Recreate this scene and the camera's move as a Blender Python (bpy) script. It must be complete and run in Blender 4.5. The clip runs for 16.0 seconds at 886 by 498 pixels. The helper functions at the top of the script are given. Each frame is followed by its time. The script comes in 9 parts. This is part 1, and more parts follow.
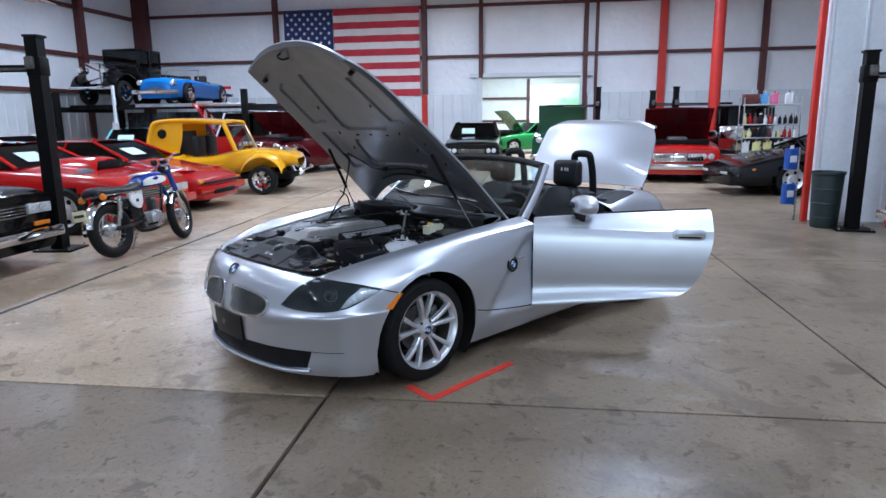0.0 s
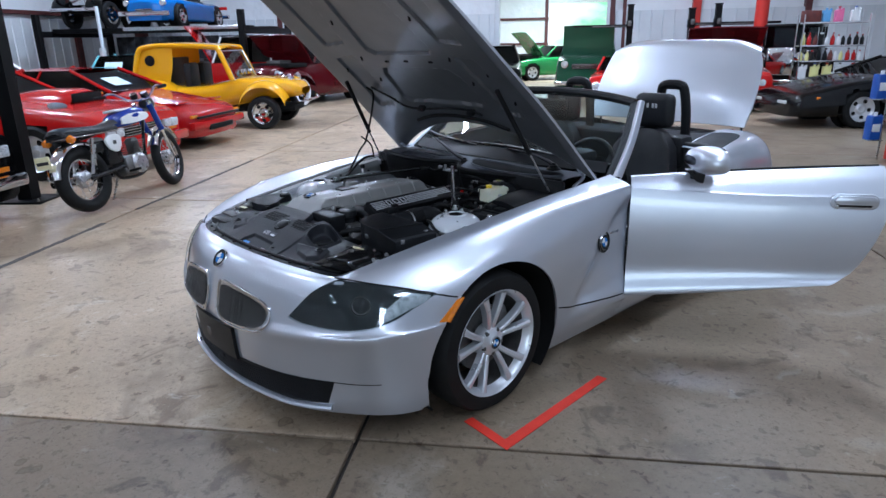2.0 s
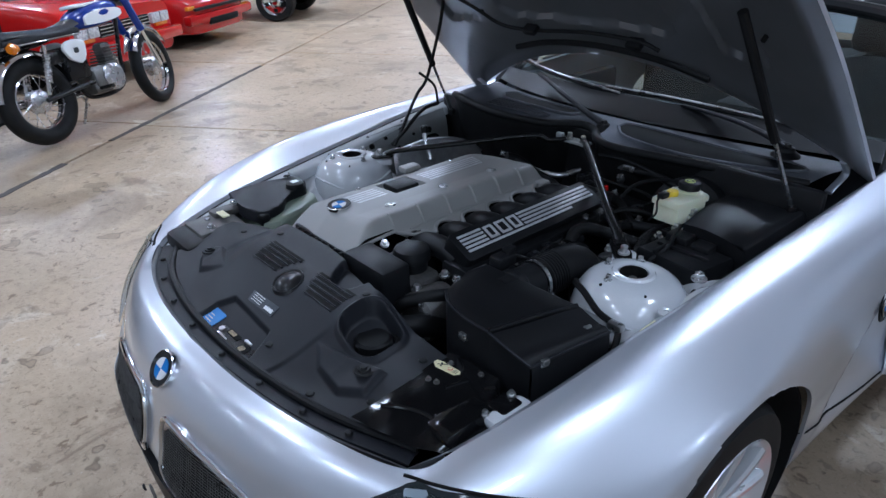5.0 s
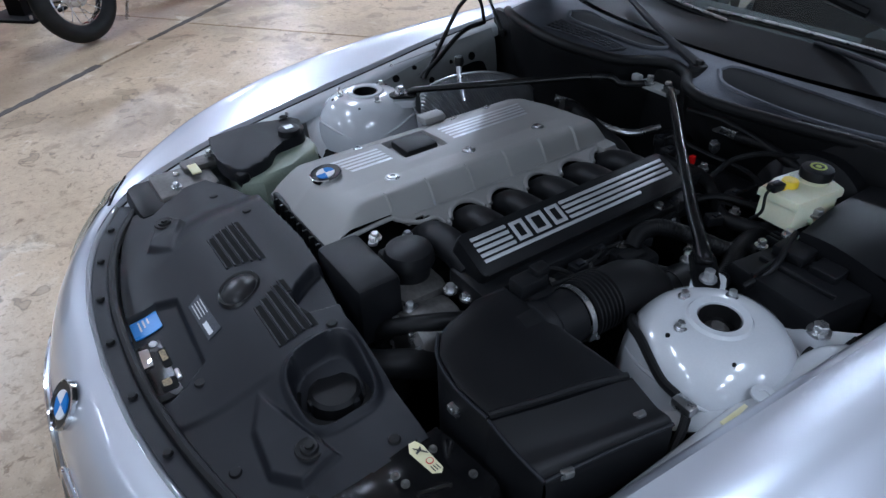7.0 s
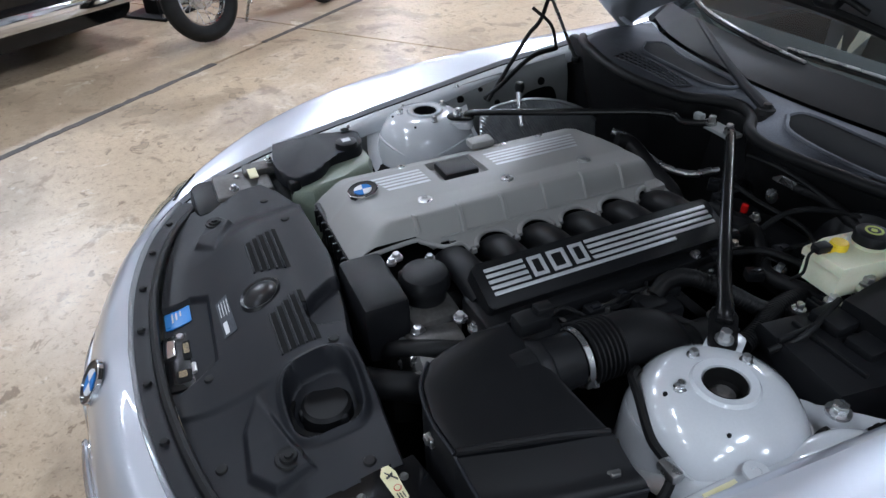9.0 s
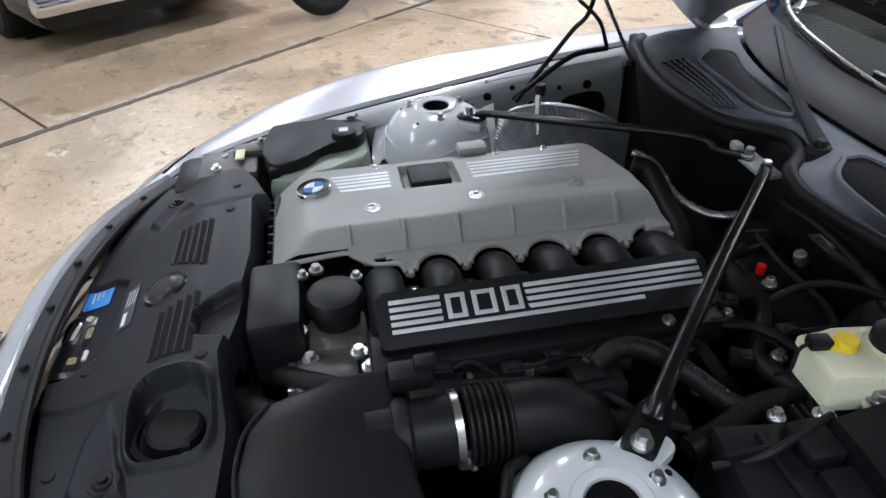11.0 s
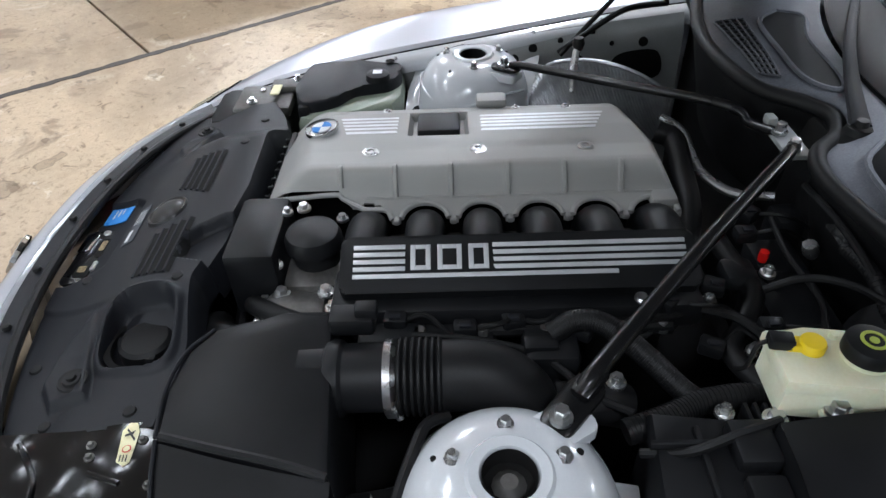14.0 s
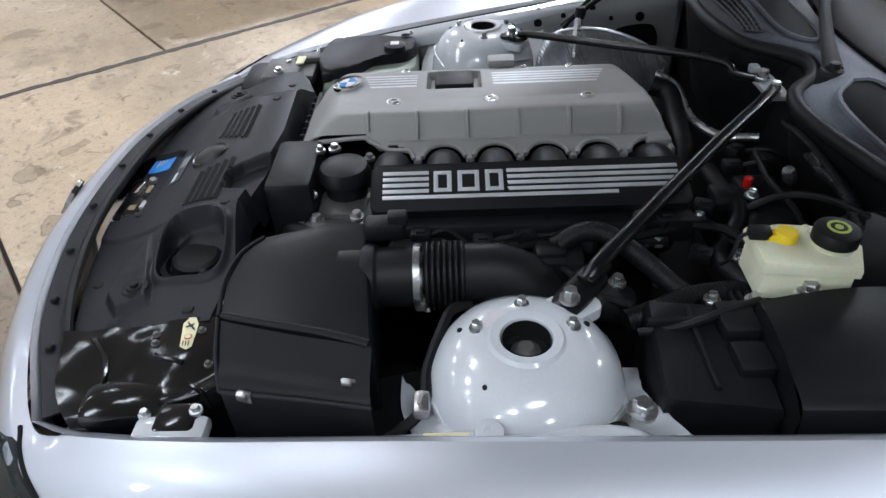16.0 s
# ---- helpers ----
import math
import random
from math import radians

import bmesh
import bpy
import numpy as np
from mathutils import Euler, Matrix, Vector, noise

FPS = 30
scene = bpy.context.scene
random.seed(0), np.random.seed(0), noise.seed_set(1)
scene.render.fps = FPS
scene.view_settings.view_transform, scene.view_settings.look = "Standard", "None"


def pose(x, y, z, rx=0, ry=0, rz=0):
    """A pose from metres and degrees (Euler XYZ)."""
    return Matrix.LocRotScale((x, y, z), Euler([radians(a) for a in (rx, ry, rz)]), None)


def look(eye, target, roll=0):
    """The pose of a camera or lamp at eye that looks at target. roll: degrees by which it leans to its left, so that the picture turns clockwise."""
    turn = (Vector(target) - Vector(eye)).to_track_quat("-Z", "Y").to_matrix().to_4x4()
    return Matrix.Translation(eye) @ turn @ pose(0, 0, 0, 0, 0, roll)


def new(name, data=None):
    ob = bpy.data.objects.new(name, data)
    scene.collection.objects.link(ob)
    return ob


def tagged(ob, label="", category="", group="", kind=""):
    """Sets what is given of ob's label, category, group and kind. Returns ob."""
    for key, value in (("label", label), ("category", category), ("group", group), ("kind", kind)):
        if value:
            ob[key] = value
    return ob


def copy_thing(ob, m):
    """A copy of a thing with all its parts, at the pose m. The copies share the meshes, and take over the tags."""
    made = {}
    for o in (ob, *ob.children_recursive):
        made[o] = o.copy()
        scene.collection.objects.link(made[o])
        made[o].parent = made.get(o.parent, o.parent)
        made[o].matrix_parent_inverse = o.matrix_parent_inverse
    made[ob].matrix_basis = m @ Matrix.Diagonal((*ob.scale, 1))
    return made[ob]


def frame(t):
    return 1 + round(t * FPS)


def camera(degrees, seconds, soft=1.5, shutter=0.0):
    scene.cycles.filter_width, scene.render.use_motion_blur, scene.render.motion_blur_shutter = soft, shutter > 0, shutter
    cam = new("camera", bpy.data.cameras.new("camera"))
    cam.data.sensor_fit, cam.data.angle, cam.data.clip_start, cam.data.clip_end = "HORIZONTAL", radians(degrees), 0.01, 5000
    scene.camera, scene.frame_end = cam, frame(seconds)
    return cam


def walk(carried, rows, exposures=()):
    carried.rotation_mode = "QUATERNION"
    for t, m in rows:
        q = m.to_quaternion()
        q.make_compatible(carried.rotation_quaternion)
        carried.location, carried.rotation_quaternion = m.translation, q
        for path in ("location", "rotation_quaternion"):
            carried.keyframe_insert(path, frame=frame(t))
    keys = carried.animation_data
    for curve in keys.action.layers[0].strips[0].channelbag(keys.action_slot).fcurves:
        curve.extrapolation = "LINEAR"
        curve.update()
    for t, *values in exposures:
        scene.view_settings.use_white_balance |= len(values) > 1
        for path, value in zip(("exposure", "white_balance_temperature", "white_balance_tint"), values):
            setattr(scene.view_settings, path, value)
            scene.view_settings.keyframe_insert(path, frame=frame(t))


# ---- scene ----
cam = camera(68.6, 16.0)
PATH = [
    (0, (3.69, -2.55, 1.605), (2.275, -1.194, 1.205), -0.6),
    (0.5, (3.433, -2.338, 1.605), (2.019, -0.991, 1.176), -0.7),
    (1, (3.178, -2.17, 1.601), (1.765, -0.842, 1.114), -0.6),
    (1.5, (2.893, -2.048, 1.613), (1.487, -0.732, 1.072), -0.8),
    (2, (2.603, -1.909, 1.583), (1.213, -0.608, 0.971), -1.0),
    (2.5, (2.314, -1.766, 1.595), (0.934, -0.483, 0.924), -0.9),
    (3, (2.026, -1.654, 1.582), (0.66, -0.381, 0.864), -1.2),
    (3.5, (1.768, -1.543, 1.572), (0.41, -0.284, 0.816), -1.3),
    (4, (1.539, -1.351, 1.569), (0.195, -0.107, 0.765), -1.5),
    (4.2, (1.475, -1.296, 1.568), (0.136, -0.058, 0.748), -1.3),
    (6.3, (0.979, -0.754, 1.52), (-0.365, 0.226, 0.41), -1.3),
    (6.5, (0.966, -0.727, 1.515), (-0.379, 0.229, 0.386), -1.4),
    (7, (0.938, -0.667, 1.51), (-0.411, 0.223, 0.332), -1.7),
    (7.5, (0.915, -0.621, 1.501), (-0.443, 0.224, 0.3), -2.1),
    (8, (0.896, -0.597, 1.506), (-0.478, 0.209, 0.297), -2.4),
    (8.5, (0.94, -0.569, 1.517), (-0.493, 0.169, 0.332), -2.4),
    (9, (0.999, -0.535, 1.535), (-0.511, 0.105, 0.39), -1.9),
    (9.2, (1.014, -0.497, 1.533), (-0.533, 0.079, 0.403), -1.9),
    (11.3, (0.923, -0.107, 1.476), (-0.668, 0.084, 0.279), -1.8),
    (11.5, (0.918, -0.077, 1.478), (-0.662, 0.056, 0.258), -1.7),
    (12, (0.907, -0.001, 1.47), (-0.646, 0.017, 0.211), -2.2),
    (12.5, (0.906, 0.023, 1.467), (-0.639, -0.004, 0.198), -2.6),
    (13, (0.919, 0.028, 1.467), (-0.624, -0.013, 0.195), -2.7),
    (13.5, (0.932, 0.036, 1.467), (-0.609, -0.011, 0.192), -2.7),
    (14, (0.942, 0.041, 1.467), (-0.597, -0.012, 0.191), -2.8),
    (14.5, (0.956, 0.038, 1.466), (-0.581, -0.014, 0.188), -2.9),
    (15, (0.969, 0.034, 1.467), (-0.568, -0.028, 0.189), -3.1),
    (15.5, (1.005, 0.031, 1.46), (-0.534, -0.028, 0.185), -3.2),
    (16, (1.128, 0.008, 1.429), (-0.439, -0.045, 0.187), -2.9),
]
EXPOSURES = [(0, 0.0, 6100, 10), (4, -0.05, 6000, 10), (7, 0.03, 6150, 10), (9, 0.28, 6700, 9), (11.5, 0.62, 7150, 9), (15, 0.7, 7200, 9), (16, 0.58, 7100, 9)]
walk(cam, [(t, look(eye, target, roll)) for t, eye, target, roll in PATH], EXPOSURES)


# ---- hall frame: u runs along the back wall, v runs towards it ----
HALL = pose(3.69, -2.55, 0, 0, 0, 36.38)


def hall(u, v, z=0, turn=0):
    return HALL @ pose(u, v, z, 0, 0, turn)


# ---- world and lamps ----
world = bpy.data.worlds.new("world")
scene.world = world
world.use_nodes = True
sky = world.node_tree.nodes.new("ShaderNodeTexSky")
sky.sky_type, sky.sun_disc, sky.sun_elevation, sky.sun_rotation = "NISHITA", False, radians(50), radians(120)
world.node_tree.links.new(sky.outputs[0], world.node_tree.nodes["Background"].inputs[0])
world.node_tree.nodes["Background"].inputs[1].default_value = 0.12

# strip lights: u, v, watts; the bays towards the back wall burn brighter than those by the entrance
LAMPS = [(u, v, w) for v, row in ((-6.0, (42, 42, 46)), (-3.0, (46, 48, 54)), (0.0, (46, 56, 84)), (3.0, (46, 56, 88)), (7.4, (330, 135, 235)), (12.5, (260, 260, 260)), (18.5, (300, 300, 300))) for u, w in zip((-11.0, -4.6, 1.6), row)] + [(7.5, 2.0, 120), (7.0, 15.5, 200)]
for u, v, w in LAMPS:
    d = bpy.data.lights.new("strip_lamp", "AREA")
    d.shape, d.size, d.size_y, d.energy, d.color = "RECTANGLE", 0.30, 1.2, w, (0.70, 0.812, 1.0)
    new("strip_lamp", d).matrix_world = hall(u, v, 5.46)
# unseen lamp added to brighten the annex, without a fixture
d = bpy.data.lights.new("annex_lamp", "AREA")
d.shape, d.size, d.size_y, d.energy, d.color = "RECTANGLE", 0.3, 2.4, 680, (0.80, 0.92, 1.0)
new("annex_lamp", d).matrix_world = hall(-1.2, 28.5, 4.05)
# unseen fill lamp added in an assumed opening behind, for the car's near flank
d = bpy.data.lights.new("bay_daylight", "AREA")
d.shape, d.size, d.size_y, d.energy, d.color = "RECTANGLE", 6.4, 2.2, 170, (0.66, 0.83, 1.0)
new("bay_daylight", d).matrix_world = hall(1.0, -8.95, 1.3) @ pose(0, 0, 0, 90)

# ---- materials ----
def material(name, a, b=None, rough=0.5, metal=0.0, scale=8.0, fine=80.0, bump=0.0, coat=0.0, spread=0.08, mix=0.5, **more):
    """A Principled material whose colour wanders from a to b at two scales, with uneven gloss and a fine relief."""
    m = bpy.data.materials.new(name)
    m.use_nodes = True
    t = m.node_tree
    p = t.nodes["Principled BSDF"]
    b = b or tuple(c * 0.86 for c in a)
    co = t.nodes.new("ShaderNodeTexCoord")
    n1, n2 = t.nodes.new("ShaderNodeTexNoise"), t.nodes.new("ShaderNodeTexNoise")
    for n, s, d in ((n1, scale, 4), (n2, fine, 3)):
        n.inputs["Scale"].default_value, n.inputs["Detail"].default_value = s, d
        t.links.new(co.outputs["Object"], n.inputs["Vector"])
    add = t.nodes.new("ShaderNodeMix")
    add.inputs[0].default_value = mix * 0.6
    t.links.new(n1.outputs["Fac"], add.inputs[2])
    t.links.new(n2.outputs["Fac"], add.inputs[3])
    ramp = t.nodes.new("ShaderNodeValToRGB")
    ramp.color_ramp.elements[0].position, ramp.color_ramp.elements[1].position = 0.36, 0.64
    ramp.color_ramp.elements[0].color, ramp.color_ramp.elements[1].color = (*a, 1), (*b, 1)
    t.links.new(add.outputs[0], ramp.inputs[0])
    t.links.new(ramp.outputs[0], p.inputs["Base Color"])
    mr = t.nodes.new("ShaderNodeMapRange")
    mr.inputs["To Min"].default_value, mr.inputs["To Max"].default_value = max(0.02, rough - spread), rough + spread
    t.links.new(n1.outputs["Fac"], mr.inputs["Value"])
    t.links.new(mr.outputs[0], p.inputs["Roughness"])
    p.inputs["Metallic"].default_value, p.inputs["Coat Weight"].default_value, p.inputs["Coat Roughness"].default_value = metal, coat, 0.03
    for k, v in more.items():
        p.inputs[k.replace("_", " ")].default_value = v
    if bump:
        bp = t.nodes.new("ShaderNodeBump")
        bp.inputs["Strength"].default_value, bp.inputs["Distance"].default_value = bump, 0.002
        t.links.new(n2.outputs["Fac"], bp.inputs["Height"])
        t.links.new(bp.outputs[0], p.inputs["Normal"])
    return m


def paint(name, c, metal=0.0, rough=0.18):
    return material(name, c, tuple(x * 0.93 for x in c), rough, metal, 3, 900, 0.0, 0.55, 0.03, Specular_IOR_Level=0.25)


SILVER = material("silver_paint", (0.585, 0.615, 0.68), (0.56, 0.59, 0.65), 0.34, 0.72, 2.5, 1400, 0.012, 1.0, 0.04)
# darker copy of the silver paint; shade under the hood is in its colour
SILVER_SHADED = material("shaded_silver_paint", (0.135, 0.139, 0.147), (0.112, 0.116, 0.124), 0.40, 0.35, 5, 500, 0.02, 0.25)
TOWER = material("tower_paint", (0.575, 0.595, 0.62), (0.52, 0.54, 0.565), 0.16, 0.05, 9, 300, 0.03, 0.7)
# darker copy of the tower paint, its shade held in the colour
INNER_SHADED = material("shaded_inner_paint", (0.29, 0.30, 0.30), (0.24, 0.25, 0.245), 0.35, 0.1, 9, 300, 0.03, 0.3)
ALU_COVER = material("satin_cover_paint", (0.315, 0.31, 0.30), (0.285, 0.28, 0.27), 0.5, 0.2, 4, 700, 0.03, Specular_IOR_Level=0.3)
STRIPE = material("stripe_silver", (0.62, 0.63, 0.65), (0.55, 0.56, 0.58), 0.4, 0.5, 40, 500)
BLACK_PLASTIC = material("black_plastic", (0.0062, 0.0064, 0.0072), (0.0098, 0.0102, 0.0115), 0.44, 0, 9, 900, 0.08, Specular_IOR_Level=0.2)
GREY_PLASTIC = material("dark_grey_plastic", (0.0110, 0.0117, 0.0145), (0.0155, 0.0165, 0.0200), 0.46, 0, 7, 1000, 0.09, Specular_IOR_Level=0.2)
COWL_PLASTIC = material("dusty_cowl_plastic", (0.026, 0.028, 0.034), (0.088, 0.094, 0.108), 0.6, 0, 6, 300, 0.1, Specular_IOR_Level=0.25)
# pale dust blown together round the wiper spindle
tree = COWL_PLASTIC.node_tree
gap, fade, dust = tree.nodes.new("ShaderNodeVectorMath"), tree.nodes.new("ShaderNodeMapRange"), tree.nodes.new("ShaderNodeMix")
gap.operation, gap.inputs[1].default_value, dust.data_type = "DISTANCE", (0.07, 0.665, 0.93), "RGBA"
fade.inputs["From Min"].default_value, fade.inputs["From Max"].default_value, fade.inputs["To Min"].default_value, fade.inputs["To Max"].default_value = 0.02, 0.20, 0.9, 0.0
patch = tree.nodes.new("ShaderNodeMath")
patch.operation, patch.use_clamp = "MULTIPLY", True
tree.links.new(next(n for n in tree.nodes if n.type == "TEX_COORD").outputs["Object"], gap.inputs[0])
tree.links.new(gap.outputs["Value"], fade.inputs["Value"])
tree.links.new(fade.outputs[0], patch.inputs[0])
tree.links.new(next(n for n in tree.nodes if n.type == "MIX" and n.data_type == "FLOAT").outputs[0], patch.inputs[1])
tree.links.new(patch.outputs[0], dust.inputs[0])
tree.links.new(next(n for n in tree.nodes if n.type == "VALTORGB").outputs[0], dust.inputs[6])
dust.inputs[7].default_value = (0.30, 0.315, 0.36, 1)
tree.links.new(dust.outputs[2], tree.nodes["Principled BSDF"].inputs["Base Color"])
RUBBER = material("black_rubber", (0.0048, 0.0048, 0.0053), (0.0085, 0.0085, 0.009), 0.5, 0, 12, 300, 0.05, Specular_IOR_Level=0.2)
TYRE = material("tyre_rubber", (0.006, 0.006, 0.0065), (0.012, 0.0118, 0.0115), 0.6, 0, 14, 200, 0.1, Specular_IOR_Level=0.2)
SATIN_BLACK = material("satin_black_paint", (0.004, 0.004, 0.0044), (0.007, 0.007, 0.0075), 0.26, 0, 6, 400, 0.03, Specular_IOR_Level=0.3)
GLOSS_BLACK = material("gloss_black_paint", (0.007, 0.007, 0.0078), (0.011, 0.011, 0.012), 0.28, 0, 6, 200, 0.0, 0.0, 0.06, Specular_IOR_Level=0.3)
# near-black for gaps, holes and cavities: the shade in them as colour
DARK = material("cavity_shade", (0.005, 0.005, 0.005), (0.009, 0.0085, 0.0085), 0.8, 0, 6, 60, 0.1, Specular_IOR_Level=0.15)
GRIME = material("grimy_metal", (0.08, 0.075, 0.07), (0.16, 0.155, 0.15), 0.5, 0.6, 12, 120, 0.15)
STEEL = material("zinc_steel", (0.55, 0.56, 0.57), (0.42, 0.42, 0.42), 0.28, 0.95, 30, 200, 0.05)
CHROME = material("chrome", (0.75, 0.76, 0.78), (0.68, 0.69, 0.71), 0.07, 1.0, 6, 200)
RIM = material("alloy_silver", (0.66, 0.68, 0.71), (0.60, 0.62, 0.65), 0.3, 0.6, 10, 400, 0.0, 0.6)
MILKY = material("milky_plastic", (0.62, 0.60, 0.42), (0.70, 0.69, 0.54), 0.4, 0, 12, 200, 0.03, Subsurface_Weight=0.15)
TANK = material("pale_green_plastic", (0.24, 0.29, 0.23), (0.31, 0.36, 0.29), 0.4, 0, 9, 200, 0.03)
YELLOW = material("yellow_plastic", (0.80, 0.56, 0.02), None, 0.4)
BLUE_LABEL = material("blue_label", (0.03, 0.23, 0.62), (0.04, 0.26, 0.66), 0.3, 0, 30)
CREAM_LABEL = material("cream_label", (0.72, 0.66, 0.38), (0.78, 0.73, 0.48), 0.45, 0, 30)
WHITE_LABEL = material("white_label", (0.66, 0.67, 0.68), (0.58, 0.59, 0.60), 0.4, 0, 30)
INK = material("dark_ink", (0.03, 0.03, 0.03), None, 0.6)
WET_BLACK = material("wavy_gloss_black", (0.003, 0.003, 0.0035), (0.005, 0.005, 0.0055), 0.14, 0, 9, 22, 0.35, 0.0, 0.03, Specular_IOR_Level=0.3)
WIPER_GREY = material("satin_wiper_paint", (0.0075, 0.008, 0.0105), (0.012, 0.013, 0.016), 0.5, 0, 20, 300, 0.05, Specular_IOR_Level=0.12)
# near-black for the cowl hollows, whose shade is in the colour
COWL_SHADE = material("cowl_hollow_shade", (0.0045, 0.0048, 0.0056), (0.008, 0.0085, 0.0095), 0.65, 0, 8, 500, 0.1, Specular_IOR_Level=0.1)
MESH_GOLD = material("tan_mesh", (0.34, 0.25, 0.13), (0.06, 0.045, 0.03), 0.5, 0.2, 220, 400)
SHIELD = material("bright_shield_foil", (0.40, 0.41, 0.42), (0.30, 0.31, 0.32), 0.32, 0.92, 40, 300, 0.1)
TANK_BLUE = paint("deep_blue_paint", (0.006, 0.03, 0.22))
RED_INK = material("red_ink", (0.6, 0.06, 0.05), None, 0.5)
ROUNDEL_BLUE = material("roundel_blue", (0.02, 0.19, 0.55), None, 0.5, Specular_IOR_Level=0.12)
ROUNDEL_WHITE = material("roundel_white", (0.75, 0.76, 0.78), None, 0.5, Specular_IOR_Level=0.12)
AMBER = material("amber_lens", (0.75, 0.22, 0.01), (0.65, 0.17, 0.01), 0.15, 0, 60, coat=0.8)
LAMP_GLASS = material("smoked_lamp_lens", (0.020, 0.024, 0.026), (0.030, 0.036, 0.038), 0.08, 0, 5, 100, 0, 0.0, 0.02, Specular_IOR_Level=0.2)
LAMP_CLEAR = material("clear_lamp_reflector", (0.30, 0.32, 0.33), (0.74, 0.76, 0.77), 0.14, 0.15, 60, 160, 0.4, 0.5)
MESH_STEEL = material("grille_bar", (0.10, 0.10, 0.098), (0.18, 0.18, 0.175), 0.3, 0.9, 40)
SEAT = material("black_leather", (0.008, 0.0085, 0.010), (0.014, 0.0145, 0.017), 0.45, 0, 10, 260, 0.25, Specular_IOR_Level=0.3)
CABIN = material("cabin_black", (0.008, 0.0085, 0.010), (0.013, 0.0135, 0.016), 0.6, 0, 8, 300, 0.15, Specular_IOR_Level=0.25)
RED_PAINT = paint("red_paint", (0.40, 0.006, 0.007))
RED_DARK = paint("maroon_paint", (0.07, 0.004, 0.007))
RED_BRIGHT = paint("bright_red_paint", (0.50, 0.010, 0.009))
YELLOW_PAINT = paint("yellow_paint", (0.76, 0.37, 0.006))
BLUE_PAINT = paint("blue_paint", (0.006, 0.12, 0.38))
BLACK_PAINT = material("black_paint", (0.0025, 0.0027, 0.003), (0.004, 0.0042, 0.0045), 0.12, 0, 3, 900, 0.0, 0.0, 0.03, Specular_IOR_Level=0.35)
GREEN_PAINT = paint("green_paint", (0.02, 0.23, 0.06))
DKGREEN_PAINT = paint("dark_green_paint", (0.008, 0.06, 0.03))
TEAL_PAINT = paint("pale_blue_paint", (0.16, 0.50, 0.56))
WHITE_PAINT = paint("white_paint", (0.75, 0.76, 0.76))
STEEL_RED = material("red_steel", (0.56, 0.022, 0.012), (0.46, 0.018, 0.010), 0.45, 0, 4, 60, 0.05)
STEEL_MAROON = material("maroon_primer_steel", (0.075, 0.016, 0.016), (0.11, 0.026, 0.024), 0.55, 0, 5, 60, 0.05)
LIFT_BLACK = material("lift_black_paint", (0.0025, 0.0025, 0.003), (0.005, 0.005, 0.0055), 0.5, 0, 6, 60, 0.08, Specular_IOR_Level=0.12)
INSULATION = material("white_insulation_film", (0.80, 0.82, 0.85), (0.86, 0.88, 0.90), 0.34, 0, 1.2, 5, 0.5)
next(n for n in INSULATION.node_tree.nodes if n.type == "BUMP").inputs["Distance"].default_value = 0.05
SIDING = material("pale_metal_siding", (0.70, 0.73, 0.76), (0.63, 0.66, 0.69), 0.42, 0.1, 1.5, 30, 0.05)
PARTITION = material("weathered_metal_siding", (0.74, 0.78, 0.82), (0.60, 0.64, 0.68), 0.42, 0.0, 1.1, 14, 0.06)
RED_TAPE = material("red_tape", (0.72, 0.045, 0.025), (0.62, 0.035, 0.02), 0.5, 0, 12, 90, 0.1, Specular_IOR_Level=0.25)
BIN_GREEN = material("dark_bin_plastic", (0.012, 0.026, 0.027), (0.018, 0.034, 0.035), 0.5, 0, 8, 100, 0.1)
JUG_BLUE = material("blue_jug_plastic", (0.01, 0.07, 0.32), None, 0.35)
PINK = material("pink_bottle", (0.75, 0.16, 0.32), None, 0.35)
FABRIC_RED = material("flag_red", (0.50, 0.03, 0.05), (0.42, 0.025, 0.04), 0.8, 0, 3, 90, 0.2)
FABRIC_WHITE = material("flag_white", (0.66, 0.62, 0.60), (0.74, 0.70, 0.68), 0.8, 0, 3, 90, 0.2)
FABRIC_BLUE = material("flag_blue", (0.012, 0.028, 0.11), (0.016, 0.035, 0.13), 0.8, 0, 3, 90, 0.2)
BROWN = material("brown_box", (0.16, 0.03, 0.02), (0.08, 0.02, 0.02), 0.6, 0, 12)


def plain_glass(name, tint, rough=0.02):
    """Clear sheet glass: sees through, with gloss that grows towards grazing angles."""
    m = bpy.data.materials.new(name)
    m.use_nodes = True
    t = m.node_tree
    clear, gloss = t.nodes.new("ShaderNodeBsdfTransparent"), t.nodes.new("ShaderNodeBsdfGlossy")
    mixer, lw, power, span = t.nodes.new("ShaderNodeMixShader"), t.nodes.new("ShaderNodeLayerWeight"), t.nodes.new("ShaderNodeMath"), t.nodes.new("ShaderNodeMapRange")
    clear.inputs[0].default_value, gloss.inputs["Roughness"].default_value = (*tint, 1), rough
    power.operation, power.inputs[1].default_value = "POWER", 5.0
    span.inputs["To Min"].default_value, span.inputs["To Max"].default_value = 0.035, 0.55
    t.links.new(lw.outputs["Facing"], power.inputs[0])
    t.links.new(power.outputs[0], span.inputs["Value"])
    t.links.new(span.outputs[0], mixer.inputs[0])
    t.links.new(clear.outputs[0], mixer.inputs[1])
    t.links.new(gloss.outputs[0], mixer.inputs[2])
    t.links.new(mixer.outputs[0], t.nodes["Material Output"].inputs[0])
    return m


GLASS = plain_glass("car_glass", (0.70, 0.77, 0.77))
LENS = plain_glass("lamp_lens_glass", (0.80, 0.84, 0.85), 0.01)
GLASS_DARK = plain_glass("tinted_glass", (0.18, 0.21, 0.22))


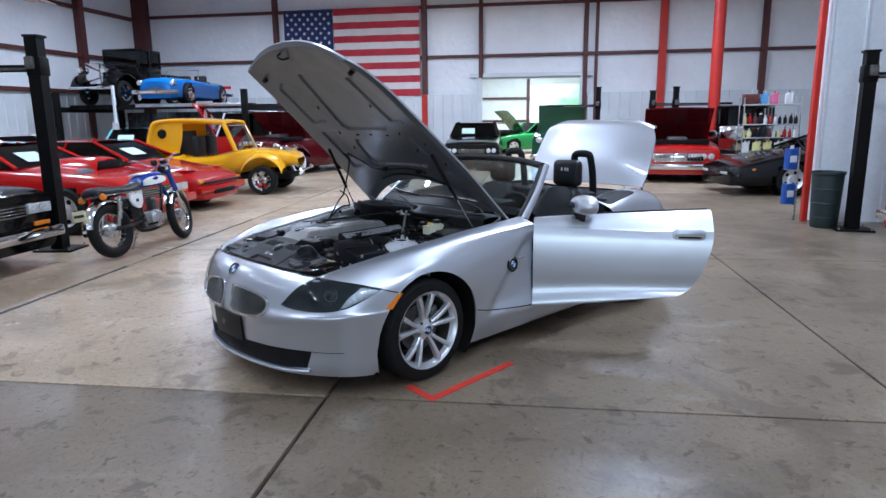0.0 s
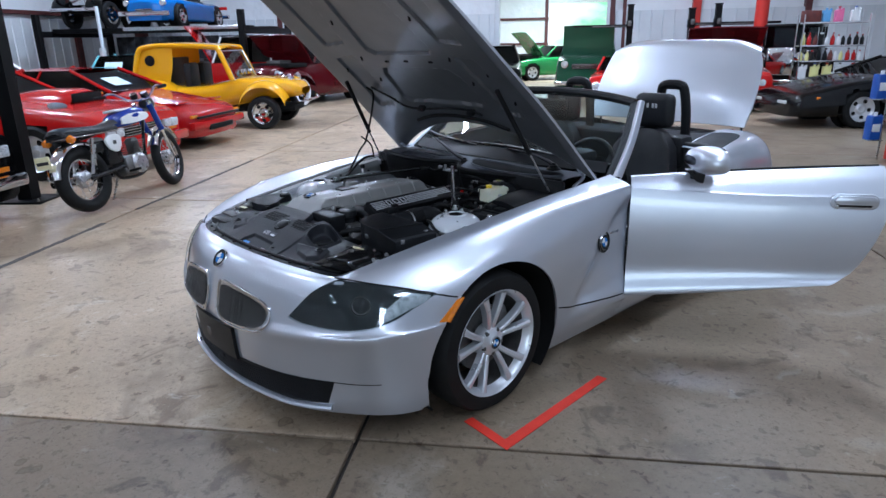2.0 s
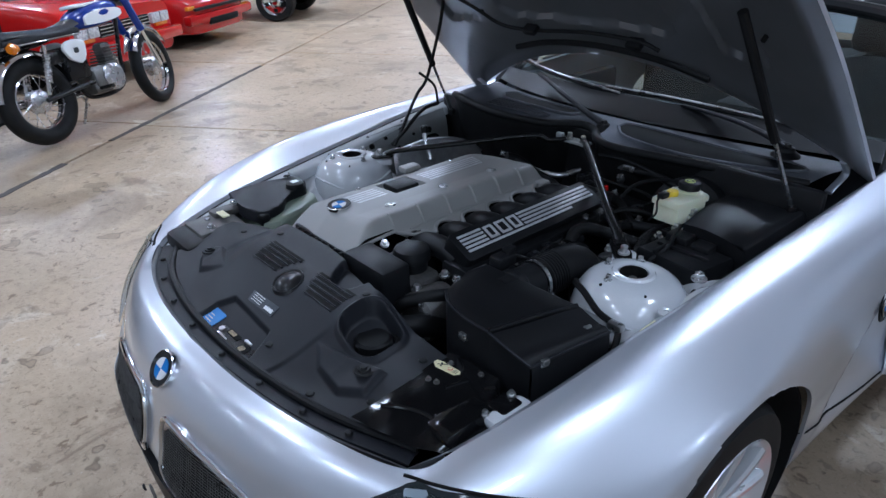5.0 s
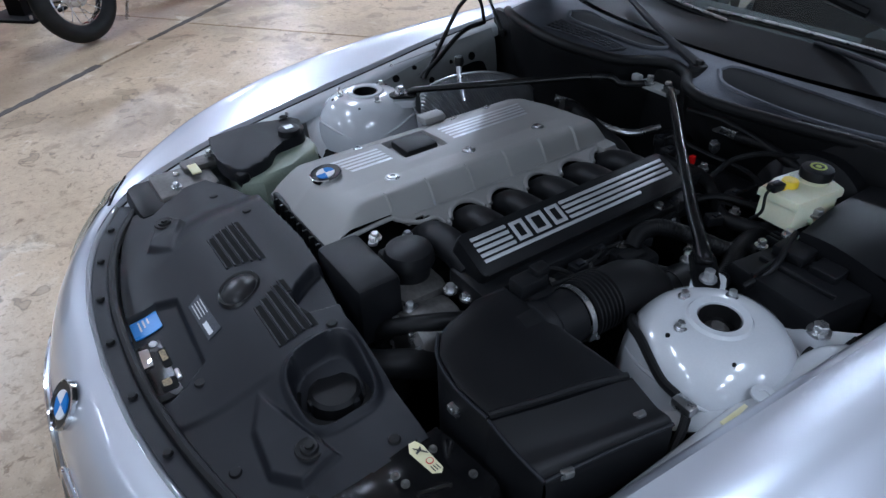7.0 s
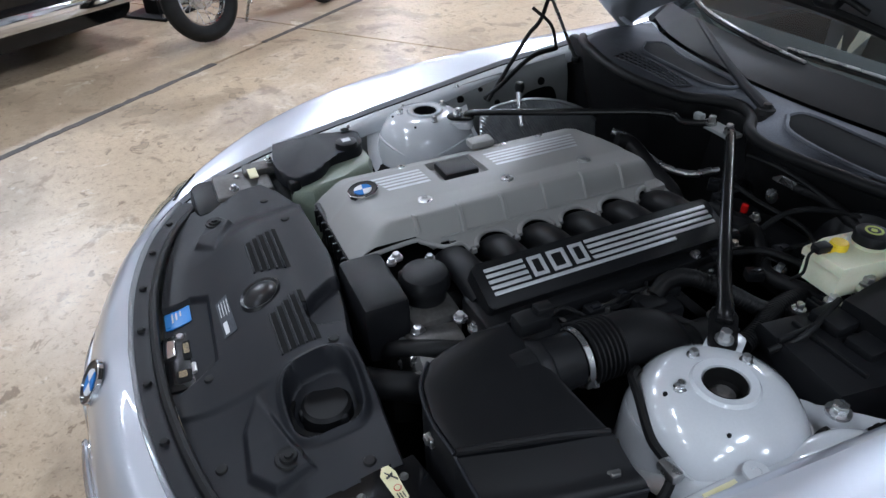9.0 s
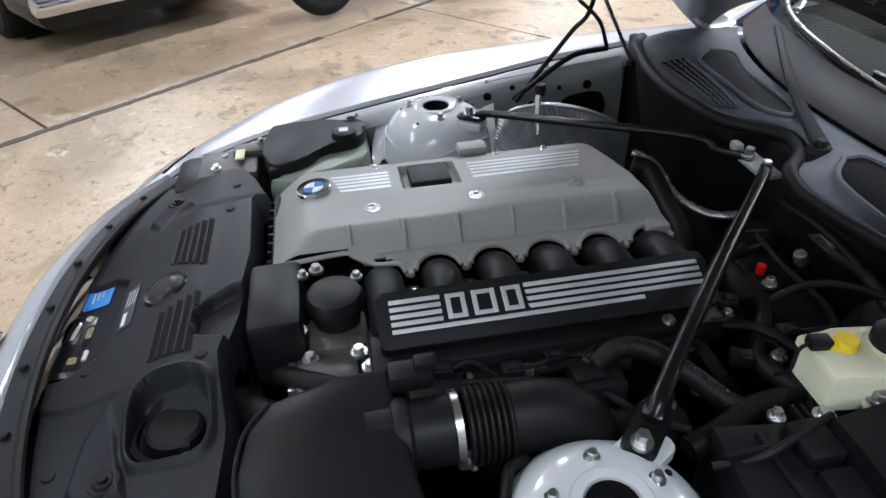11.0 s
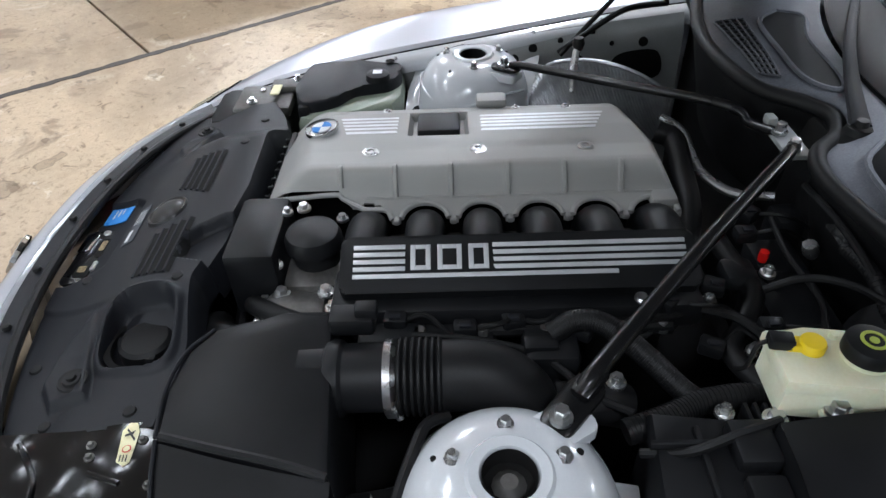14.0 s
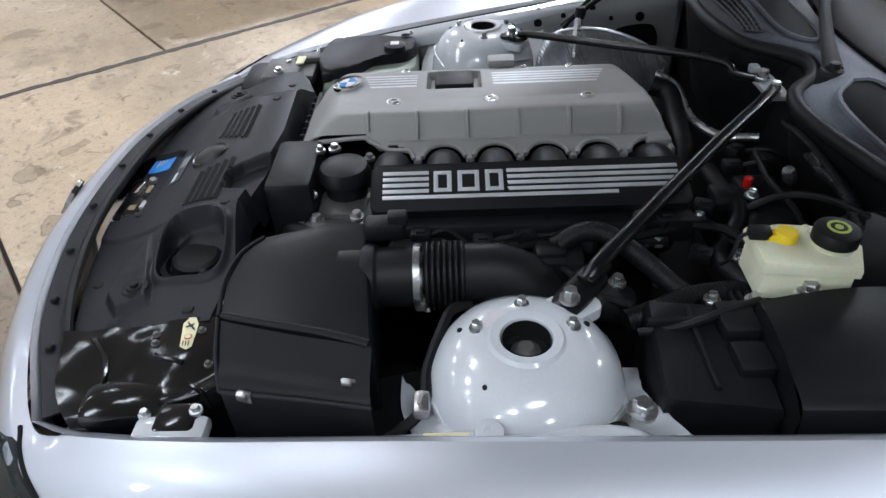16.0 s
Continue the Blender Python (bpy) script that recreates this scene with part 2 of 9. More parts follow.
def glow(name, c, strength):
    m = bpy.data.materials.new(name)
    m.use_nodes = True
    p = m.node_tree.nodes["Principled BSDF"]
    p.inputs["Base Color"].default_value, p.inputs["Emission Color"].default_value, p.inputs["Emission Strength"].default_value = (*c, 1), (*c, 1), strength
    return m


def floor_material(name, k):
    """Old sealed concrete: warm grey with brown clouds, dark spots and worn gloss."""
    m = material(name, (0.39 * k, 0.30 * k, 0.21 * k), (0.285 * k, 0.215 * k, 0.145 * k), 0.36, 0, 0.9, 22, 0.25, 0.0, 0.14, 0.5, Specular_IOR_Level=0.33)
    t = m.node_tree
    p = t.nodes["Principled BSDF"]
    co = t.nodes.new("ShaderNodeNewGeometry")
    for n in [n for n in t.nodes if n.type == "TEX_NOISE"]:
        t.links.new(co.outputs["Position"], n.inputs["Vector"])
    ramp = next(n for n in t.nodes if n.type == "VALTORGB")
    last = ramp.outputs[0]
    marks = ((0.32, 0.50, 0.60, (0.150, 0.108, 0.072), 0.56), (1.1, 0.54, 0.63, (0.135, 0.098, 0.066), 0.52), (3.4, 0.59, 0.635, (0.125, 0.085, 0.055), 0.62),
             (11.0, 0.615, 0.65, (0.10, 0.062, 0.035), 0.7), (1.7, 0.58, 0.68, (0.50, 0.435, 0.35), 0.55), (6.0, 0.63, 0.70, (0.55, 0.50, 0.42), 0.5), (34.0, 0.56, 0.64, (0.12, 0.085, 0.055), 0.5), (90.0, 0.55, 0.66, (0.13, 0.095, 0.065), 0.4), (140.0, 0.60, 0.68, (0.52, 0.47, 0.40), 0.35))
    for size, lo, hi, c, amount in marks:
        n = t.nodes.new("ShaderNodeTexNoise")
        n.inputs["Roughness"].default_value = 0.62
        n.inputs["Scale"].default_value, n.inputs["Detail"].default_value, n.inputs["Distortion"].default_value = size, 9, 0.7
        off = t.nodes.new("ShaderNodeMapping")
        off.inputs["Location"].default_value = (size * 3, size * 7, 0)
        t.links.new(co.outputs["Position"], off.inputs[0])
        t.links.new(off.outputs[0], n.inputs["Vector"])
        r = t.nodes.new("ShaderNodeMapRange")
        r.inputs["From Min"].default_value, r.inputs["From Max"].default_value, r.inputs["To Max"].default_value = lo, hi, amount
        t.links.new(n.outputs["Fac"], r.inputs["Value"])
        mx = t.nodes.new("ShaderNodeMix")
        mx.data_type = "RGBA"
        t.links.new(r.outputs[0], mx.inputs[0])
        t.links.new(last, mx.inputs[6])
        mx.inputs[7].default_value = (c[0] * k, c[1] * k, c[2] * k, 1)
        last = mx.outputs[2]
    # spots with a dark rim, and a tint of its own for each slab
    spots = t.nodes.new("ShaderNodeTexNoise")
    spots.inputs["Scale"].default_value, spots.inputs["Detail"].default_value = 3.6, 3
    t.links.new(co.outputs["Position"], spots.inputs["Vector"])
    rim = t.nodes.new("ShaderNodeValToRGB")
    while len(rim.color_ramp.elements) < 5:
        rim.color_ramp.elements.new(0.5)
    for e, (at, v) in zip(rim.color_ramp.elements, ((0.0, 0.0), (0.655, 0.0), (0.664, 0.65), (0.680, 0.30), (1.0, 0.30))):
        e.position, e.color = at, (v, v, v, 1)
    t.links.new(spots.outputs["Fac"], rim.inputs[0])
    mx = t.nodes.new("ShaderNodeMix")
    mx.data_type = "RGBA"
    t.links.new(rim.outputs[0], mx.inputs[0])
    t.links.new(last, mx.inputs[6])
    mx.inputs[7].default_value = (0.085, 0.058, 0.036, 1)
    info, hsv, val = t.nodes.new("ShaderNodeObjectInfo"), t.nodes.new("ShaderNodeHueSaturation"), t.nodes.new("ShaderNodeMapRange")
    val.inputs["To Min"].default_value, val.inputs["To Max"].default_value = 0.88, 1.10
    t.links.new(info.outputs["Random"], val.inputs["Value"])
    t.links.new(val.outputs[0], hsv.inputs["Value"])
    t.links.new(mx.outputs[2], hsv.inputs["Color"])
    t.links.new(hsv.outputs[0], p.inputs["Base Color"])
    return m


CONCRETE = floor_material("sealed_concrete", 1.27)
# darker slabs: stains, plus the aisle's dim light put into the colour
CONCRETE_DIM = floor_material("dim_stained_concrete", 0.62)
JOINT = material("joint_filler", (0.035, 0.030, 0.027), (0.06, 0.05, 0.045), 0.7, 0, 6, 90, 0.2)

# ---- mesh helpers ----
def part(name, bm, mat, parent=None, label="", smooth=0.6, flip=True):
    """Links a bmesh as ONE mesh object under a thing or a part."""
    if flip:
        bmesh.ops.recalc_face_normals(bm, faces=bm.faces)
    me = bpy.data.meshes.new(name)
    bm.to_mesh(me)
    bm.free()
    for m in mat if isinstance(mat, (list, tuple)) else (mat,):
        me.materials.append(m)
    me.shade_smooth()
    me.set_sharp_from_angle(angle=smooth)
    ob = new(name, me)
    ob.parent = parent
    if label:
        ob["label"] = label
    return ob


def thing(name, m, label, category, group="", kind=""):
    ob = new(name)
    ob.empty_display_size = 0.1
    ob.matrix_world = m
    return tagged(ob, label, category, group, kind)


def box(bm, centre, size, bevel=0.0, m=None, seg=2):
    """A box with rounded edges, added to bm."""
    m = (m or Matrix()) @ Matrix.Translation(centre) @ Matrix.Diagonal((*size, 1))
    tmp = bmesh.new()
    bmesh.ops.create_cube(tmp, size=1, matrix=m)
    if bevel:
        bmesh.ops.bevel(tmp, geom=tmp.edges[:], offset=bevel, segments=seg, affect="EDGES", profile=0.5)
    join(bm, tmp)
    return bm


def join(bm, other):
    vs = {v: bm.verts.new(v.co) for v in other.verts}
    for f in other.faces:
        try:
            bm.faces.new([vs[v] for v in f.verts]).material_index = f.material_index
        except ValueError:
            pass
    other.free()
    return bm


def boxes(*rows):
    bm = bmesh.new()
    for r in rows:
        box(bm, *r)
    return bm


def smooth_line(pts, n=6):
    """Catmull-Rom through pts, n steps a span."""
    p = [Vector(q) for q in pts]
    p = [2 * p[0] - p[1], *p, 2 * p[-1] - p[-2]]
    out = []
    for a, b, c, d in zip(p, p[1:], p[2:], p[3:]):
        for i in range(n):
            t = i / n
            out.append(0.5 * (2 * b + (c - a) * t + (2 * a - 5 * b + 4 * c - d) * t * t + (3 * b - a - 3 * c + d) * t ** 3))
    return out + [p[-2]]


def tube(pts, r, sides=10, n=6, bm=None, caps=True, flat=1.0):
    """A round bar along a smooth line; r may be a function of 0..1; flat squashes it in height."""
    bm = bm or bmesh.new()
    line = smooth_line(pts, n) if n else [Vector(p) for p in pts]
    rings, up = [], None
    for i, p in enumerate(line):
        d = (line[min(i + 1, len(line) - 1)] - line[max(i - 1, 0)]).normalized()
        if up is None:
            up = Vector((0, 0, 1)) if abs(d.z) < 0.9 else Vector((1, 0, 0))
        side = d.cross(up).normalized()
        up = side.cross(d).normalized()
        k = r(i / (len(line) - 1)) if callable(r) else r
        rings.append([bm.verts.new(p + side * math.cos(a) * k + up * math.sin(a) * k * flat) for a in (2 * math.pi * j / sides for j in range(sides))])
    for a, b in zip(rings, rings[1:]):
        for j in range(sides):
            bm.faces.new((a[j], a[(j + 1) % sides], b[(j + 1) % sides], b[j]))
    if caps:
        bm.faces.new(rings[0][::-1])
        bm.faces.new(rings[-1])
    return bm


def turned(profile, n=24, m=None, bm=None, close=False):
    """A turned shape: profile of (radius, height) round z."""
    bm = bm or bmesh.new()
    m = m or Matrix()
    rings = []
    for r, z in profile:
        rings.append([bm.verts.new(m @ Vector((r * math.cos(2 * math.pi * j / n), r * math.sin(2 * math.pi * j / n), z))) for j in range(n)] if r > 1e-6 else [bm.verts.new(m @ Vector((0, 0, z)))] * n)
    pairs = list(zip(rings, rings[1:])) + ([(rings[-1], rings[0])] if close else [])
    for a, b in pairs:
        for j in range(n):
            vs = []
            for v in (a[j], a[(j + 1) % n], b[(j + 1) % n], b[j]):
                if v not in vs:
                    vs.append(v)
            if len(vs) > 2:
                bm.faces.new(vs)
    return bm


def prism(poly, z0, z1, bevel=0.0, m=None, bm=None, seg=2):
    """A plate of outline poly (x, y) from z0 to z1, with rounded upper and lower edges."""
    tmp = bmesh.new()
    low = [tmp.verts.new((x, y, z0)) for x, y in poly]
    high = [tmp.verts.new((x, y, z1)) for x, y in poly]
    tmp.faces.new(low[::-1])
    top = tmp.faces.new(high)
    n = len(poly)
    for i in range(n):
        tmp.faces.new((low[i], low[(i + 1) % n], high[(i + 1) % n], high[i]))
    if bevel:
        bmesh.ops.bevel(tmp, geom=list(top.edges), offset=bevel, segments=seg, affect="EDGES", profile=0.5)
    if m:
        bmesh.ops.transform(tmp, matrix=m, verts=tmp.verts)
    return join(bm or bmesh.new(), tmp)


def rounded(w, h, r, n=5, cx=0.0, cy=0.0):
    """The outline of a rounded rectangle."""
    r = min(r, w / 2 - 1e-4, h / 2 - 1e-4)
    out = []
    for sx, sy, a0 in ((1, 1, 0), (-1, 1, 90), (-1, -1, 180), (1, -1, 270)):
        for i in range(n + 1):
            a = radians(a0 + 90 * i / n)
            out.append((cx + sx * (w / 2 - r) + r * math.cos(a), cy + sy * (h / 2 - r) + r * math.sin(a)))
    return out


def disc(r, n=24, cx=0.0, cy=0.0, ry=None):
    return [(cx + r * math.cos(2 * math.pi * i / n), cy + (ry or r) * math.sin(2 * math.pi * i / n)) for i in range(n)]


def resample(pts, n):
    """n points at even parameter steps through pts, smoothly."""
    fine = smooth_line(pts, 12)
    out = []
    for i in range(n):
        k = i / (n - 1) * (len(fine) - 1)
        j = min(int(k), len(fine) - 2)
        out.append(fine[j].lerp(fine[j + 1], k - j))
    return out


def skin(rows, nu, nv):
    """A smooth grid of nu x nv points through rows of points."""
    cols = zip(*[resample(r, nu) for r in rows])
    cols = [resample(c, nv) for c in cols]
    return [[cols[i][j] for i in range(nu)] for j in range(nv)]


def sheet(grid, bm=None, keep=None):
    """Faces over a grid of points; keep(centre) says which stay."""
    bm = bm or bmesh.new()
    vs = [[bm.verts.new(p) for p in row] for row in grid]
    for a, b in zip(vs, vs[1:]):
        for i in range(len(a) - 1):
            q = (a[i], a[i + 1], b[i + 1], b[i])
            if keep is None or keep(sum((v.co for v in q), Vector()) / 4):
                bm.faces.new(q)
    bmesh.ops.delete(bm, geom=[v for v in bm.verts if not v.link_faces], context="VERTS")
    return bm


def mirrored(bm, weld=True):
    """Adds the mirror image across x = 0."""
    got = bmesh.ops.duplicate(bm, geom=bm.verts[:] + bm.edges[:] + bm.faces[:])
    vs = [g for g in got["geom"] if isinstance(g, bmesh.types.BMVert)]
    for v in vs:
        v.co.x = -v.co.x
    bmesh.ops.reverse_faces(bm, faces=[g for g in got["geom"] if isinstance(g, bmesh.types.BMFace)])
    if weld:
        bmesh.ops.remove_doubles(bm, verts=bm.verts, dist=0.0015)
    return bm


def thicken(bm, depth):
    bmesh.ops.recalc_face_normals(bm, faces=bm.faces)
    bmesh.ops.solidify(bm, geom=bm.faces[:], thickness=depth)
    return bm


def tree_of(bm):
    from_bm = bmesh.new()
    for v in bm.verts:
        from_bm.verts.new(v.co)
    from_bm.verts.ensure_lookup_table()
    bm.verts.index_update()
    for f in bm.faces:
        from_bm.faces.new([from_bm.verts[v.index] for v in f.verts])
    return from_bm


def applied(outline, origin, ux, uy, target, off=0.003, depth=0.012, cuts=3, reach=0.6):
    """A plate of the given outline laid on the surface target (a mesh object in the same frame), following its shape: off proud of it, depth thick."""
    o, ux, uy = Vector(origin), Vector(ux).normalized(), Vector(uy).normalized()
    way = ux.cross(uy).normalized()
    bm = bmesh.new()
    vs = [bm.verts.new((x, y, 0)) for x, y in outline]
    es = [bm.edges.new((vs[i], vs[(i + 1) % len(vs)])) for i in range(len(vs))]
    bmesh.ops.triangle_fill(bm, use_beauty=True, edges=es)
    for _ in range(cuts):
        bmesh.ops.subdivide_edges(bm, edges=[e for e in bm.edges if e.calc_length() > 0.012], cuts=1, use_grid_fill=True)
        bmesh.ops.triangulate(bm, faces=[f for f in bm.faces if len(f.verts) > 4])
    for v in bm.verts:
        start = o + ux * v.co.x + uy * v.co.y
        hit, place, normal, _ = target.ray_cast(start + way * reach, -way, distance=2 * reach)
        v.co = (place if hit else start) + way * off
    if depth:
        got = bmesh.ops.extrude_face_region(bm, geom=bm.faces[:])
        for g in got["geom"]:
            if isinstance(g, bmesh.types.BMVert):
                g.co -= way * depth
    return bm


def settle():
    bpy.context.view_layer.update()

# ---- the hall ----
WALL_V, LEFT_U, RIGHT_U, BACK_V, HIGH = 24.0, -16.0, 11.5, -9.0, 6.2


def wall(name, size, at, mat, label):
    bm = boxes((at, size))
    ob = part(name, bm, mat, None, label)
    ob.matrix_world = HALL.copy()
    return tagged(ob, label, "wall", kind="structure")


floor = part("floor", boxes((((LEFT_U + RIGHT_U) / 2, 13, -0.08), (RIGHT_U - LEFT_U + 1, 54, 0.10))), JOINT, None)
floor.matrix_world = HALL @ pose(0, 0, 0, 0, 0, 2.2)  # the slabs lie a little askew to the walls
tagged(floor, "stained sealed concrete floor with dark saw-cut joints", "floor", kind="structure")
U_JOINTS = [LEFT_U - 1, -14.2, -11.0, -7.75, -4.45, -1.158, 2.12, 5.3, 8.5, RIGHT_U + 1]
V_JOINTS = [BACK_V - 1, -6.2, -3.0, 0.2, 3.445, 7.50, 10.7, 13.9, 17.1, 20.3, WALL_V, 30.0, 36.0]
V_LEFT = [BACK_V - 1, -5.0, -1.8, 1.4, 4.61, 7.55, 10.02, 13.4, 16.6, 19.8, WALL_V, 30.0, 36.0]

openings = (-2.69, 0.79, 2.90)  # doorway in the back wall: from u, to u, height
wall("wall_north", (openings[0] - LEFT_U, 0.2, HIGH), ((openings[0] + LEFT_U) / 2, WALL_V + 0.1, HIGH / 2), INSULATION, "white insulated metal wall with maroon steel girts")
wall("wall_north_right", (RIGHT_U - openings[1], 0.2, HIGH), ((RIGHT_U + openings[1]) / 2, WALL_V + 0.1, HIGH / 2), INSULATION, "white insulated metal wall with maroon steel girts")
wall("wall_north_top", (openings[1] - openings[0], 0.2, HIGH - openings[2]), ((openings[0] + openings[1]) / 2, WALL_V + 0.1, (HIGH + openings[2]) / 2), INSULATION, "white insulated wall above the doorway")
wall("wall_west", (0.2, WALL_V - BACK_V, HIGH), (LEFT_U - 0.1, (WALL_V + BACK_V) / 2, HIGH / 2), INSULATION, "white insulated side wall with steel girts")
wall("wall_east", (0.2, WALL_V - BACK_V, HIGH), (RIGHT_U + 0.1, (WALL_V + BACK_V) / 2, HIGH / 2), INSULATION, "plain white insulated side wall")
REAR_OPENING = (-2.3, 4.3, 3.7)  # unseen opening added for the fill lamp: from u, to u, height
wall("wall_south", (REAR_OPENING[0] - LEFT_U, 0.2, HIGH), ((REAR_OPENING[0] + LEFT_U) / 2, BACK_V - 0.1, HIGH / 2), INSULATION, "plain white insulated wall")
wall("wall_south_right", (RIGHT_U - REAR_OPENING[1], 0.2, HIGH), ((RIGHT_U + REAR_OPENING[1]) / 2, BACK_V - 0.1, HIGH / 2), INSULATION, "plain white insulated wall")
wall("wall_south_top", (REAR_OPENING[1] - REAR_OPENING[0], 0.2, HIGH - REAR_OPENING[2]), ((REAR_OPENING[0] + REAR_OPENING[1]) / 2, BACK_V - 0.1, (HIGH + REAR_OPENING[2]) / 2), INSULATION, "white insulated wall above an added, unseen opening")
ceiling = wall("ceiling", (RIGHT_U - LEFT_U + 1, WALL_V - BACK_V + 1, 0.1), ((LEFT_U + RIGHT_U) / 2, (WALL_V + BACK_V) / 2, HIGH + 0.05), INSULATION, "white insulated ceiling")
ceiling["category"] = "ceiling"
# the room beyond the doorway
wall("wall_annex_left", (0.15, 9.0, 4.2), (-7.0, WALL_V + 4.7, 2.1), INSULATION, "white annex wall")
wall("wall_annex_right", (0.15, 9.0, 4.2), (4.0, WALL_V + 4.7, 2.1), INSULATION, "white annex wall")
wall("wall_annex_back", (5.7, 0.15, 4.2), (-4.15, WALL_V + 9.2, 2.1), INSULATION, "white annex wall with maroon girts")
wall("wall_annex_back_right", (2.0, 0.15, 4.2), (3.0, WALL_V + 9.2, 2.1), INSULATION, "white annex wall")
wall("wall_annex_back_top", (3.3, 0.15, 1.1), (0.35, WALL_V + 9.2, 3.65), INSULATION, "white annex wall above an open door")
wall("ceiling_annex", (11.0, 9.4, 0.1), (-1.5, WALL_V + 4.8, 4.25), INSULATION, "white annex ceiling")["category"] = "ceiling"
grass = bpy.data.materials.new("sunlit_leaves")
grass.use_nodes = True
_t = grass.node_tree
_p = _t.nodes["Principled BSDF"]
_n = _t.nodes.new("ShaderNodeTexNoise")
_n.inputs["Scale"].default_value, _n.inputs["Detail"].default_value = 2.6, 9
_r = _t.nodes.new("ShaderNodeValToRGB")
_r.color_ramp.elements[0].position, _r.color_ramp.elements[1].position = 0.38, 0.50
_r.color_ramp.elements[0].color, _r.color_ramp.elements[1].color = (0.25, 0.62, 0.36, 1), (1.0, 1.0, 1.0, 1)
_t.links.new(_n.outputs["Fac"], _r.inputs[0])
_t.links.new(_r.outputs[0], _p.inputs["Emission Color"])
_t.links.new(_r.outputs[0], _p.inputs["Base Color"])
# emission stands in for the daylight on the trees
_p.inputs["Emission Strength"].default_value = 1.3
back = part("backdrop", boxes(((0.5, WALL_V + 16, 3), (14, 0.1, 8))), grass, None)
back.matrix_world = HALL.copy()
tagged(back, "bright sunlit green trees outside the open door", "backdrop", kind="structure")


def steel(name, rows, mat, label, category="beam"):
    bm = bmesh.new()
    for at, size in rows:
        box(bm, at, size, 0.008, seg=1)
    ob = part(name, bm, mat, None)
    ob.matrix_world = HALL.copy()
    return tagged(ob, label, category, kind="structure")


for z in (1.0, 3.70, 5.42):
    for a, b in ((LEFT_U, openings[0] - 0.1), (openings[1] + 0.1, RIGHT_U)) if z < 2.9 else ((LEFT_U, RIGHT_U),):
        if z > 2:
            steel("girt", [(((a + b) / 2, WALL_V - 0.09, z), (b - a, 0.16, 0.10))], STEEL_MAROON, "maroon horizontal steel wall girt")
for z in (2.55, 3.75, 5.3):
    steel("girt", [((LEFT_U + 0.09, 10, z), (0.16, 27, 0.12))], STEEL_MAROON, "maroon horizontal steel wall girt")
for u, w in ((-10.36, 0.16), (-4.74, 0.18), (-2.70, 0.13), (0.94, 0.15), (1.31, 0.1), (6.72, 0.18)):
    steel("column", [((u, WALL_V - 0.12, (HIGH + (2.95 if u == -2.70 else 0)) / 2), (w, 0.22, HIGH - (2.95 if u == -2.70 else 0)))], STEEL_MAROON, "maroon steel wall column", "column")
steel("column", [((-4.74, WALL_V - 0.26, 1.2), (0.20, 0.06, 2.4))], STEEL_RED, "red guard on a steel wall column", "column")
for u in (3.48,):
    steel("column", [((u, WALL_V - 0.2, HIGH / 2), (0.24, 0.24, HIGH))], STEEL_RED, "bright red steel column", "column")
steel("column", [((LEFT_U + 0.25, WALL_V - 0.25, HIGH / 2), (0.5, 0.4, HIGH))], STEEL_MAROON, "wide maroon corner column", "column")
for v in (20.5, 14.5, 8.5):
    steel("column", [((LEFT_U + 0.14, v, HIGH / 2), (0.26, 0.22, HIGH))], STEEL_MAROON, "maroon steel wall column", "column")
# round red post in front of the back wall
post = part("column", turned([(0.0, 0), (0.16, 0), (0.16, HIGH), (0, HIGH)], 20), STEEL_RED, None)
post.matrix_world = hall(4.42, 20.02)
tagged(post, "bright red round steel post", "column", kind="structure")


def siding(name, u0, u1, v, z0, z1, pitch, mat, label, face=-1):
    """Ribbed sheet metal: flat pans with raised ribs."""
    bm = bmesh.new()
    box(bm, ((u0 + u1) / 2, v, (z0 + z1) / 2), (u1 - u0, 0.012, z1 - z0))
    n = int((u1 - u0) / pitch)
    for i in range(n + 1):
        u = u0 + 0.03 + i * pitch
        if u > u1 - 0.03:
            break
        prism([(u - 0.028, v), (u + 0.028, v), (u + 0.014, v + face * 0.032), (u - 0.014, v + face * 0.032)], z0, z1, bm=bm)
    ob = part(name, bm, mat, None, smooth=0.3)
    ob.matrix_world = HALL.copy()
    return tagged(ob, label, "wall panel", kind="structure")


siding("wainscot", LEFT_U, openings[0] - 0.15, WALL_V - 0.16, 0, 2.38, 0.36, SIDING, "pale ribbed metal wainscot on the back wall")
siding("wainscot", openings[1] + 0.25, RIGHT_U, WALL_V - 0.16, 0, 2.38, 0.36, SIDING, "pale ribbed metal wainscot on the back wall")
_w = siding("wainscot", 0, 30, 0, 0, 2.38, 0.36, SIDING, "pale ribbed metal wainscot on the side wall")
_w.matrix_world = HALL @ pose(LEFT_U + 0.16, -6.5, 0, 0, 0, 90)
# doorway trim, annex girts
steel("trim", [((openings[0] - 0.06, WALL_V - 0.03, 1.5), (0.16, 0.30, 3.0)), ((openings[1] + 0.06, WALL_V - 0.03, 1.5), (0.16, 0.30, 3.0)), (((openings[0] + openings[1]) / 2, WALL_V - 0.03, 3.02), (4.3, 0.30, 0.14))], SIDING, "pale metal trim round the doorway", "trim")
for z in (1.35, 2.45, 3.5):
    steel("girt", [((-4.15, WALL_V + 9.05, z), (5.7, 0.14, 0.10))], STEEL_MAROON, "maroon girt on the annex wall")
for u in (-1.4, -3.9):
    steel("column", [((u, WALL_V + 9.0, 2.1), (0.14, 0.16, 4.2))], STEEL_MAROON, "maroon annex column", "column")
# partition of weathered sheet metal, with its red end post
siding("partition", 3.81, RIGHT_U, 10.50, 0, HIGH, 0.46, PARTITION, "weathered grey ribbed metal partition wall")
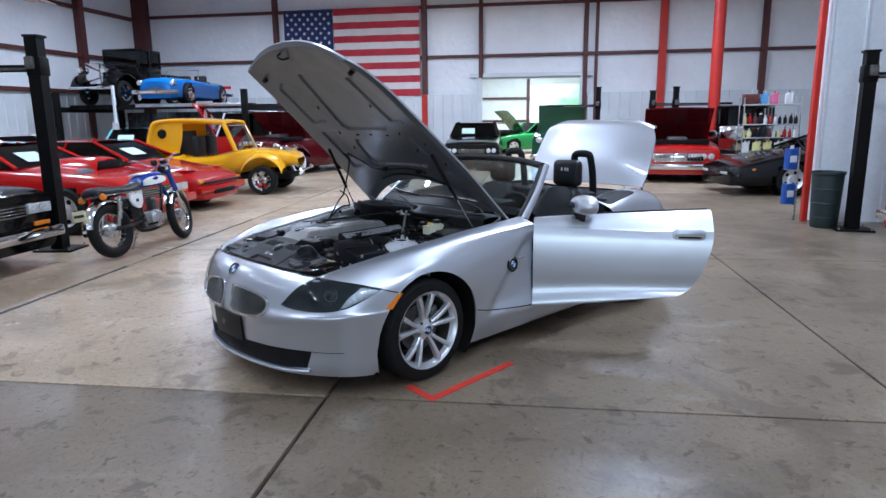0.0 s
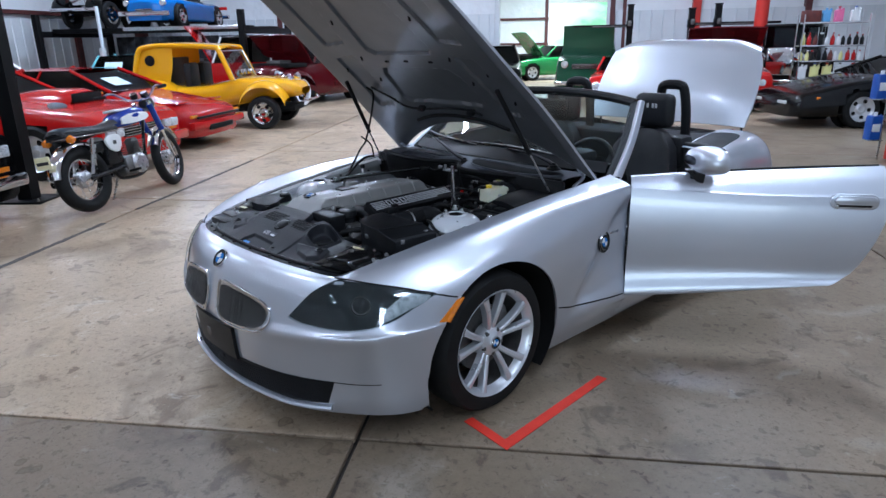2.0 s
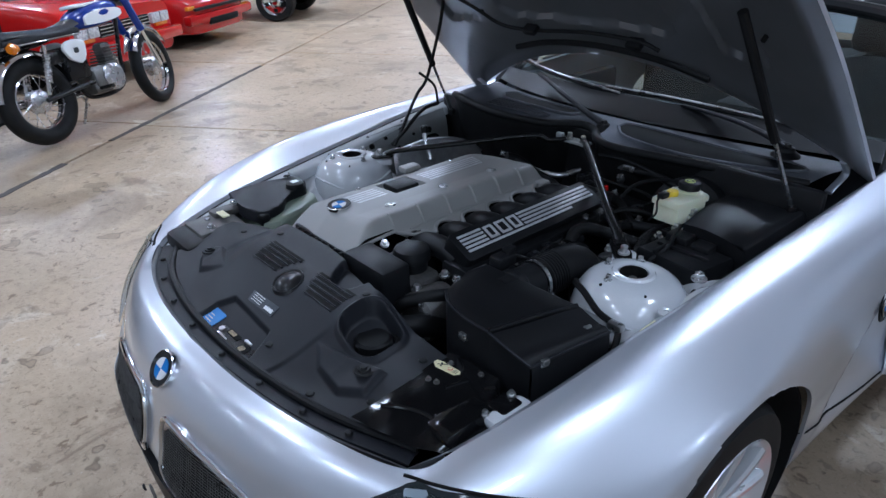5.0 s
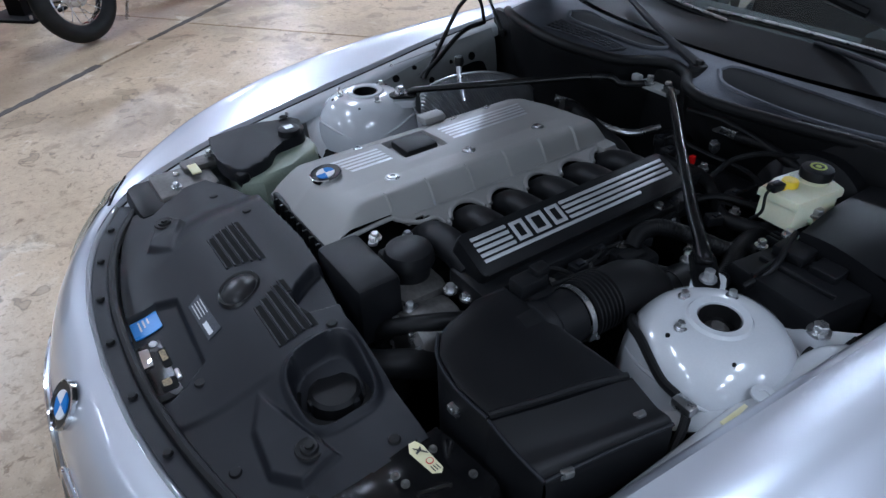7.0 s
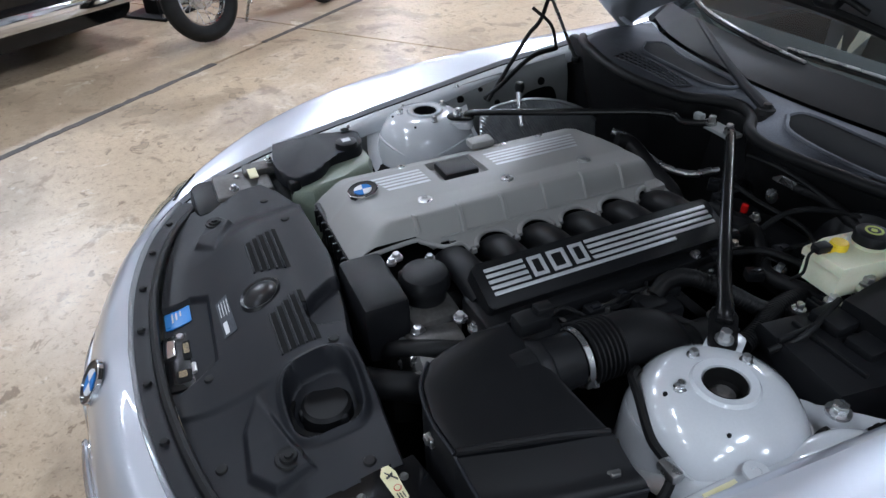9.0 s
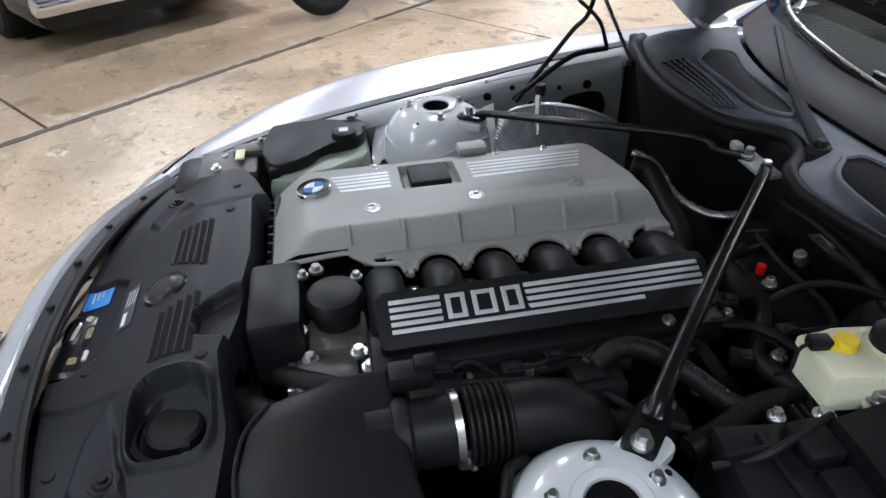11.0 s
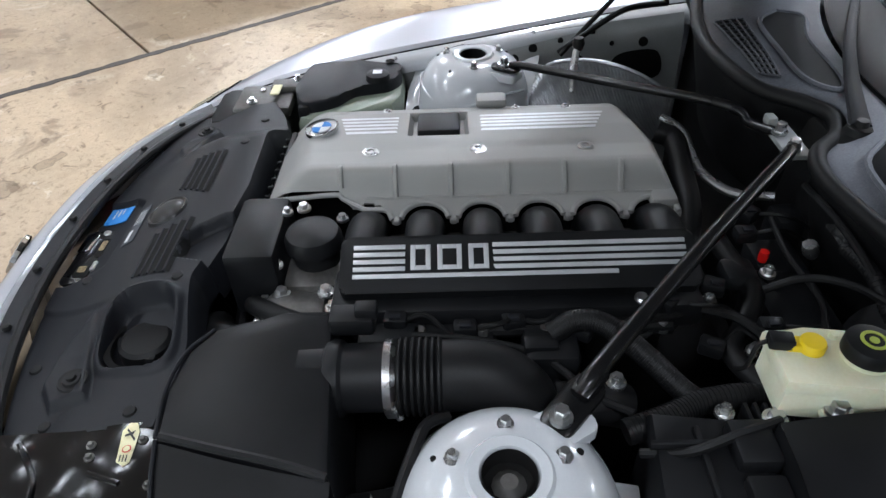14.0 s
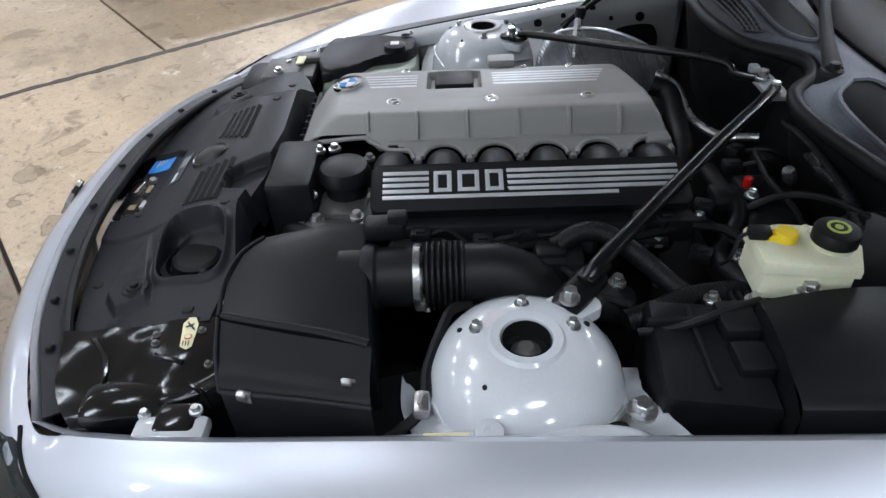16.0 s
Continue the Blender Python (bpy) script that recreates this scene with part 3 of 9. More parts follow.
steel("partition_post", [((3.72, 10.52, HIGH / 2), (0.075, 0.12, HIGH))], STEEL_RED, "red steel end post of the partition", "column")
steel("partition_core", [(((3.81 + RIGHT_U) / 2, 10.60, HIGH / 2), (RIGHT_U - 3.81, 0.16, HIGH))], INSULATION, "white back of the partition wall", "wall")

# lamp housings over the lamps
for u, v, _w in LAMPS:
    lamp = thing("ceiling_light", hall(u, v, 5.56), "long white strip light hanging from the ceiling", "ceiling light", "strip lights")
    part("housing", boxes(((0, 0, 0), (0.26, 1.3, 0.07), 0.015)), WHITE_PAINT, lamp)
    for y in (-0.5, 0.5):
        part("hanger", tube([(0, y, 0.02), (0, y, HIGH - 5.56)], 0.006, 6, 0), STEEL, lamp)

# flag on the back wall
flag = thing("flag", hall(-7.44, WALL_V - 0.22, 2.36), "large national flag hanging flat on the wall", "flag")
FW, FH = 5.1, 3.1
for i in range(13):
    z0 = FH * (12 - i) / 13
    x0 = -FW / 2 + (FW * 0.37 if i < 7 else 0)
    g = [[Vector((x0 + (FW / 2 - x0) * a / 24, 0.025 * math.sin(a * 0.9 + i * 0.2), z0 + FH / 13 * b)) for a in range(25)] for b in (0, 1)]
    part("stripe", thicken(sheet(g), 0.004), FABRIC_RED if i % 2 == 0 else FABRIC_WHITE, flag)
cw = FW * 0.37
g = [[Vector((-FW / 2 + cw * a / 12, 0.02 * math.sin(a * 0.9) - 0.008, FH * 6 / 13 + FH * 7 / 13 * b / 6)) for a in range(13)] for b in range(7)]
canton = part("canton", thicken(sheet(g), 0.004), FABRIC_BLUE, flag)
star = [(0.075 * (1 if k % 2 == 0 else 0.4) * math.sin(math.pi * k / 5), 0.075 * (1 if k % 2 == 0 else 0.4) * math.cos(math.pi * k / 5)) for k in range(10)]
first = None
for row in range(9):
    for col in range(6 if row % 2 == 0 else 5):
        x = -FW / 2 + cw * (1 + 2 * col + (row % 2)) / 12
        z = FH * 6 / 13 + FH * 7 / 13 * (row + 1) / 10
        if first is None:
            first = part("star", prism(star, 0, 0.004, m=pose(0, 0, 0, 90)), FABRIC_WHITE, canton)
            ob = first
        else:
            ob = new("star", first.data)
            ob.parent = canton
        ob.location = (x, -0.04, z)

# red tape mark on the floor
tape = part("tape_mark", prism([(1.04, 0.58), (1.088, 0.585), (1.128, -0.195), (0.86, -0.170), (0.864, -0.122), (1.075, -0.145)], 0.001, 0.004), RED_TAPE, None)
tagged(tape, "L-shaped strip of worn red tape stuck on the floor", "tape")

# ---- the silver roadster: x to its left, y towards its tail, origin under the front axle ----
car = thing("convertible_car", Matrix(), "silver two-door convertible with its hood, trunk lid and driver's door open", "car")
AX, AZ, WHEELBASE = 0.012, 0.322, 2.50

FRONT = [
    [(0, -.722, .747), (.2, -.710, .744), (.4, -.667, .731), (.578, -.588, .712), (.622, -.494, .737), (.66, -.317, .772), (.686, -.09, .803), (.717, .2, .836), (.745, .5, .869), (.775, 1.0, .905)],
    [(0, -.765, .729), (.2, -.752, .726), (.41, -.705, .712), (.60, -.602, .709), (.672, -.48, .727), (.728, -.30, .757), (.762, -.08, .787), (.790, .2, .815), (.825, .5, .844), (.878, 1.0, .874)],
    [(0, -.80, .69), (.2, -.787, .686), (.42, -.735, .672), (.615, -.62, .69), (.71, -.51, .69), (.80, -.31, .70), (.838, -.08, .735), (.852, .2, .764), (.868, .5, .800), (.900, 1.0, .850)],
    [(0, -.822, .64), (.2, -.808, .635), (.43, -.752, .62), (.645, -.64, .63), (.77, -.49, .63), (.868, -.30, .63), (.89, -.08, .69), (.893, .2, .70), (.895, .5, .715), (.906, 1.0, .76)],
    [(0, -.84, .55), (.2, -.825, .55), (.44, -.772, .535), (.68, -.66, .53), (.815, -.52, .535), (.888, -.30, .535), (.908, -.05, .6), (.908, .2, .6), (.903, .5, .60), (.905, 1.0, .63)],
    [(0, -.852, .49), (.2, -.842, .49), (.455, -.79, .492), (.70, -.672, .505), (.828, -.53, .51), (.892, -.30, .51), (.914, 0, .54), (.908, .25, .52), (.900, .5, .50), (.898, 1.0, .50)],
    [(0, -.845, .42), (.2, -.832, .42), (.45, -.776, .43), (.685, -.658, .44), (.815, -.52, .44), (.884, -.30, .44), (.905, 0, .45), (.902, .25, .44), (.895, .5, .42), (.902, 1.0, .39)],
    [(0, -.835, .31), (.2, -.822, .31), (.45, -.757, .305), (.66, -.63, .30), (.79, -.50, .30), (.862, -.30, .30), (.89, 0, .33), (.885, .3, .32), (.893, .5, .31), (.918, 1.0, .272)],
    [(0, -.815, .19), (.2, -.80, .19), (.45, -.745, .19), (.65, -.62, .195), (.785, -.48, .20), (.845, -.30, .20), (.87, 0, .20), (.87, .3, .22), (.878, .5, .22), (.900, 1.0, .235)],
    [(0, -.80, .15), (.2, -.79, .15), (.45, -.735, .145), (.64, -.605, .135), (.775, -.465, .13), (.815, -.30, .12), (.83, 0, .125), (.835, .3, .125), (.84, .5, .125), (.85, 1.0, .13)],
]


# the passenger's fender stands fuller at its crown
FULL = [row[:] for row in FRONT]
FULL[1][4:9] = [(.695, -.48, .738), (.775, -.30, .783), (.81, -.08, .830), (.83, .2, .860), (.832, .5, .878)]
FULL[2][4:9] = [(.738, -.505, .714), (.842, -.31, .756), (.875, -.08, .802), (.884, .2, .832), (.878, .5, .848)]
FULL[3][5:9] = [(.880, -.30, .655), (.900, -.08, .715), (.902, .2, .735), (.890, .5, .75)]


def arch_radius(y, z):
    a = math.atan2(z - AZ, y - AX)
    return 0.366 + 0.05 * max(0, math.cos(a)) ** 2 + 0.05 * max(0, -math.sin(a))


def crease(v):
    """The hollow flank behind the slanting crease of the fender."""
    if v.y > .5 and .27 < v.z < .84:
        d = v.y - (.51 + .36 * (v.z - .33) / .45)
        h = max(0, min(1, d / .10)) * max(0, min(1, (.84 - v.z) / .12)) * max(0, min(1, (v.z - .27) / .10))
        v.x -= .030 * h * h * (3 - 2 * h) * max(0.25, 1 - d / .5)


def half_shell(rows):
    bm = sheet(skin(rows, 161, 73))
    for v in bm.verts:
        crease(v.co)
    cut = [f for f in bm.faces if f.calc_center_median().x > 0.5 and math.dist(f.calc_center_median().yz, (AX, AZ)) < arch_radius(*f.calc_center_median().yz)]
    bmesh.ops.delete(bm, geom=cut, context="FACES")
    for v in bm.verts:
        if v.is_boundary and v.co.x > 0.5 and v.co.z > 0.1:
            d = math.dist(v.co.yz, (AX, AZ))
            r = arch_radius(v.co.y, v.co.z)
            if abs(d - r) < 0.03:
                v.co.y, v.co.z = AX + (v.co.y - AX) * r / d, AZ + (v.co.z - AZ) * r / d
    # lip turned in round the arch
    rim = [e for e in bm.edges if e.is_boundary and all(v.co.x > 0.5 and abs(math.dist(v.co.yz, (AX, AZ)) - arch_radius(v.co.y, v.co.z)) < 0.004 for v in e.verts)]
    got = bmesh.ops.extrude_edge_only(bm, edges=rim)
    for v in (g for g in got["geom"] if isinstance(g, bmesh.types.BMVert)):
        v.co.x -= 0.010
    return bm


def front_shell():
    bm, far = half_shell(FRONT), half_shell(FULL)
    for v in far.verts:
        v.co.x = -v.co.x
    bmesh.ops.reverse_faces(far, faces=far.faces)
    join(bm, far)
    bmesh.ops.remove_doubles(bm, verts=[v for v in bm.verts if abs(v.co.x) < .01], dist=0.0015)
    return bm


shell = part("front_body", front_shell(), SILVER, car, "silver front fenders and bumper", 0.9)

# folded gutter along the engine bay, inside the fenders and nose
edge = FRONT[0]


def gutter(side, span):
    pts = edge[span]
    shift = ([(0, .012, -.008)] * 3 + [(-.008, .008, -.010)] + [(-.016, 0, -.012)] * 6)[span]
    ins = [(side * (x + dx), y + dy, z + dz) for (x, y, z), (dx, dy, dz) in zip(pts, shift)]
    deep = [(side * (x + (dx * 1.2 if dx else 0)), y + dy * 1.6, z - .03) for (x, y, z), (dx, dy, dz) in zip(pts, shift)]
    return sheet(skin([[(side * x, y, z) for x, y, z in pts], ins, deep], 60, 5))


# nose stretch in the darker silver, its lamp glare taken out by colour
for span, mat in ((slice(0, 4), SILVER_SHADED), (slice(3, 10), SILVER)):
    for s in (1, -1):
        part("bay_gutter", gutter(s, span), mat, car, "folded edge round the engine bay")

# seam between fender and bumper, along the top of the headlight
SEAM = [(.585, -.600, .712), (.64, -.567, .704), (.700, -.505, .686), (.77, -.405, .656), (.84, -.315, .630), (.894, -.205, .606)]
settle()


def on_shell(pts, r, name="panel_gap", mat=DARK, target=None):
    out = []
    for p in smooth_line(pts, 8):
        hit, place, normal, _ = (target or shell).closest_point_on_mesh(p)
        out.append(place)
    return part(name, tube(out, r, 6, 0), mat, car)


for s in (1, -1):
    on_shell([(s * x, y, z) for x, y, z in SEAM], 0.0035)
    on_shell([(s * .884, .425, .365), (s * .885, .6, .325), (s * .888, .8, .30), (s * .888, .97, .285)], 0.0035)

# kidney grilles, number plate holder, lower grille, emblem
FX, FZ = (1, 0, 0), (0, 0, 1)
for s in (1, -1):
    out = smooth_line([(s * x, z, 0) for x, z in ((.048, .505), (.050, .60), (.085, .634), (.24, .622), (.355, .594), (.392, .55), (.370, .495), (.28, .466), (.14, .458), (.07, .468), (.048, .505))], 5)[:-1]
    ring = part("kidney_grille", applied([(w[0], w[1]) for w in out], (0, -.85, 0), FX, FZ, shell, 0.007, 0.02), CHROME, car, "chrome kidney grille with a fine mesh")
    line = []
    for w in out + out[:1]:
        hit, place, normal, _ = shell.ray_cast((w[0], -1.4, w[1]), (0, 1, 0))
        if hit:
            line.append(place - Vector((0, .007, 0)))
    part("grille_rim", tube(line, .0055, 8, 0), CHROME, ring)
    cx, cz = s * .218, .546
    inner = [(cx + (w[0] - cx) * .90, cz + (w[1] - cz) * .81) for w in out]
    part("grille_opening", applied(inner, (0, -.85, 0), FX, FZ, shell, 0.009, 0.0), DARK, ring)
    bm = bmesh.new()
    for i in range(41):
        x = .064 + i * .0082
        zs = [w[1] for w in inner if abs(abs(w[0]) - x) < .012]
        if len(zs) < 2:
            continue
        line = []
        for z in np.linspace(min(zs), max(zs), 6):
            hit, place, _, _ = shell.ray_cast((s * x, -1.4, z), (0, 1, 0))
            line.append(place - Vector((0, .011, 0)))
        tube(line, .0007, 4, 0, bm)
    for k in range(23):
        z = .470 + k * .0070
        xs = [abs(w[0]) for w in inner if abs(w[1] - z) < .014]
        if len(xs) < 2:
            continue
        line = []
        for x in np.linspace(min(xs), max(xs), 8):
            hit, place, _, _ = shell.ray_cast((s * x, -1.4, z), (0, 1, 0))
            line.append(place - Vector((0, .012, 0)))
        tube(line, .0008, 4, 0, bm)
    part("grille_mesh", bm, MESH_STEEL, ring)

low = [(-.60, .295), (-.45, .300), (-.2, .300), (.2, .300), (.45, .300), (.62, .294), (.585, .19), (.45, .183), (.2, .18), (-.2, .18), (-.45, .183), (-.575, .19)]
slot = part("lower_grille", applied(low, (0, -.85, 0), FX, FZ, shell, 0.003, 0.012), BLACK_PLASTIC, car, "black mesh lower grille")
bm = bmesh.new()
for k in range(9):
    line = []
    for x in np.linspace(-.57, .57, 30):
        hit, place, _, _ = shell.ray_cast((x, -1.4, .195 + k * .011), (0, 1, 0))
        line.append(place - Vector((0, .0045, 0)))
    tube(line, .0011, 4, 0, bm)
for i in range(76):
    x = -.565 + i * .01507
    line = []
    for z in (.192, .24, .288):
        hit, place, _, _ = shell.ray_cast((x, -1.4, z), (0, 1, 0))
        line.append(place - Vector((0, .004, 0)))
    tube(line, .0009, 4, 0, bm)
part("grille_mesh", bm, GREY_PLASTIC, slot)
on_shell([(.60, -.64, .296), (.66, -.605, .292), (.72, -.565, .290), (.76, -.53, .290)], .002)
lipbar = []
for x in np.linspace(-.60, .60, 30):
    hit, place, _, _ = shell.ray_cast((x, -1.4, .172), (0, 1, 0))
    lipbar.append(place - Vector((0, .010, 0)))
part("bumper_lip", tube(lipbar, .018, 8, 0, flat=.7), SILVER, car)

holder = part("plate_holder", applied([(-.185, .29), (.155, .29), (.160, .445), (-.190, .445)], (0, -.9, 0), FX, FZ, shell, 0.016, 0.03), BLACK_PLASTIC, car, "black empty number plate holder")
for x in (-.13, .10):
    part("screw", turned([(0, .006), (.008, .004), (.010, 0)], 12, pose(x, -.872, .305, 90)), RUBBER, holder)
part("plate_badge", turned([(0, .004), (.018, .003), (.020, 0)], 20, pose(-.015, -.875, .385, 90)), GRIME, holder)


def roundel(m, r, parent, name="emblem"):
    """Round badge: dark ring with a chrome edge and a blue and white middle, without letters."""
    ring = part(name, turned([(0, .001), (r * .60, .002), (r * .94, .0022), (r * .94, .005), (r, .0035), (r, -.004)], 36, m), [GLOSS_BLACK, CHROME], parent, "round blue and white badge in a dark ring")
    for f in ring.data.polygons:
        c = m.inverted() @ Vector(f.center)
        f.material_index = 1 if math.hypot(c.x, c.y) > r * .93 else 0
    for q in range(4):
        a0 = math.pi / 2 * q
        poly = [(0, 0)] + [(r * .58 * math.cos(a0 + math.pi / 2 * i / 8), r * .58 * math.sin(a0 + math.pi / 2 * i / 8)) for i in range(9)]
        part("badge_quarter", prism(poly, .002, .0042, m=m), ROUNDEL_BLUE if q % 2 == 0 else ROUNDEL_WHITE, ring)
    return ring


def facing(p, n, spin=0):
    """A pose at p whose z points along n and whose y points as far up as it can."""
    n = Vector(n).normalized()
    up = Vector((0, 0, 1)) if abs(n.z) < .95 else Vector((0, 1, 0))
    x = up.cross(n).normalized()
    y = n.cross(x)
    return Matrix.Translation(p) @ Matrix((x, y, n)).transposed().to_4x4() @ pose(0, 0, 0, 0, 0, spin)


hit, place, normal, _ = shell.ray_cast((.005, -1.4, .703), (0, 1, 0))
roundel(facing(place + normal * .004, normal), .041, car)
for s in (1, -1):
    hit, place, normal, _ = shell.ray_cast((s * 1.4, .775, .617), (-s, 0, 0))
    place = place + Vector((s * .008, 0, 0))
    part("emblem_recess", turned([(0, .001), (.048, .001), (.053, .004), (.056, 0)], 28, facing(place, (s, .05, .12))), RUBBER, car)
    roundel(facing(place + normal * .003, (s, .05, .12)), .040, car)
    hit, place, normal, _ = shell.ray_cast((s * 1.4, .895, .64), (-s, 0, 0))
    part("side_badge", boxes(((place.x, .895, .64), (.006, .075, .012), .002)), CHROME, car)

# headlights
for s in (1, -1):
    ux, uy = Vector((.79 * s, .61, 0)).normalized() * 1, Vector((0, 0, 1))
    if s < 0:
        ux = -ux
    o = Vector((s * .6, -.62, 0))

    def plane(p):
        d = Vector((s * p[0], p[1], 0)) - o
        return (d.dot(ux), p[2])
    lo = [(.445, -.713, .566), (.50, -.69, .550), (.60, -.635, .541), (.70, -.575, .542), (.80, -.505, .562), (.852, -.44, .600), (.866, -.365, .630)]
    hi = [(.862, -.330, .645), (.785, -.41, .668), (.705, -.508, .693), (.64, -.57, .706), (.598, -.604, .708), (.53, -.655, .668), (.475, -.69, .605)]
    out = [(w[0], w[1]) for w in [plane(p) for p in lo + hi]]
    sm = [(w.x, w.y) for w in smooth_line([(a, b, 0) for a, b in out + out[:1]], 3)[:-1]]
    if s < 0:
        sm = sm[::-1]
    lamp = part("headlight", applied(sm, o, ux, uy, shell, .003, .03), LAMP_GLASS, car, "smoked headlight with a clear turn signal")
    lens = part("lens", applied(sm, o, ux, uy, shell, .016, .003), LENS, lamp, "clear curved lens")
    lens.visible_shadow = False
    cx = sum(a for a, b in sm) / len(sm)
    cz = sum(b for a, b in sm) / len(sm)
    clear = [plane(p) for p in ((.866, -.37, .624), (.848, -.435, .605), (.80, -.50, .572), (.755, -.525, .560), (.765, -.48, .61), (.785, -.405, .658), (.845, -.33, .640))]
    part("turn_signal", applied(clear if s > 0 else clear[::-1], o, ux, uy, shell, .010, .004), LAMP_CLEAR, lamp, "clear faceted turn signal")
    for (x, y, z), r in (((.70, -.555, .625), .036),):
        hit, place, normal, _ = shell.ray_cast(Vector((s * x, y, z)) + Vector((s * .6, -.8, 0)), Vector((-s * .6, .8, 0)))
        if hit:
            part("lens_ring", turned([(r * .86, .004), (r, .008), (r * 1.08, .003)], 24, facing(place, normal), close=True), GRIME, lamp)
            part("projector", turned([(0, .010), (r * .5, .008), (r * .84, .003)], 24, facing(place, normal)), GLOSS_BLACK, lamp)
    mark = [(-.235, .603), (-.205, .606), (-.285, .523), (-.325, .530)]
    part("side_marker", applied([(y, z) for y, z in (mark if s > 0 else mark[::-1])], (s * .9, 0, 0), (0, 1, 0) , (0, 0, 1), shell, .004, .008) if s > 0 else applied([(-y, z) for y, z in mark], (s * .9, 0, 0), (0, -1, 0), (0, 0, 1), shell, .004, .008), AMBER, car, "amber side marker")

# wheel arches
for s in (1, -1):
    for yc in (AX, AX + WHEELBASE):
        bm = bmesh.new()
        rows = []
        for x in (.80, .60, .50):
            rows.append([Vector((s * (x + (.08 * max(0, math.cos(a)) ** .5 if x > .7 and a < 1 else 0)), yc + (.392 + .034 * max(0, math.cos(a)) ** 2) * math.cos(a), AZ + .392 * math.sin(a))) for a in np.linspace(-.65, math.pi + .65, 36)])
        sheet(rows, bm)
        part("wheel_arch", thicken(bm, .006), DARK, car)

# wheels: ten-spoke alloy, built once
def build_wheel():
    m = pose(0, 0, 0, 0, 90, 0)
    tyre = part("wheel", turned([(.238, -.11), (.265, -.115), (.302, -.108), (.318, -.085), (.322, -.04), (.322, .04), (.318, .085), (.302, .108), (.265, .115), (.243, .112), (.233, .10), (.233, -.10)], 56, m, close=True), TYRE, None, "black tyre on a ten-spoke alloy rim")
    part("rim", turned([(.214, .074), (.224, .096), (.232, .106), (.243, .115), (.246, .106), (.236, .09), (.226, .07)], 56, m, close=True), RIM, tyre)
    part("rim_barrel", turned([(.206, -.09), (.214, .072), (.226, .068), (.225, -.09)], 56, m, close=True), GRIME, tyre)
    one = None
    for pair in range(5):
        for d in (-1, 1):
            a = 2 * math.pi * pair / 5 + d * .165
            b = 2 * math.pi * pair / 5 + d * .255
            rows = []
            for k, r in enumerate(np.linspace(.045, .229, 7)):
                t = k / 6
                ang = a * (1 - t) + b * t if k else 2 * math.pi * pair / 5 + d * .28
                w = .0115 + .004 * t + (.004 if k == 6 else 0)
                x = .084 + .020 * math.sin(t * math.pi * .55) - .012 * (1 - t)
                c, s_ = math.cos(ang), math.sin(ang)
                e = Vector((0, -s_, c))
                p = Vector((x, r * c, r * s_))
                rows.append([p - e * w - Vector((.03, 0, 0)), p - e * w * .95, p - e * w * .45 + Vector((.006, 0, 0)), p + e * w * .45 + Vector((.006, 0, 0)), p + e * w * .95, p + e * w - Vector((.03, 0, 0))])
            part("spoke", sheet(rows), RIM, tyre)
    part("hub", turned([(0, .098), (.030, .097), (.036, .092), (.062, .084), (.075, .06), (.075, .03)], 30, m), RIM, tyre)
    roundel(pose(.100, 0, 0, 90, 0, 90), .028, tyre, "hub_badge")
    for k in range(5):
        a = 2 * math.pi * (k + .5) / 5
        part("bolt", turned([(0, .088), (.009, .088), (.0115, .080), (.0115, .06)], 10, pose(0, .055 * math.cos(a), .055 * math.sin(a), 0, 90, 0)), GRIME, tyre)
    part("brake_disc", turned([(.06, .0), (.150, .0), (.150, .02), (.06, .02)], 40, m, close=True), GRIME, tyre)
    part("brake_caliper", boxes(((.02, .125, .02), (.06, .07, .13), .012)), GRIME, tyre)
    return tyre


wheel = build_wheel()
wheel.matrix_basis = pose(.775, AX, AZ, 20)
for s, y in ((-1, AX), (1, AX + WHEELBASE), (-1, AX + WHEELBASE)):
    copy_thing(wheel, pose(s * (.775 if y < 1 else .80), y, AZ, 47 if s > 0 else 33, 0, 0 if s > 0 else 180)).parent = car
wheel.parent = car

# sills, floor pan, rear body
for s in (1, -1):
    part("sill", sheet(skin([[(s * .875, y, .33) for y in (.97, 1.4, 1.8, 2.16)], [(s * .884, y, .27) for y in (.97, 1.4, 1.8, 2.16)], [(s * .882, y, .22) for y in (.97, 1.4, 1.8, 2.16)], [(s * .85, y, .13) for y in (.97, 1.4, 1.8, 2.16)], [(s * .70, y, .12) for y in (.97, 1.4, 1.8, 2.16)]], 20, 16)), SILVER, car, "silver door sill")
    part("door_jamb", boxes(((s * .835, 1.012, .56), (.075, .02, .60), .006)), SILVER, car, "silver door pillar")
    part("door_opening", boxes(((s * .80, 1.60, .30), (.15, 1.25, .10), .02)), CABIN, car, "black sill trim")
part("floor_pan", boxes(((0, 1.28, .18), (1.40, 3.3, .06), .02)), DARK, car)

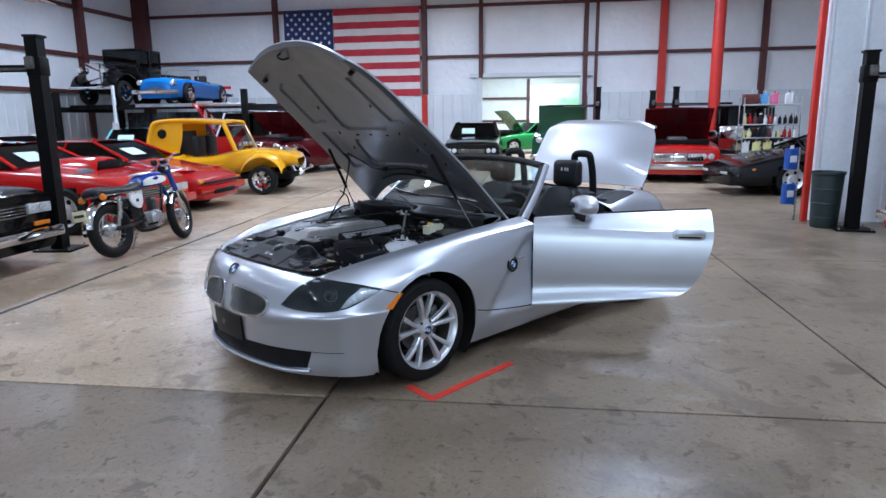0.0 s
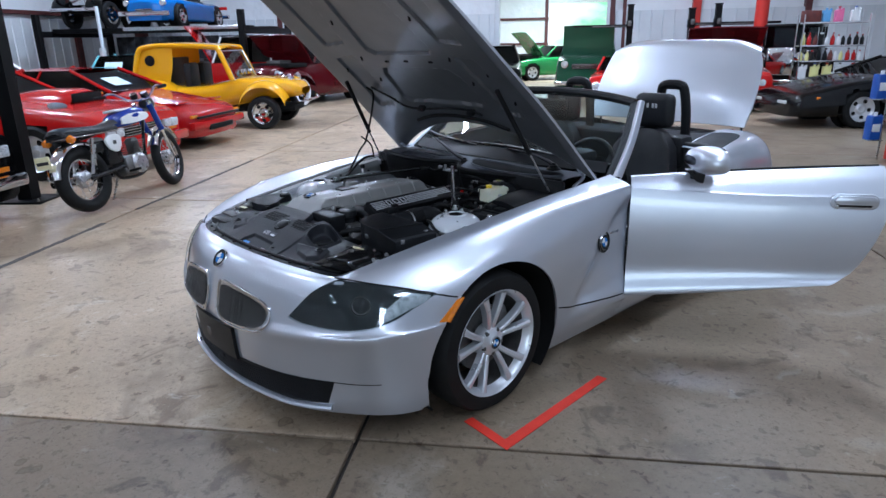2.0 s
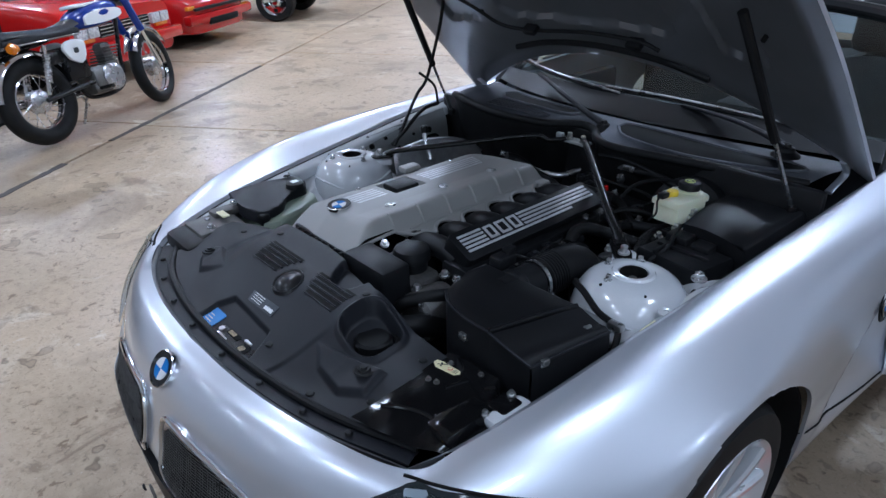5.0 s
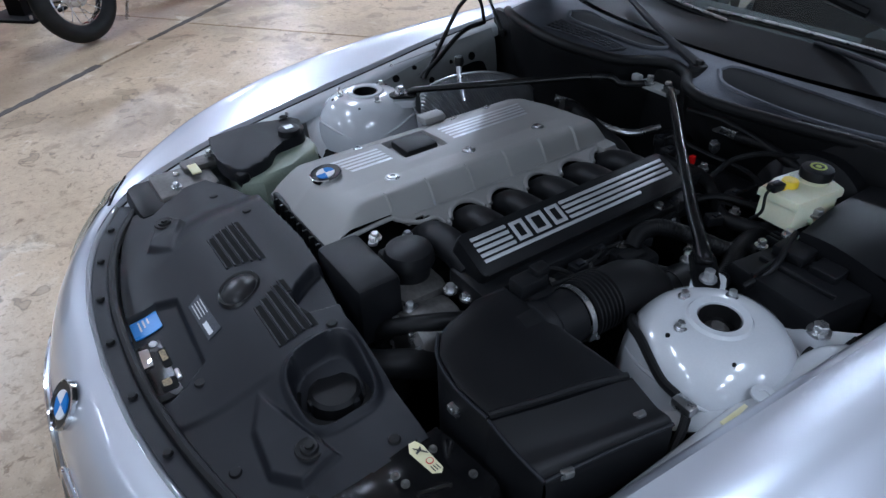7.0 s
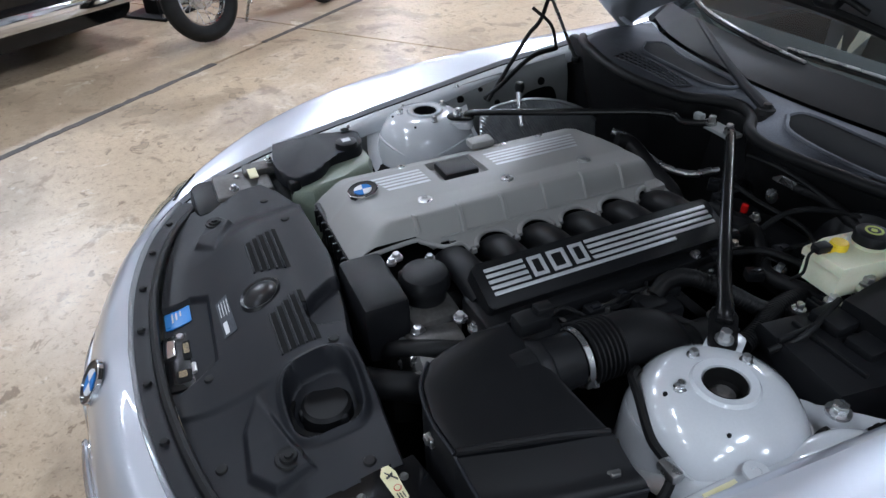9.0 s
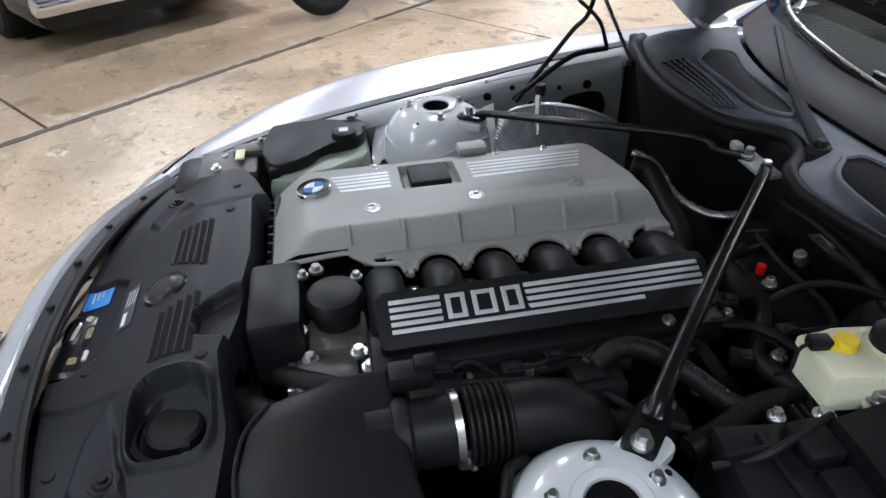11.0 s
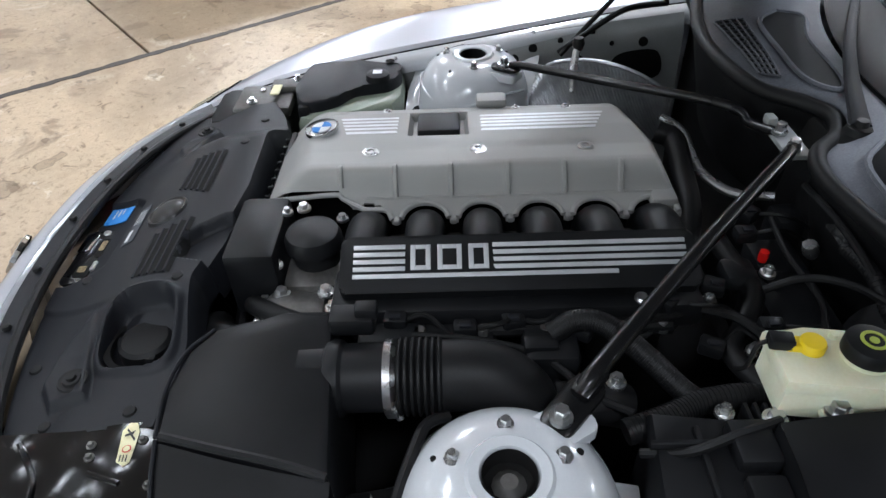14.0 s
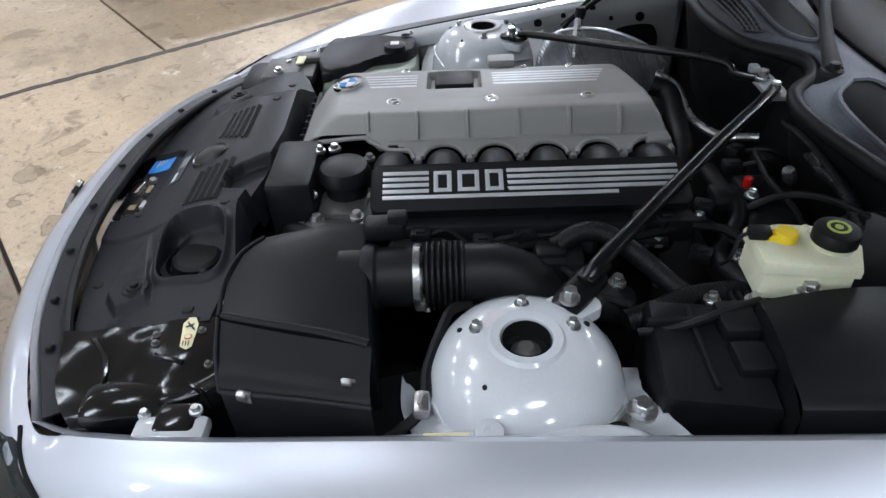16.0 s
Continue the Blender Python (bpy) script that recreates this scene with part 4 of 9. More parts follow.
REAR = [
    [(.60, 2.10, .90), (.60, 2.35, .935), (.60, 2.6, .955), (.60, 2.85, .94), (.58, 3.05, .90), (.45, 3.22, .86), (.22, 3.28, .86), (0, 3.30, .86)],
    [(.74, 2.10, .885), (.765, 2.35, .930), (.77, 2.6, .943), (.755, 2.85, .918), (.68, 3.08, .85), (.48, 3.27, .82), (.23, 3.33, .82), (0, 3.35, .82)],
    [(.85, 2.10, .83), (.880, 2.35, .862), (.888, 2.6, .866), (.862, 2.85, .83), (.75, 3.10, .76), (.50, 3.29, .74), (.24, 3.345, .73), (0, 3.36, .73)],
    [(.872, 2.14, .70), (.915, 2.35, .72), (.928, 2.6, .72), (.905, 2.85, .68), (.79, 3.10, .62), (.52, 3.30, .60), (.25, 3.36, .59), (0, 3.375, .59)],
    [(.872, 2.18, .50), (.91, 2.35, .52), (.915, 2.6, .52), (.89, 2.87, .48), (.80, 3.10, .45), (.53, 3.29, .43), (.25, 3.35, .42), (0, 3.365, .42)],
    [(.875, 2.18, .30), (.89, 2.35, .32), (.89, 2.6, .32), (.875, 2.87, .28), (.78, 3.08, .25), (.52, 3.24, .23), (.25, 3.30, .22), (0, 3.31, .22)],
    [(.85, 2.18, .13), (.86, 2.35, .15), (.86, 2.6, .15), (.84, 2.87, .17), (.74, 3.04, .18), (.50, 3.18, .18), (.25, 3.22, .18), (0, 3.23, .18)],
]
bm = sheet(skin(REAR, 61, 40))
yc = AX + WHEELBASE
bmesh.ops.delete(bm, geom=[f for f in bm.faces if f.calc_center_median().x > .6 and math.dist(f.calc_center_median().yz, (yc, AZ)) < .372], context="FACES")
for v in bm.verts:
    d = math.dist(v.co.yz, (yc, AZ))
    if v.is_boundary and v.co.x > .6 and abs(d - .372) < .03 and v.co.z > .14:
        v.co.y, v.co.z = yc + (v.co.y - yc) * .372 / d, AZ + (v.co.z - AZ) * .372 / d
tail = part("rear_body", mirrored(bm), SILVER, car, "silver rear fenders and tail", .9)
settle()
for s in (1, -1):
    line = [(w.x, w.y) for w in smooth_line([(.620, 2.135, 0), (.70, 2.130, 0), (.79, 2.140, 0), (.805, 2.26, 0), (.803, 2.42, 0), (.785, 2.535, 0), (.73, 2.525, 0), (.65, 2.49, 0), (.625, 2.45, 0), (.620, 2.135, 0)], 3)[:-1]]
    part("cockpit_surround", applied([(s * x, y) for x, y in (line if s > 0 else line[::-1])], (0, 0, 1.2), (1, 0, 0), (0, 1, 0), tail, .006, .012), CABIN, car, "black trim round the rear of the cockpit")
part("tonneau", boxes(((0, 2.42, .905), (1.22, .42, .05), .02), ((0, 2.18, .86), (1.20, .16, .20), .03)), CABIN, car, "black folded-roof cover behind the seats")
part("trunk_well", boxes(((0, 2.95, .62), (1.10, .55, .04), .01), ((0, 2.68, .76), (1.10, .03, .28), .01), ((.55, 2.95, .74), (.03, .55, .26)), ((-.55, 2.95, .74), (.03, .55, .26))), CABIN, car)
for s in (1, -1):
    tl = part("tail_light", boxes(((s * .66, 3.11, .68), (.14, .12, .12), .04)), RED_BRIGHT, car, "red tail lamp")

# trunk lid, tipped up on its rear hinges
LID = [[(x, 2.66, .945 + .02 * (1 - (x / .6) ** 2)) for x in (-.60, -.4, -.2, 0, .2, .4, .60)],
       [(x, 2.85, .955 + .03 * (1 - (x / .6) ** 4)) for x in (-.62, -.4, -.2, 0, .2, .4, .62)],
       [(x, 3.08, .935 + .035 * (1 - (x / .6) ** 4)) for x in (-.60, -.4, -.2, 0, .2, .4, .60)],
       [(x, 3.26 - .09 * (x / .6) ** 6, .925 + .03 * (1 - (x / .6) ** 4)) for x in (-.56, -.4, -.2, 0, .2, .4, .56)],
       [(x, 3.30 - .09 * (x / .6) ** 6, .86) for x in (-.54, -.4, -.2, 0, .2, .4, .54)]]
lid = part("trunk_lid", thicken(sheet(skin(LID, 40, 30)), .018), SILVER, car, "silver trunk lid standing open", .9)
lid.matrix_basis = Matrix.Translation((0.02, 2.92, .985)) @ Matrix.Scale(1.07, 4) @ Matrix.Rotation(radians(66), 4, "X") @ Matrix.Translation((0, -2.70, -.93))
for s in (1, -1):
    part("trunk_strut", tube([(s * .60, 2.98, .80), (s * .61, 3.00, 1.10)], .009, 8, 0), RUBBER, car)

# windscreen
top = [(x, 1.56 - .12 * (x / .64) ** 2, 1.262 - .035 * (x / .64) ** 2) for x in (-.64, -.45, -.22, 0, .22, .45, .64)]
base = [(x * 1.165, .742 + .26 * (x / .64) ** 2, .952 - .045 * (x / .64) ** 2) for x in (-.64, -.45, -.22, 0, .22, .45, .64)]
mid = [tuple((Vector(a) + Vector(b)) / 2 + Vector((0, -.035, .02))) for a, b in zip(top, base)]
ws = part("windscreen", thicken(sheet(skin([base, mid, top], 30, 14)), .005), GLASS, car, "clear raked windscreen")
ws.visible_shadow = False
frit = skin([base, mid, top], 60, 40)
part("windscreen_band", thicken(sheet([[p + Vector((0, -.004, .003)) for p in r] for r in frit[:6]]), .002), BLACK_PLASTIC, ws, "black painted band along the lower glass")
part("windscreen_header", tube(top, .026, 10, 4), BLACK_PLASTIC, car, "black windscreen header")
for s in (1, -1):
    a, b, c = (Vector(v) for v in ((s * .80, 1.00, .885), (s * .745, 1.22, 1.055), (s * .655, 1.445, 1.232)))
    rows = []
    for p, w in ((a, .055), (b, .042), (c, .034)):
        rows.append([p + Vector((-s * .010, -.010, .0)), p + Vector((-s * .002, -.014, .010)), p + Vector((s * .013, .0, .014)), p + Vector((s * .018, w * .8, .0)), p + Vector((-s * .004, w * .8 + .010, -.01))])
    part("windscreen_pillar", sheet(skin(rows, 20, 10)), SILVER, car, "silver windscreen pillar")
    part("pillar_trim", tube([p + Vector((-s * .03, .006, -.008)) for p in (a, b, c)], .028, 8), CABIN, car)
mirror_in = part("rear_view_mirror", boxes(((0, 1.50, 1.185), (.24, .035, .065), .015), ((0, 1.53, 1.225), (.03, .05, .05), .008)), BLACK_PLASTIC, car)

# cabin
part("dashboard", sheet(skin([[(x, .82 + .34 * x * x, .925) for x in (-.70, -.35, 0, .35, .70)], [(x, 1.12, .935) for x in (-.70, -.35, 0, .35, .70)], [(x, 1.24, .90) for x in (-.70, -.35, 0, .35, .70)], [(x, 1.30, .80) for x in (-.70, -.35, 0, .35, .70)], [(x, 1.26, .60) for x in (-.70, -.35, 0, .35, .70)]], 20, 16)), CABIN, car, "black dashboard")
part("instrument_hood", boxes(((.36, 1.16, .945), (.34, .20, .07), .03)), CABIN, car)
part("console", boxes(((0, 1.75, .50), (.22, .95, .25), .04)), CABIN, car)
part("rear_bulkhead", boxes(((0, 2.16, .55), (1.5, .06, .75), .02)), CABIN, car)
for s in (1, -1):
    part("inner_side", boxes(((s * .79, 1.60, .36), (.05, 1.2, .28), .02)), CABIN, car)
wheel_rim = part("steering_wheel", turned([(.178 + .016 * math.cos(a), .016 * math.sin(a)) for a in np.linspace(0, 2 * math.pi, 9)[:-1]], 36, pose(.36, 1.40, .83, 68), close=True), SEAT, car, "black leather steering wheel")
part("steering_spokes", boxes(((.36, 1.395, .83), (.33, .02, .05), .008, ), ((.36, 1.39, .80), (.12, .04, .12), .02)), SEAT, wheel_rim)
part("steering_column", tube([(.36, 1.24, .78), (.36, 1.39, .825)], .035, 10, 0), CABIN, wheel_rim)


def build_seat():
    seat = part("seat", boxes(((0, 0, .36), (.46, .50, .16), .05), ((-.22, 0, .40), (.09, .50, .15), .04), ((.22, 0, .40), (.09, .50, .15), .04)), SEAT, None, "black leather sports seat")
    rows = []
    for z, y, w, d in ((.40, .20, .22, .06), (.55, .25, .245, .07), (.72, .31, .25, .07), (.86, .355, .21, .06), (.955, .385, .13, .045), (.975, .39, .06, .03)):
        ring = []
        for k in range(20):
            a = 2 * math.pi * k / 20
            c, s_ = math.cos(a), math.sin(a)
            ring.append(Vector((w * math.copysign(abs(c) ** .6, c), y + d * math.copysign(abs(s_) ** .6, s_) - (.035 * abs(c) if s_ < 0 else 0), z)))
        rows.append(ring + ring[:1])
    bm = sheet(rows)
    bmesh.ops.remove_doubles(bm, verts=bm.verts, dist=1e-4)
    part("backrest", bm, SEAT, seat)
    rest = part("headrest", boxes(((0, .435, 1.085), (.275, .10, .225), .045, None, 3)), SEAT, seat)
    for x in (-.025, .012, .035):
        part("headrest_mark", boxes(((x, .383, 1.12), (.016, .003, .028), .001)), STRIPE, rest)
    return seat


seat = build_seat()
seat.matrix_basis = pose(.37, 1.70, .03)
copy_thing(seat, pose(-.37, 1.70, .03)).parent = car
seat.parent = car
for s in (1, -1):
    hoop = part("roll_hoop", tube([(s * .385 - .105, 2.36, .80), (s * .385 - .098, 2.35, 1.08), (s * .385 - .082, 2.33, 1.235), (s * .385 - .055, 2.325, 1.268), (s * .385, 2.325, 1.273), (s * .385 + .055, 2.325, 1.268), (s * .385 + .082, 2.33, 1.235), (s * .385 + .098, 2.35, 1.08), (s * .385 + .105, 2.36, .80)], .032, 10, 4), BLACK_PLASTIC, car, "black roll-over hoop")

# driver's door, swung open on its front hinge
def door_skin(s):
    """A hollow-free slab: outer skin, inner skin and the edge between them."""
    rows = []
    # each level: inset and height at the hinge, inset and height at the lock, length, and how far the middle rises
    for x0, z0, x1, z1, length, rise in ((.050, .900, .100, .972, 1.172, .006), (.046, .897, .094, .966, 1.174, .006), (.022, .878, .050, .912, 1.182, .002), (.008, .858, .012, .842, 1.187, -.010), (.003, .848, .004, .830, 1.187, -.010),
                                         (-.010, .77, -.010, .76, 1.183, 0), (-.015, .67, -.015, .66, 1.160, 0), (-.010, .55, -.010, .55, 1.120, 0), (.000, .43, .000, .465, 1.078, .005), (-.006, .37, -.004, .425, 1.035, .008),
                                         (-.022, .315, -.016, .402, 1.000, .004), (-.026, .290, -.020, .392, .978, -.004), (-.022, .276, -.014, .388, .962, -.006)):
        rows.append([(s * (.905 - x0 - (x1 - x0) * t), .997 + length * t, z0 + (z1 - z0) * t + rise * math.sin(math.pi * t)) for t in (0, .2, .4, .6, .8, .93, 1)])
    out = skin(rows, 50, 90)
    ins = [[Vector((s * (abs(p.x) - .045), p.y, p.z)) for p in r] for r in out]
    bm = sheet(out)
    sheet(ins, bm)

    def ring(g):
        return g[0] + [r[-1] for r in g[1:]] + g[-1][-2::-1] + [r[0] for r in g[-2::-1]]
    a, b = ring(out), ring(ins)
    soft = [p.lerp(q, .12) + Vector((0, 0, 0)) for p, q in zip(a, b)]
    sheet([a, soft, b], bm)
    bmesh.ops.remove_doubles(bm, verts=bm.verts, dist=1e-4)
    return bm


for s in (1, -1):
    door = part("door", door_skin(s), SILVER, car, "silver driver's door swung open" if s > 0 else "silver closed passenger door", .8)
    hub = facing((s * .9155, 2.028, .815), (s, 0, -.02))
    part("handle_recess", prism(rounded(.215, .074, .036), -.02, -.001, .003, hub), SILVER, door)
    part("door_handle", prism(rounded(.185, .040, .019), .004, .017, .007, hub @ pose(0, .010, 0)), SILVER, door, "silver door handle")
    # dark strip stands in for the shade under the handle
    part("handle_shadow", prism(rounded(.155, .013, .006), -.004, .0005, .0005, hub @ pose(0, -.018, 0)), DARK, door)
    part("door_lock", turned([(0, .008), (.009, .007), (.010, .003)], 14, hub @ pose(-.075 * s, -.024, -.004)), STEEL, door)
    part("door_trim", boxes(((s * .80, 1.50, .64), (.07, .84, .38), .03)), CABIN, door, "black inner door panel")
    part("door_top_seal", tube([(s * .822, 1.37, .930), (s * .806, 1.7, .953), (s * .790, 2.15, .972)], .006, 6), RUBBER, door)
    # exterior mirror
    rows = []
    for t, w, h in ((0, .04, .02), (.15, .095, .044), (.5, .114, .056), (.85, .108, .054), (1, .09, .044)):
        y = 1.255 + .150 * t
        rows.append([Vector((s * (.965 + w * 1.15 * math.copysign(abs(math.cos(a)) ** .75, math.cos(a))), y + .02 * math.cos(a), 1.012 + 1.12 * h * math.copysign(abs(math.sin(a)) ** .75, math.sin(a)))) for a in np.linspace(0, 2 * math.pi, 25)])
    bm = sheet(skin(rows, 25, 14))
    bmesh.ops.remove_doubles(bm, verts=bm.verts, dist=1e-4)
    mir = part("door_mirror", bm, SILVER, door, "silver door mirror")
    part("mirror_glass", prism(rounded(.17, .105, .04), 0, .004, .001, facing((s * .965, 1.408, 1.012), (0, 1, 0))), CHROME, mir)
    part("mirror_foot", tube([(s * .85, 1.30, .90), (s * .875, 1.31, .945), (s * .935, 1.315, .975)], .024, 8, flat=.7), BLACK_PLASTIC, mir)
    part("mirror_base", prism([(1.255, .945), (1.31, .888), (1.345, .872), (1.352, .945)], -.03, .022, .006, Matrix(((0, 0, 1, s * .858), (1, 0, 0, 0), (0, 1, 0, 0), (0, 0, 0, 1)))), BLACK_PLASTIC, door)
    if s > 0:
        door.matrix_basis = Matrix.Translation((.905, .997, 0)) @ Matrix.Rotation(radians(-55), 4, "Z") @ Matrix.Translation((-.905, -.997, 0))

# hood, raised: outer skin, inner panel with pressed ribs
HOOD_TILT, HOOD_PIVOT = 48.0, (.93, 1.00)


def hood_grid(n, m, drop):
    """The hood shut: rows from the nose to the windscreen."""
    side = resample([(x - .004, y, z) for x, y, z in edge[3:]], m)
    nose = resample([(x, y + .004, z) for x, y, z in edge[:4]], n)
    grid = []
    for j in range(m):
        q = side[j]
        t = j / (m - 1)
        row = []
        for i in range(-n + 1, n):
            k = abs(i) / (n - 1)
            x = q.x * k
            front = resample_at(nose, k)
            y = q.y + (front.y - nose[-1].y) * (1 - t) ** 2 - .30 * t ** 3 * (1 - k ** 2)
            z = q.z + (.040 + .020 * t) * (1 - k ** 2.2) * (.55 + .45 * min(1, t * 3)) + (front.z - nose[-1].z) * (1 - t) ** 3 - drop
            row.append(Vector((math.copysign(x, i), y, z)))
        grid.append(row)
    return grid


def resample_at(line, k):
    f = k * (len(line) - 1)
    j = min(int(f), len(line) - 2)
    return line[j].lerp(line[j + 1], f - j)


hinge = Matrix.Translation((0, *HOOD_PIVOT)) @ Matrix.Rotation(radians(-HOOD_TILT), 4, "X") @ Matrix.Translation((0, -HOOD_PIVOT[0], -HOOD_PIVOT[1]))
hood = part("hood", thicken(sheet(hood_grid(21, 41, 0)), .012), SILVER, car, "silver hood propped wide open", .9)
hood.matrix_basis = hinge


def recess(x, y):
    """Depth of the pressed pockets of the inner panel, at a place of the shut hood."""
    def pocket(poly, soft=.007):
        inside, near = False, 1e9
        for (x0, y0), (x1, y1) in zip(poly, poly[1:] + poly[:1]):
            if (y0 > y) != (y1 > y) and abs(x) < (x1 - x0) * (y - y0) / (y1 - y0) + x0:
                inside = not inside
            ex, ey = x1 - x0, y1 - y0
            t = max(0, min(1, ((abs(x) - x0) * ex + (y - y0) * ey) / (ex * ex + ey * ey)))
            near = min(near, math.hypot(abs(x) - x0 - t * ex, y - y0 - t * ey))
        return min(1, near / soft) if inside else 0
    return max(pocket([(-.3, -.46), (.16, -.46), (.19, -.40), (.25, .06), (.21, .10), (-.3, .10)]), pocket([(-.3, .21), (.25, .21), (.29, .26), (.32, .46), (.28, .50), (-.3, .50)]), pocket([(.30, -.40), (.42, -.42), (.50, -.36), (.52, .0), (.36, .0)]), pocket([(.38, .10), (.53, .10), (.57, .52), (.44, .52)]))


inner = hood_grid(91, 171, 0)
for j, row in enumerate(inner):
    for i, p in enumerate(row):
        k = abs(i - 90) / 90
        t = j / 170
        edge_in = min(1, (1 - k) / .05, t / .03, (1 - t) / .03)
        q = p.copy()
        q.z = p.z - .014 - .022 * edge_in + .013 * recess(p.x, p.y) * edge_in
        row[i] = q
panel = part("hood_inner_panel", sheet(inner), SILVER_SHADED, hood, "grey pressed inner panel of the hood", .7)
settle()


def under(x, y, d=.0):
    hit, place, normal, _ = panel.ray_cast((x, y, 0.2), (0, 0, 1))
    return (place if hit else Vector((x, y, .8))) - Vector((0, 0, d))


# slots drawn as dark plates that carry their own shade
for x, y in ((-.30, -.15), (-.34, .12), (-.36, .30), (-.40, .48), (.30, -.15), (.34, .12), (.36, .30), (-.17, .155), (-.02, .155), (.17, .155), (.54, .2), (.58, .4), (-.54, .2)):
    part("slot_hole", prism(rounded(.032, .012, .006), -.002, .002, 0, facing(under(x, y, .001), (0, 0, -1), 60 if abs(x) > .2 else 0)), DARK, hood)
part("hood_latch", tube([under(-.10, -.66, .0), under(-.10, -.655, .032), under(-.075, -.63, .034), under(-.07, -.61, .0)], .006, 8), RUBBER, hood)
for x, y in ((.50, -.48), (-.50, -.48)):
    part("rubber_buffer", turned([(0, .03), (.013, .028), (.016, 0)], 14, facing(under(x, y), (0, 0, -1))), RUBBER, hood)
part("washer_hose", tube([under(-.50, .36, .012), under(-.40, .44, .014), under(-.34, .53, .013), under(-.22, .55, .013), under(0, .53, .013), under(.18, .53, .014), under(.24, .56, .013)], .006, 8), RUBBER, hood, "black washer hose")
for x in (-.22, .17):
    part("washer_jet", boxes((under(x, .54, .018), (.05, .022, .035), .006)), BLACK_PLASTIC, hood)
part("rear_seal_strip", tube([under(-.36, .665, .004), under(-.2, .622, .004), under(0, .605, .004), under(.2, .622, .004), under(.36, .665, .004)], .011, 8), RUBBER, hood)

# gas struts of the hood
for s in (1, -1):
    up = hinge @ Vector((s * .58, .26, .80))
    lowp = Vector((s * .665, .64, .85))
    strut = part("hood_strut", tube([lowp, lowp.lerp(up, .42)], .005, 8, 0), STEEL, car, "black gas strut holding up the hood")
    part("strut_cylinder", tube([lowp.lerp(up, .40), up], .0115, 10, 0), RUBBER, strut)
    part("strut_ball", turned([(0, .014), (.012, .008), (.014, 0), (.012, -.008), (0, -.014)], 12, Matrix.Translation(lowp)), RUBBER, strut)
    arm = hinge @ Vector((s * .70, .90, .885))
    part("hood_hinge", tube([(s * .69, .80, .86), (s * .70, .87, .90), arm], .011, 8, flat=.6), SILVER, car)
a = hinge @ Vector((-.48, .33, .83))
part("washer_tube", tube([a, a + Vector((-.05, .08, -.06)), (-.64, .50, 1.02), (-.66, .46, .95), (-.62, .36, .86), (-.60, .30, .80)], .006, 8), RUBBER, car, "thin black hose from the hood")
part("washer_tube", tube([(-.655, .47, 1.03), (-.63, .52, .98), (-.655, .56, .90)], .005, 8), RUBBER, car)

# ---- engine bay ----
UX, UY, UP = (1, 0, 0), (0, 1, 0), (0, 0, 1)


def bolt(p, r, parent, n=UP, mat=STEEL, name="bolt", h=None):
    """A hex-headed bolt on a washer."""
    h = h or r * 1.1
    m = facing(p, n)
    bm = turned([(0, .002), (r * 1.5, .002), (r * 1.5, -.003)], 16, m)
    turned([(0, h + .002), (r * .85, h + .002), (r, h), (r, .001)], 6, m, bm)
    return part(name, bm, mat, parent, smooth=.4)


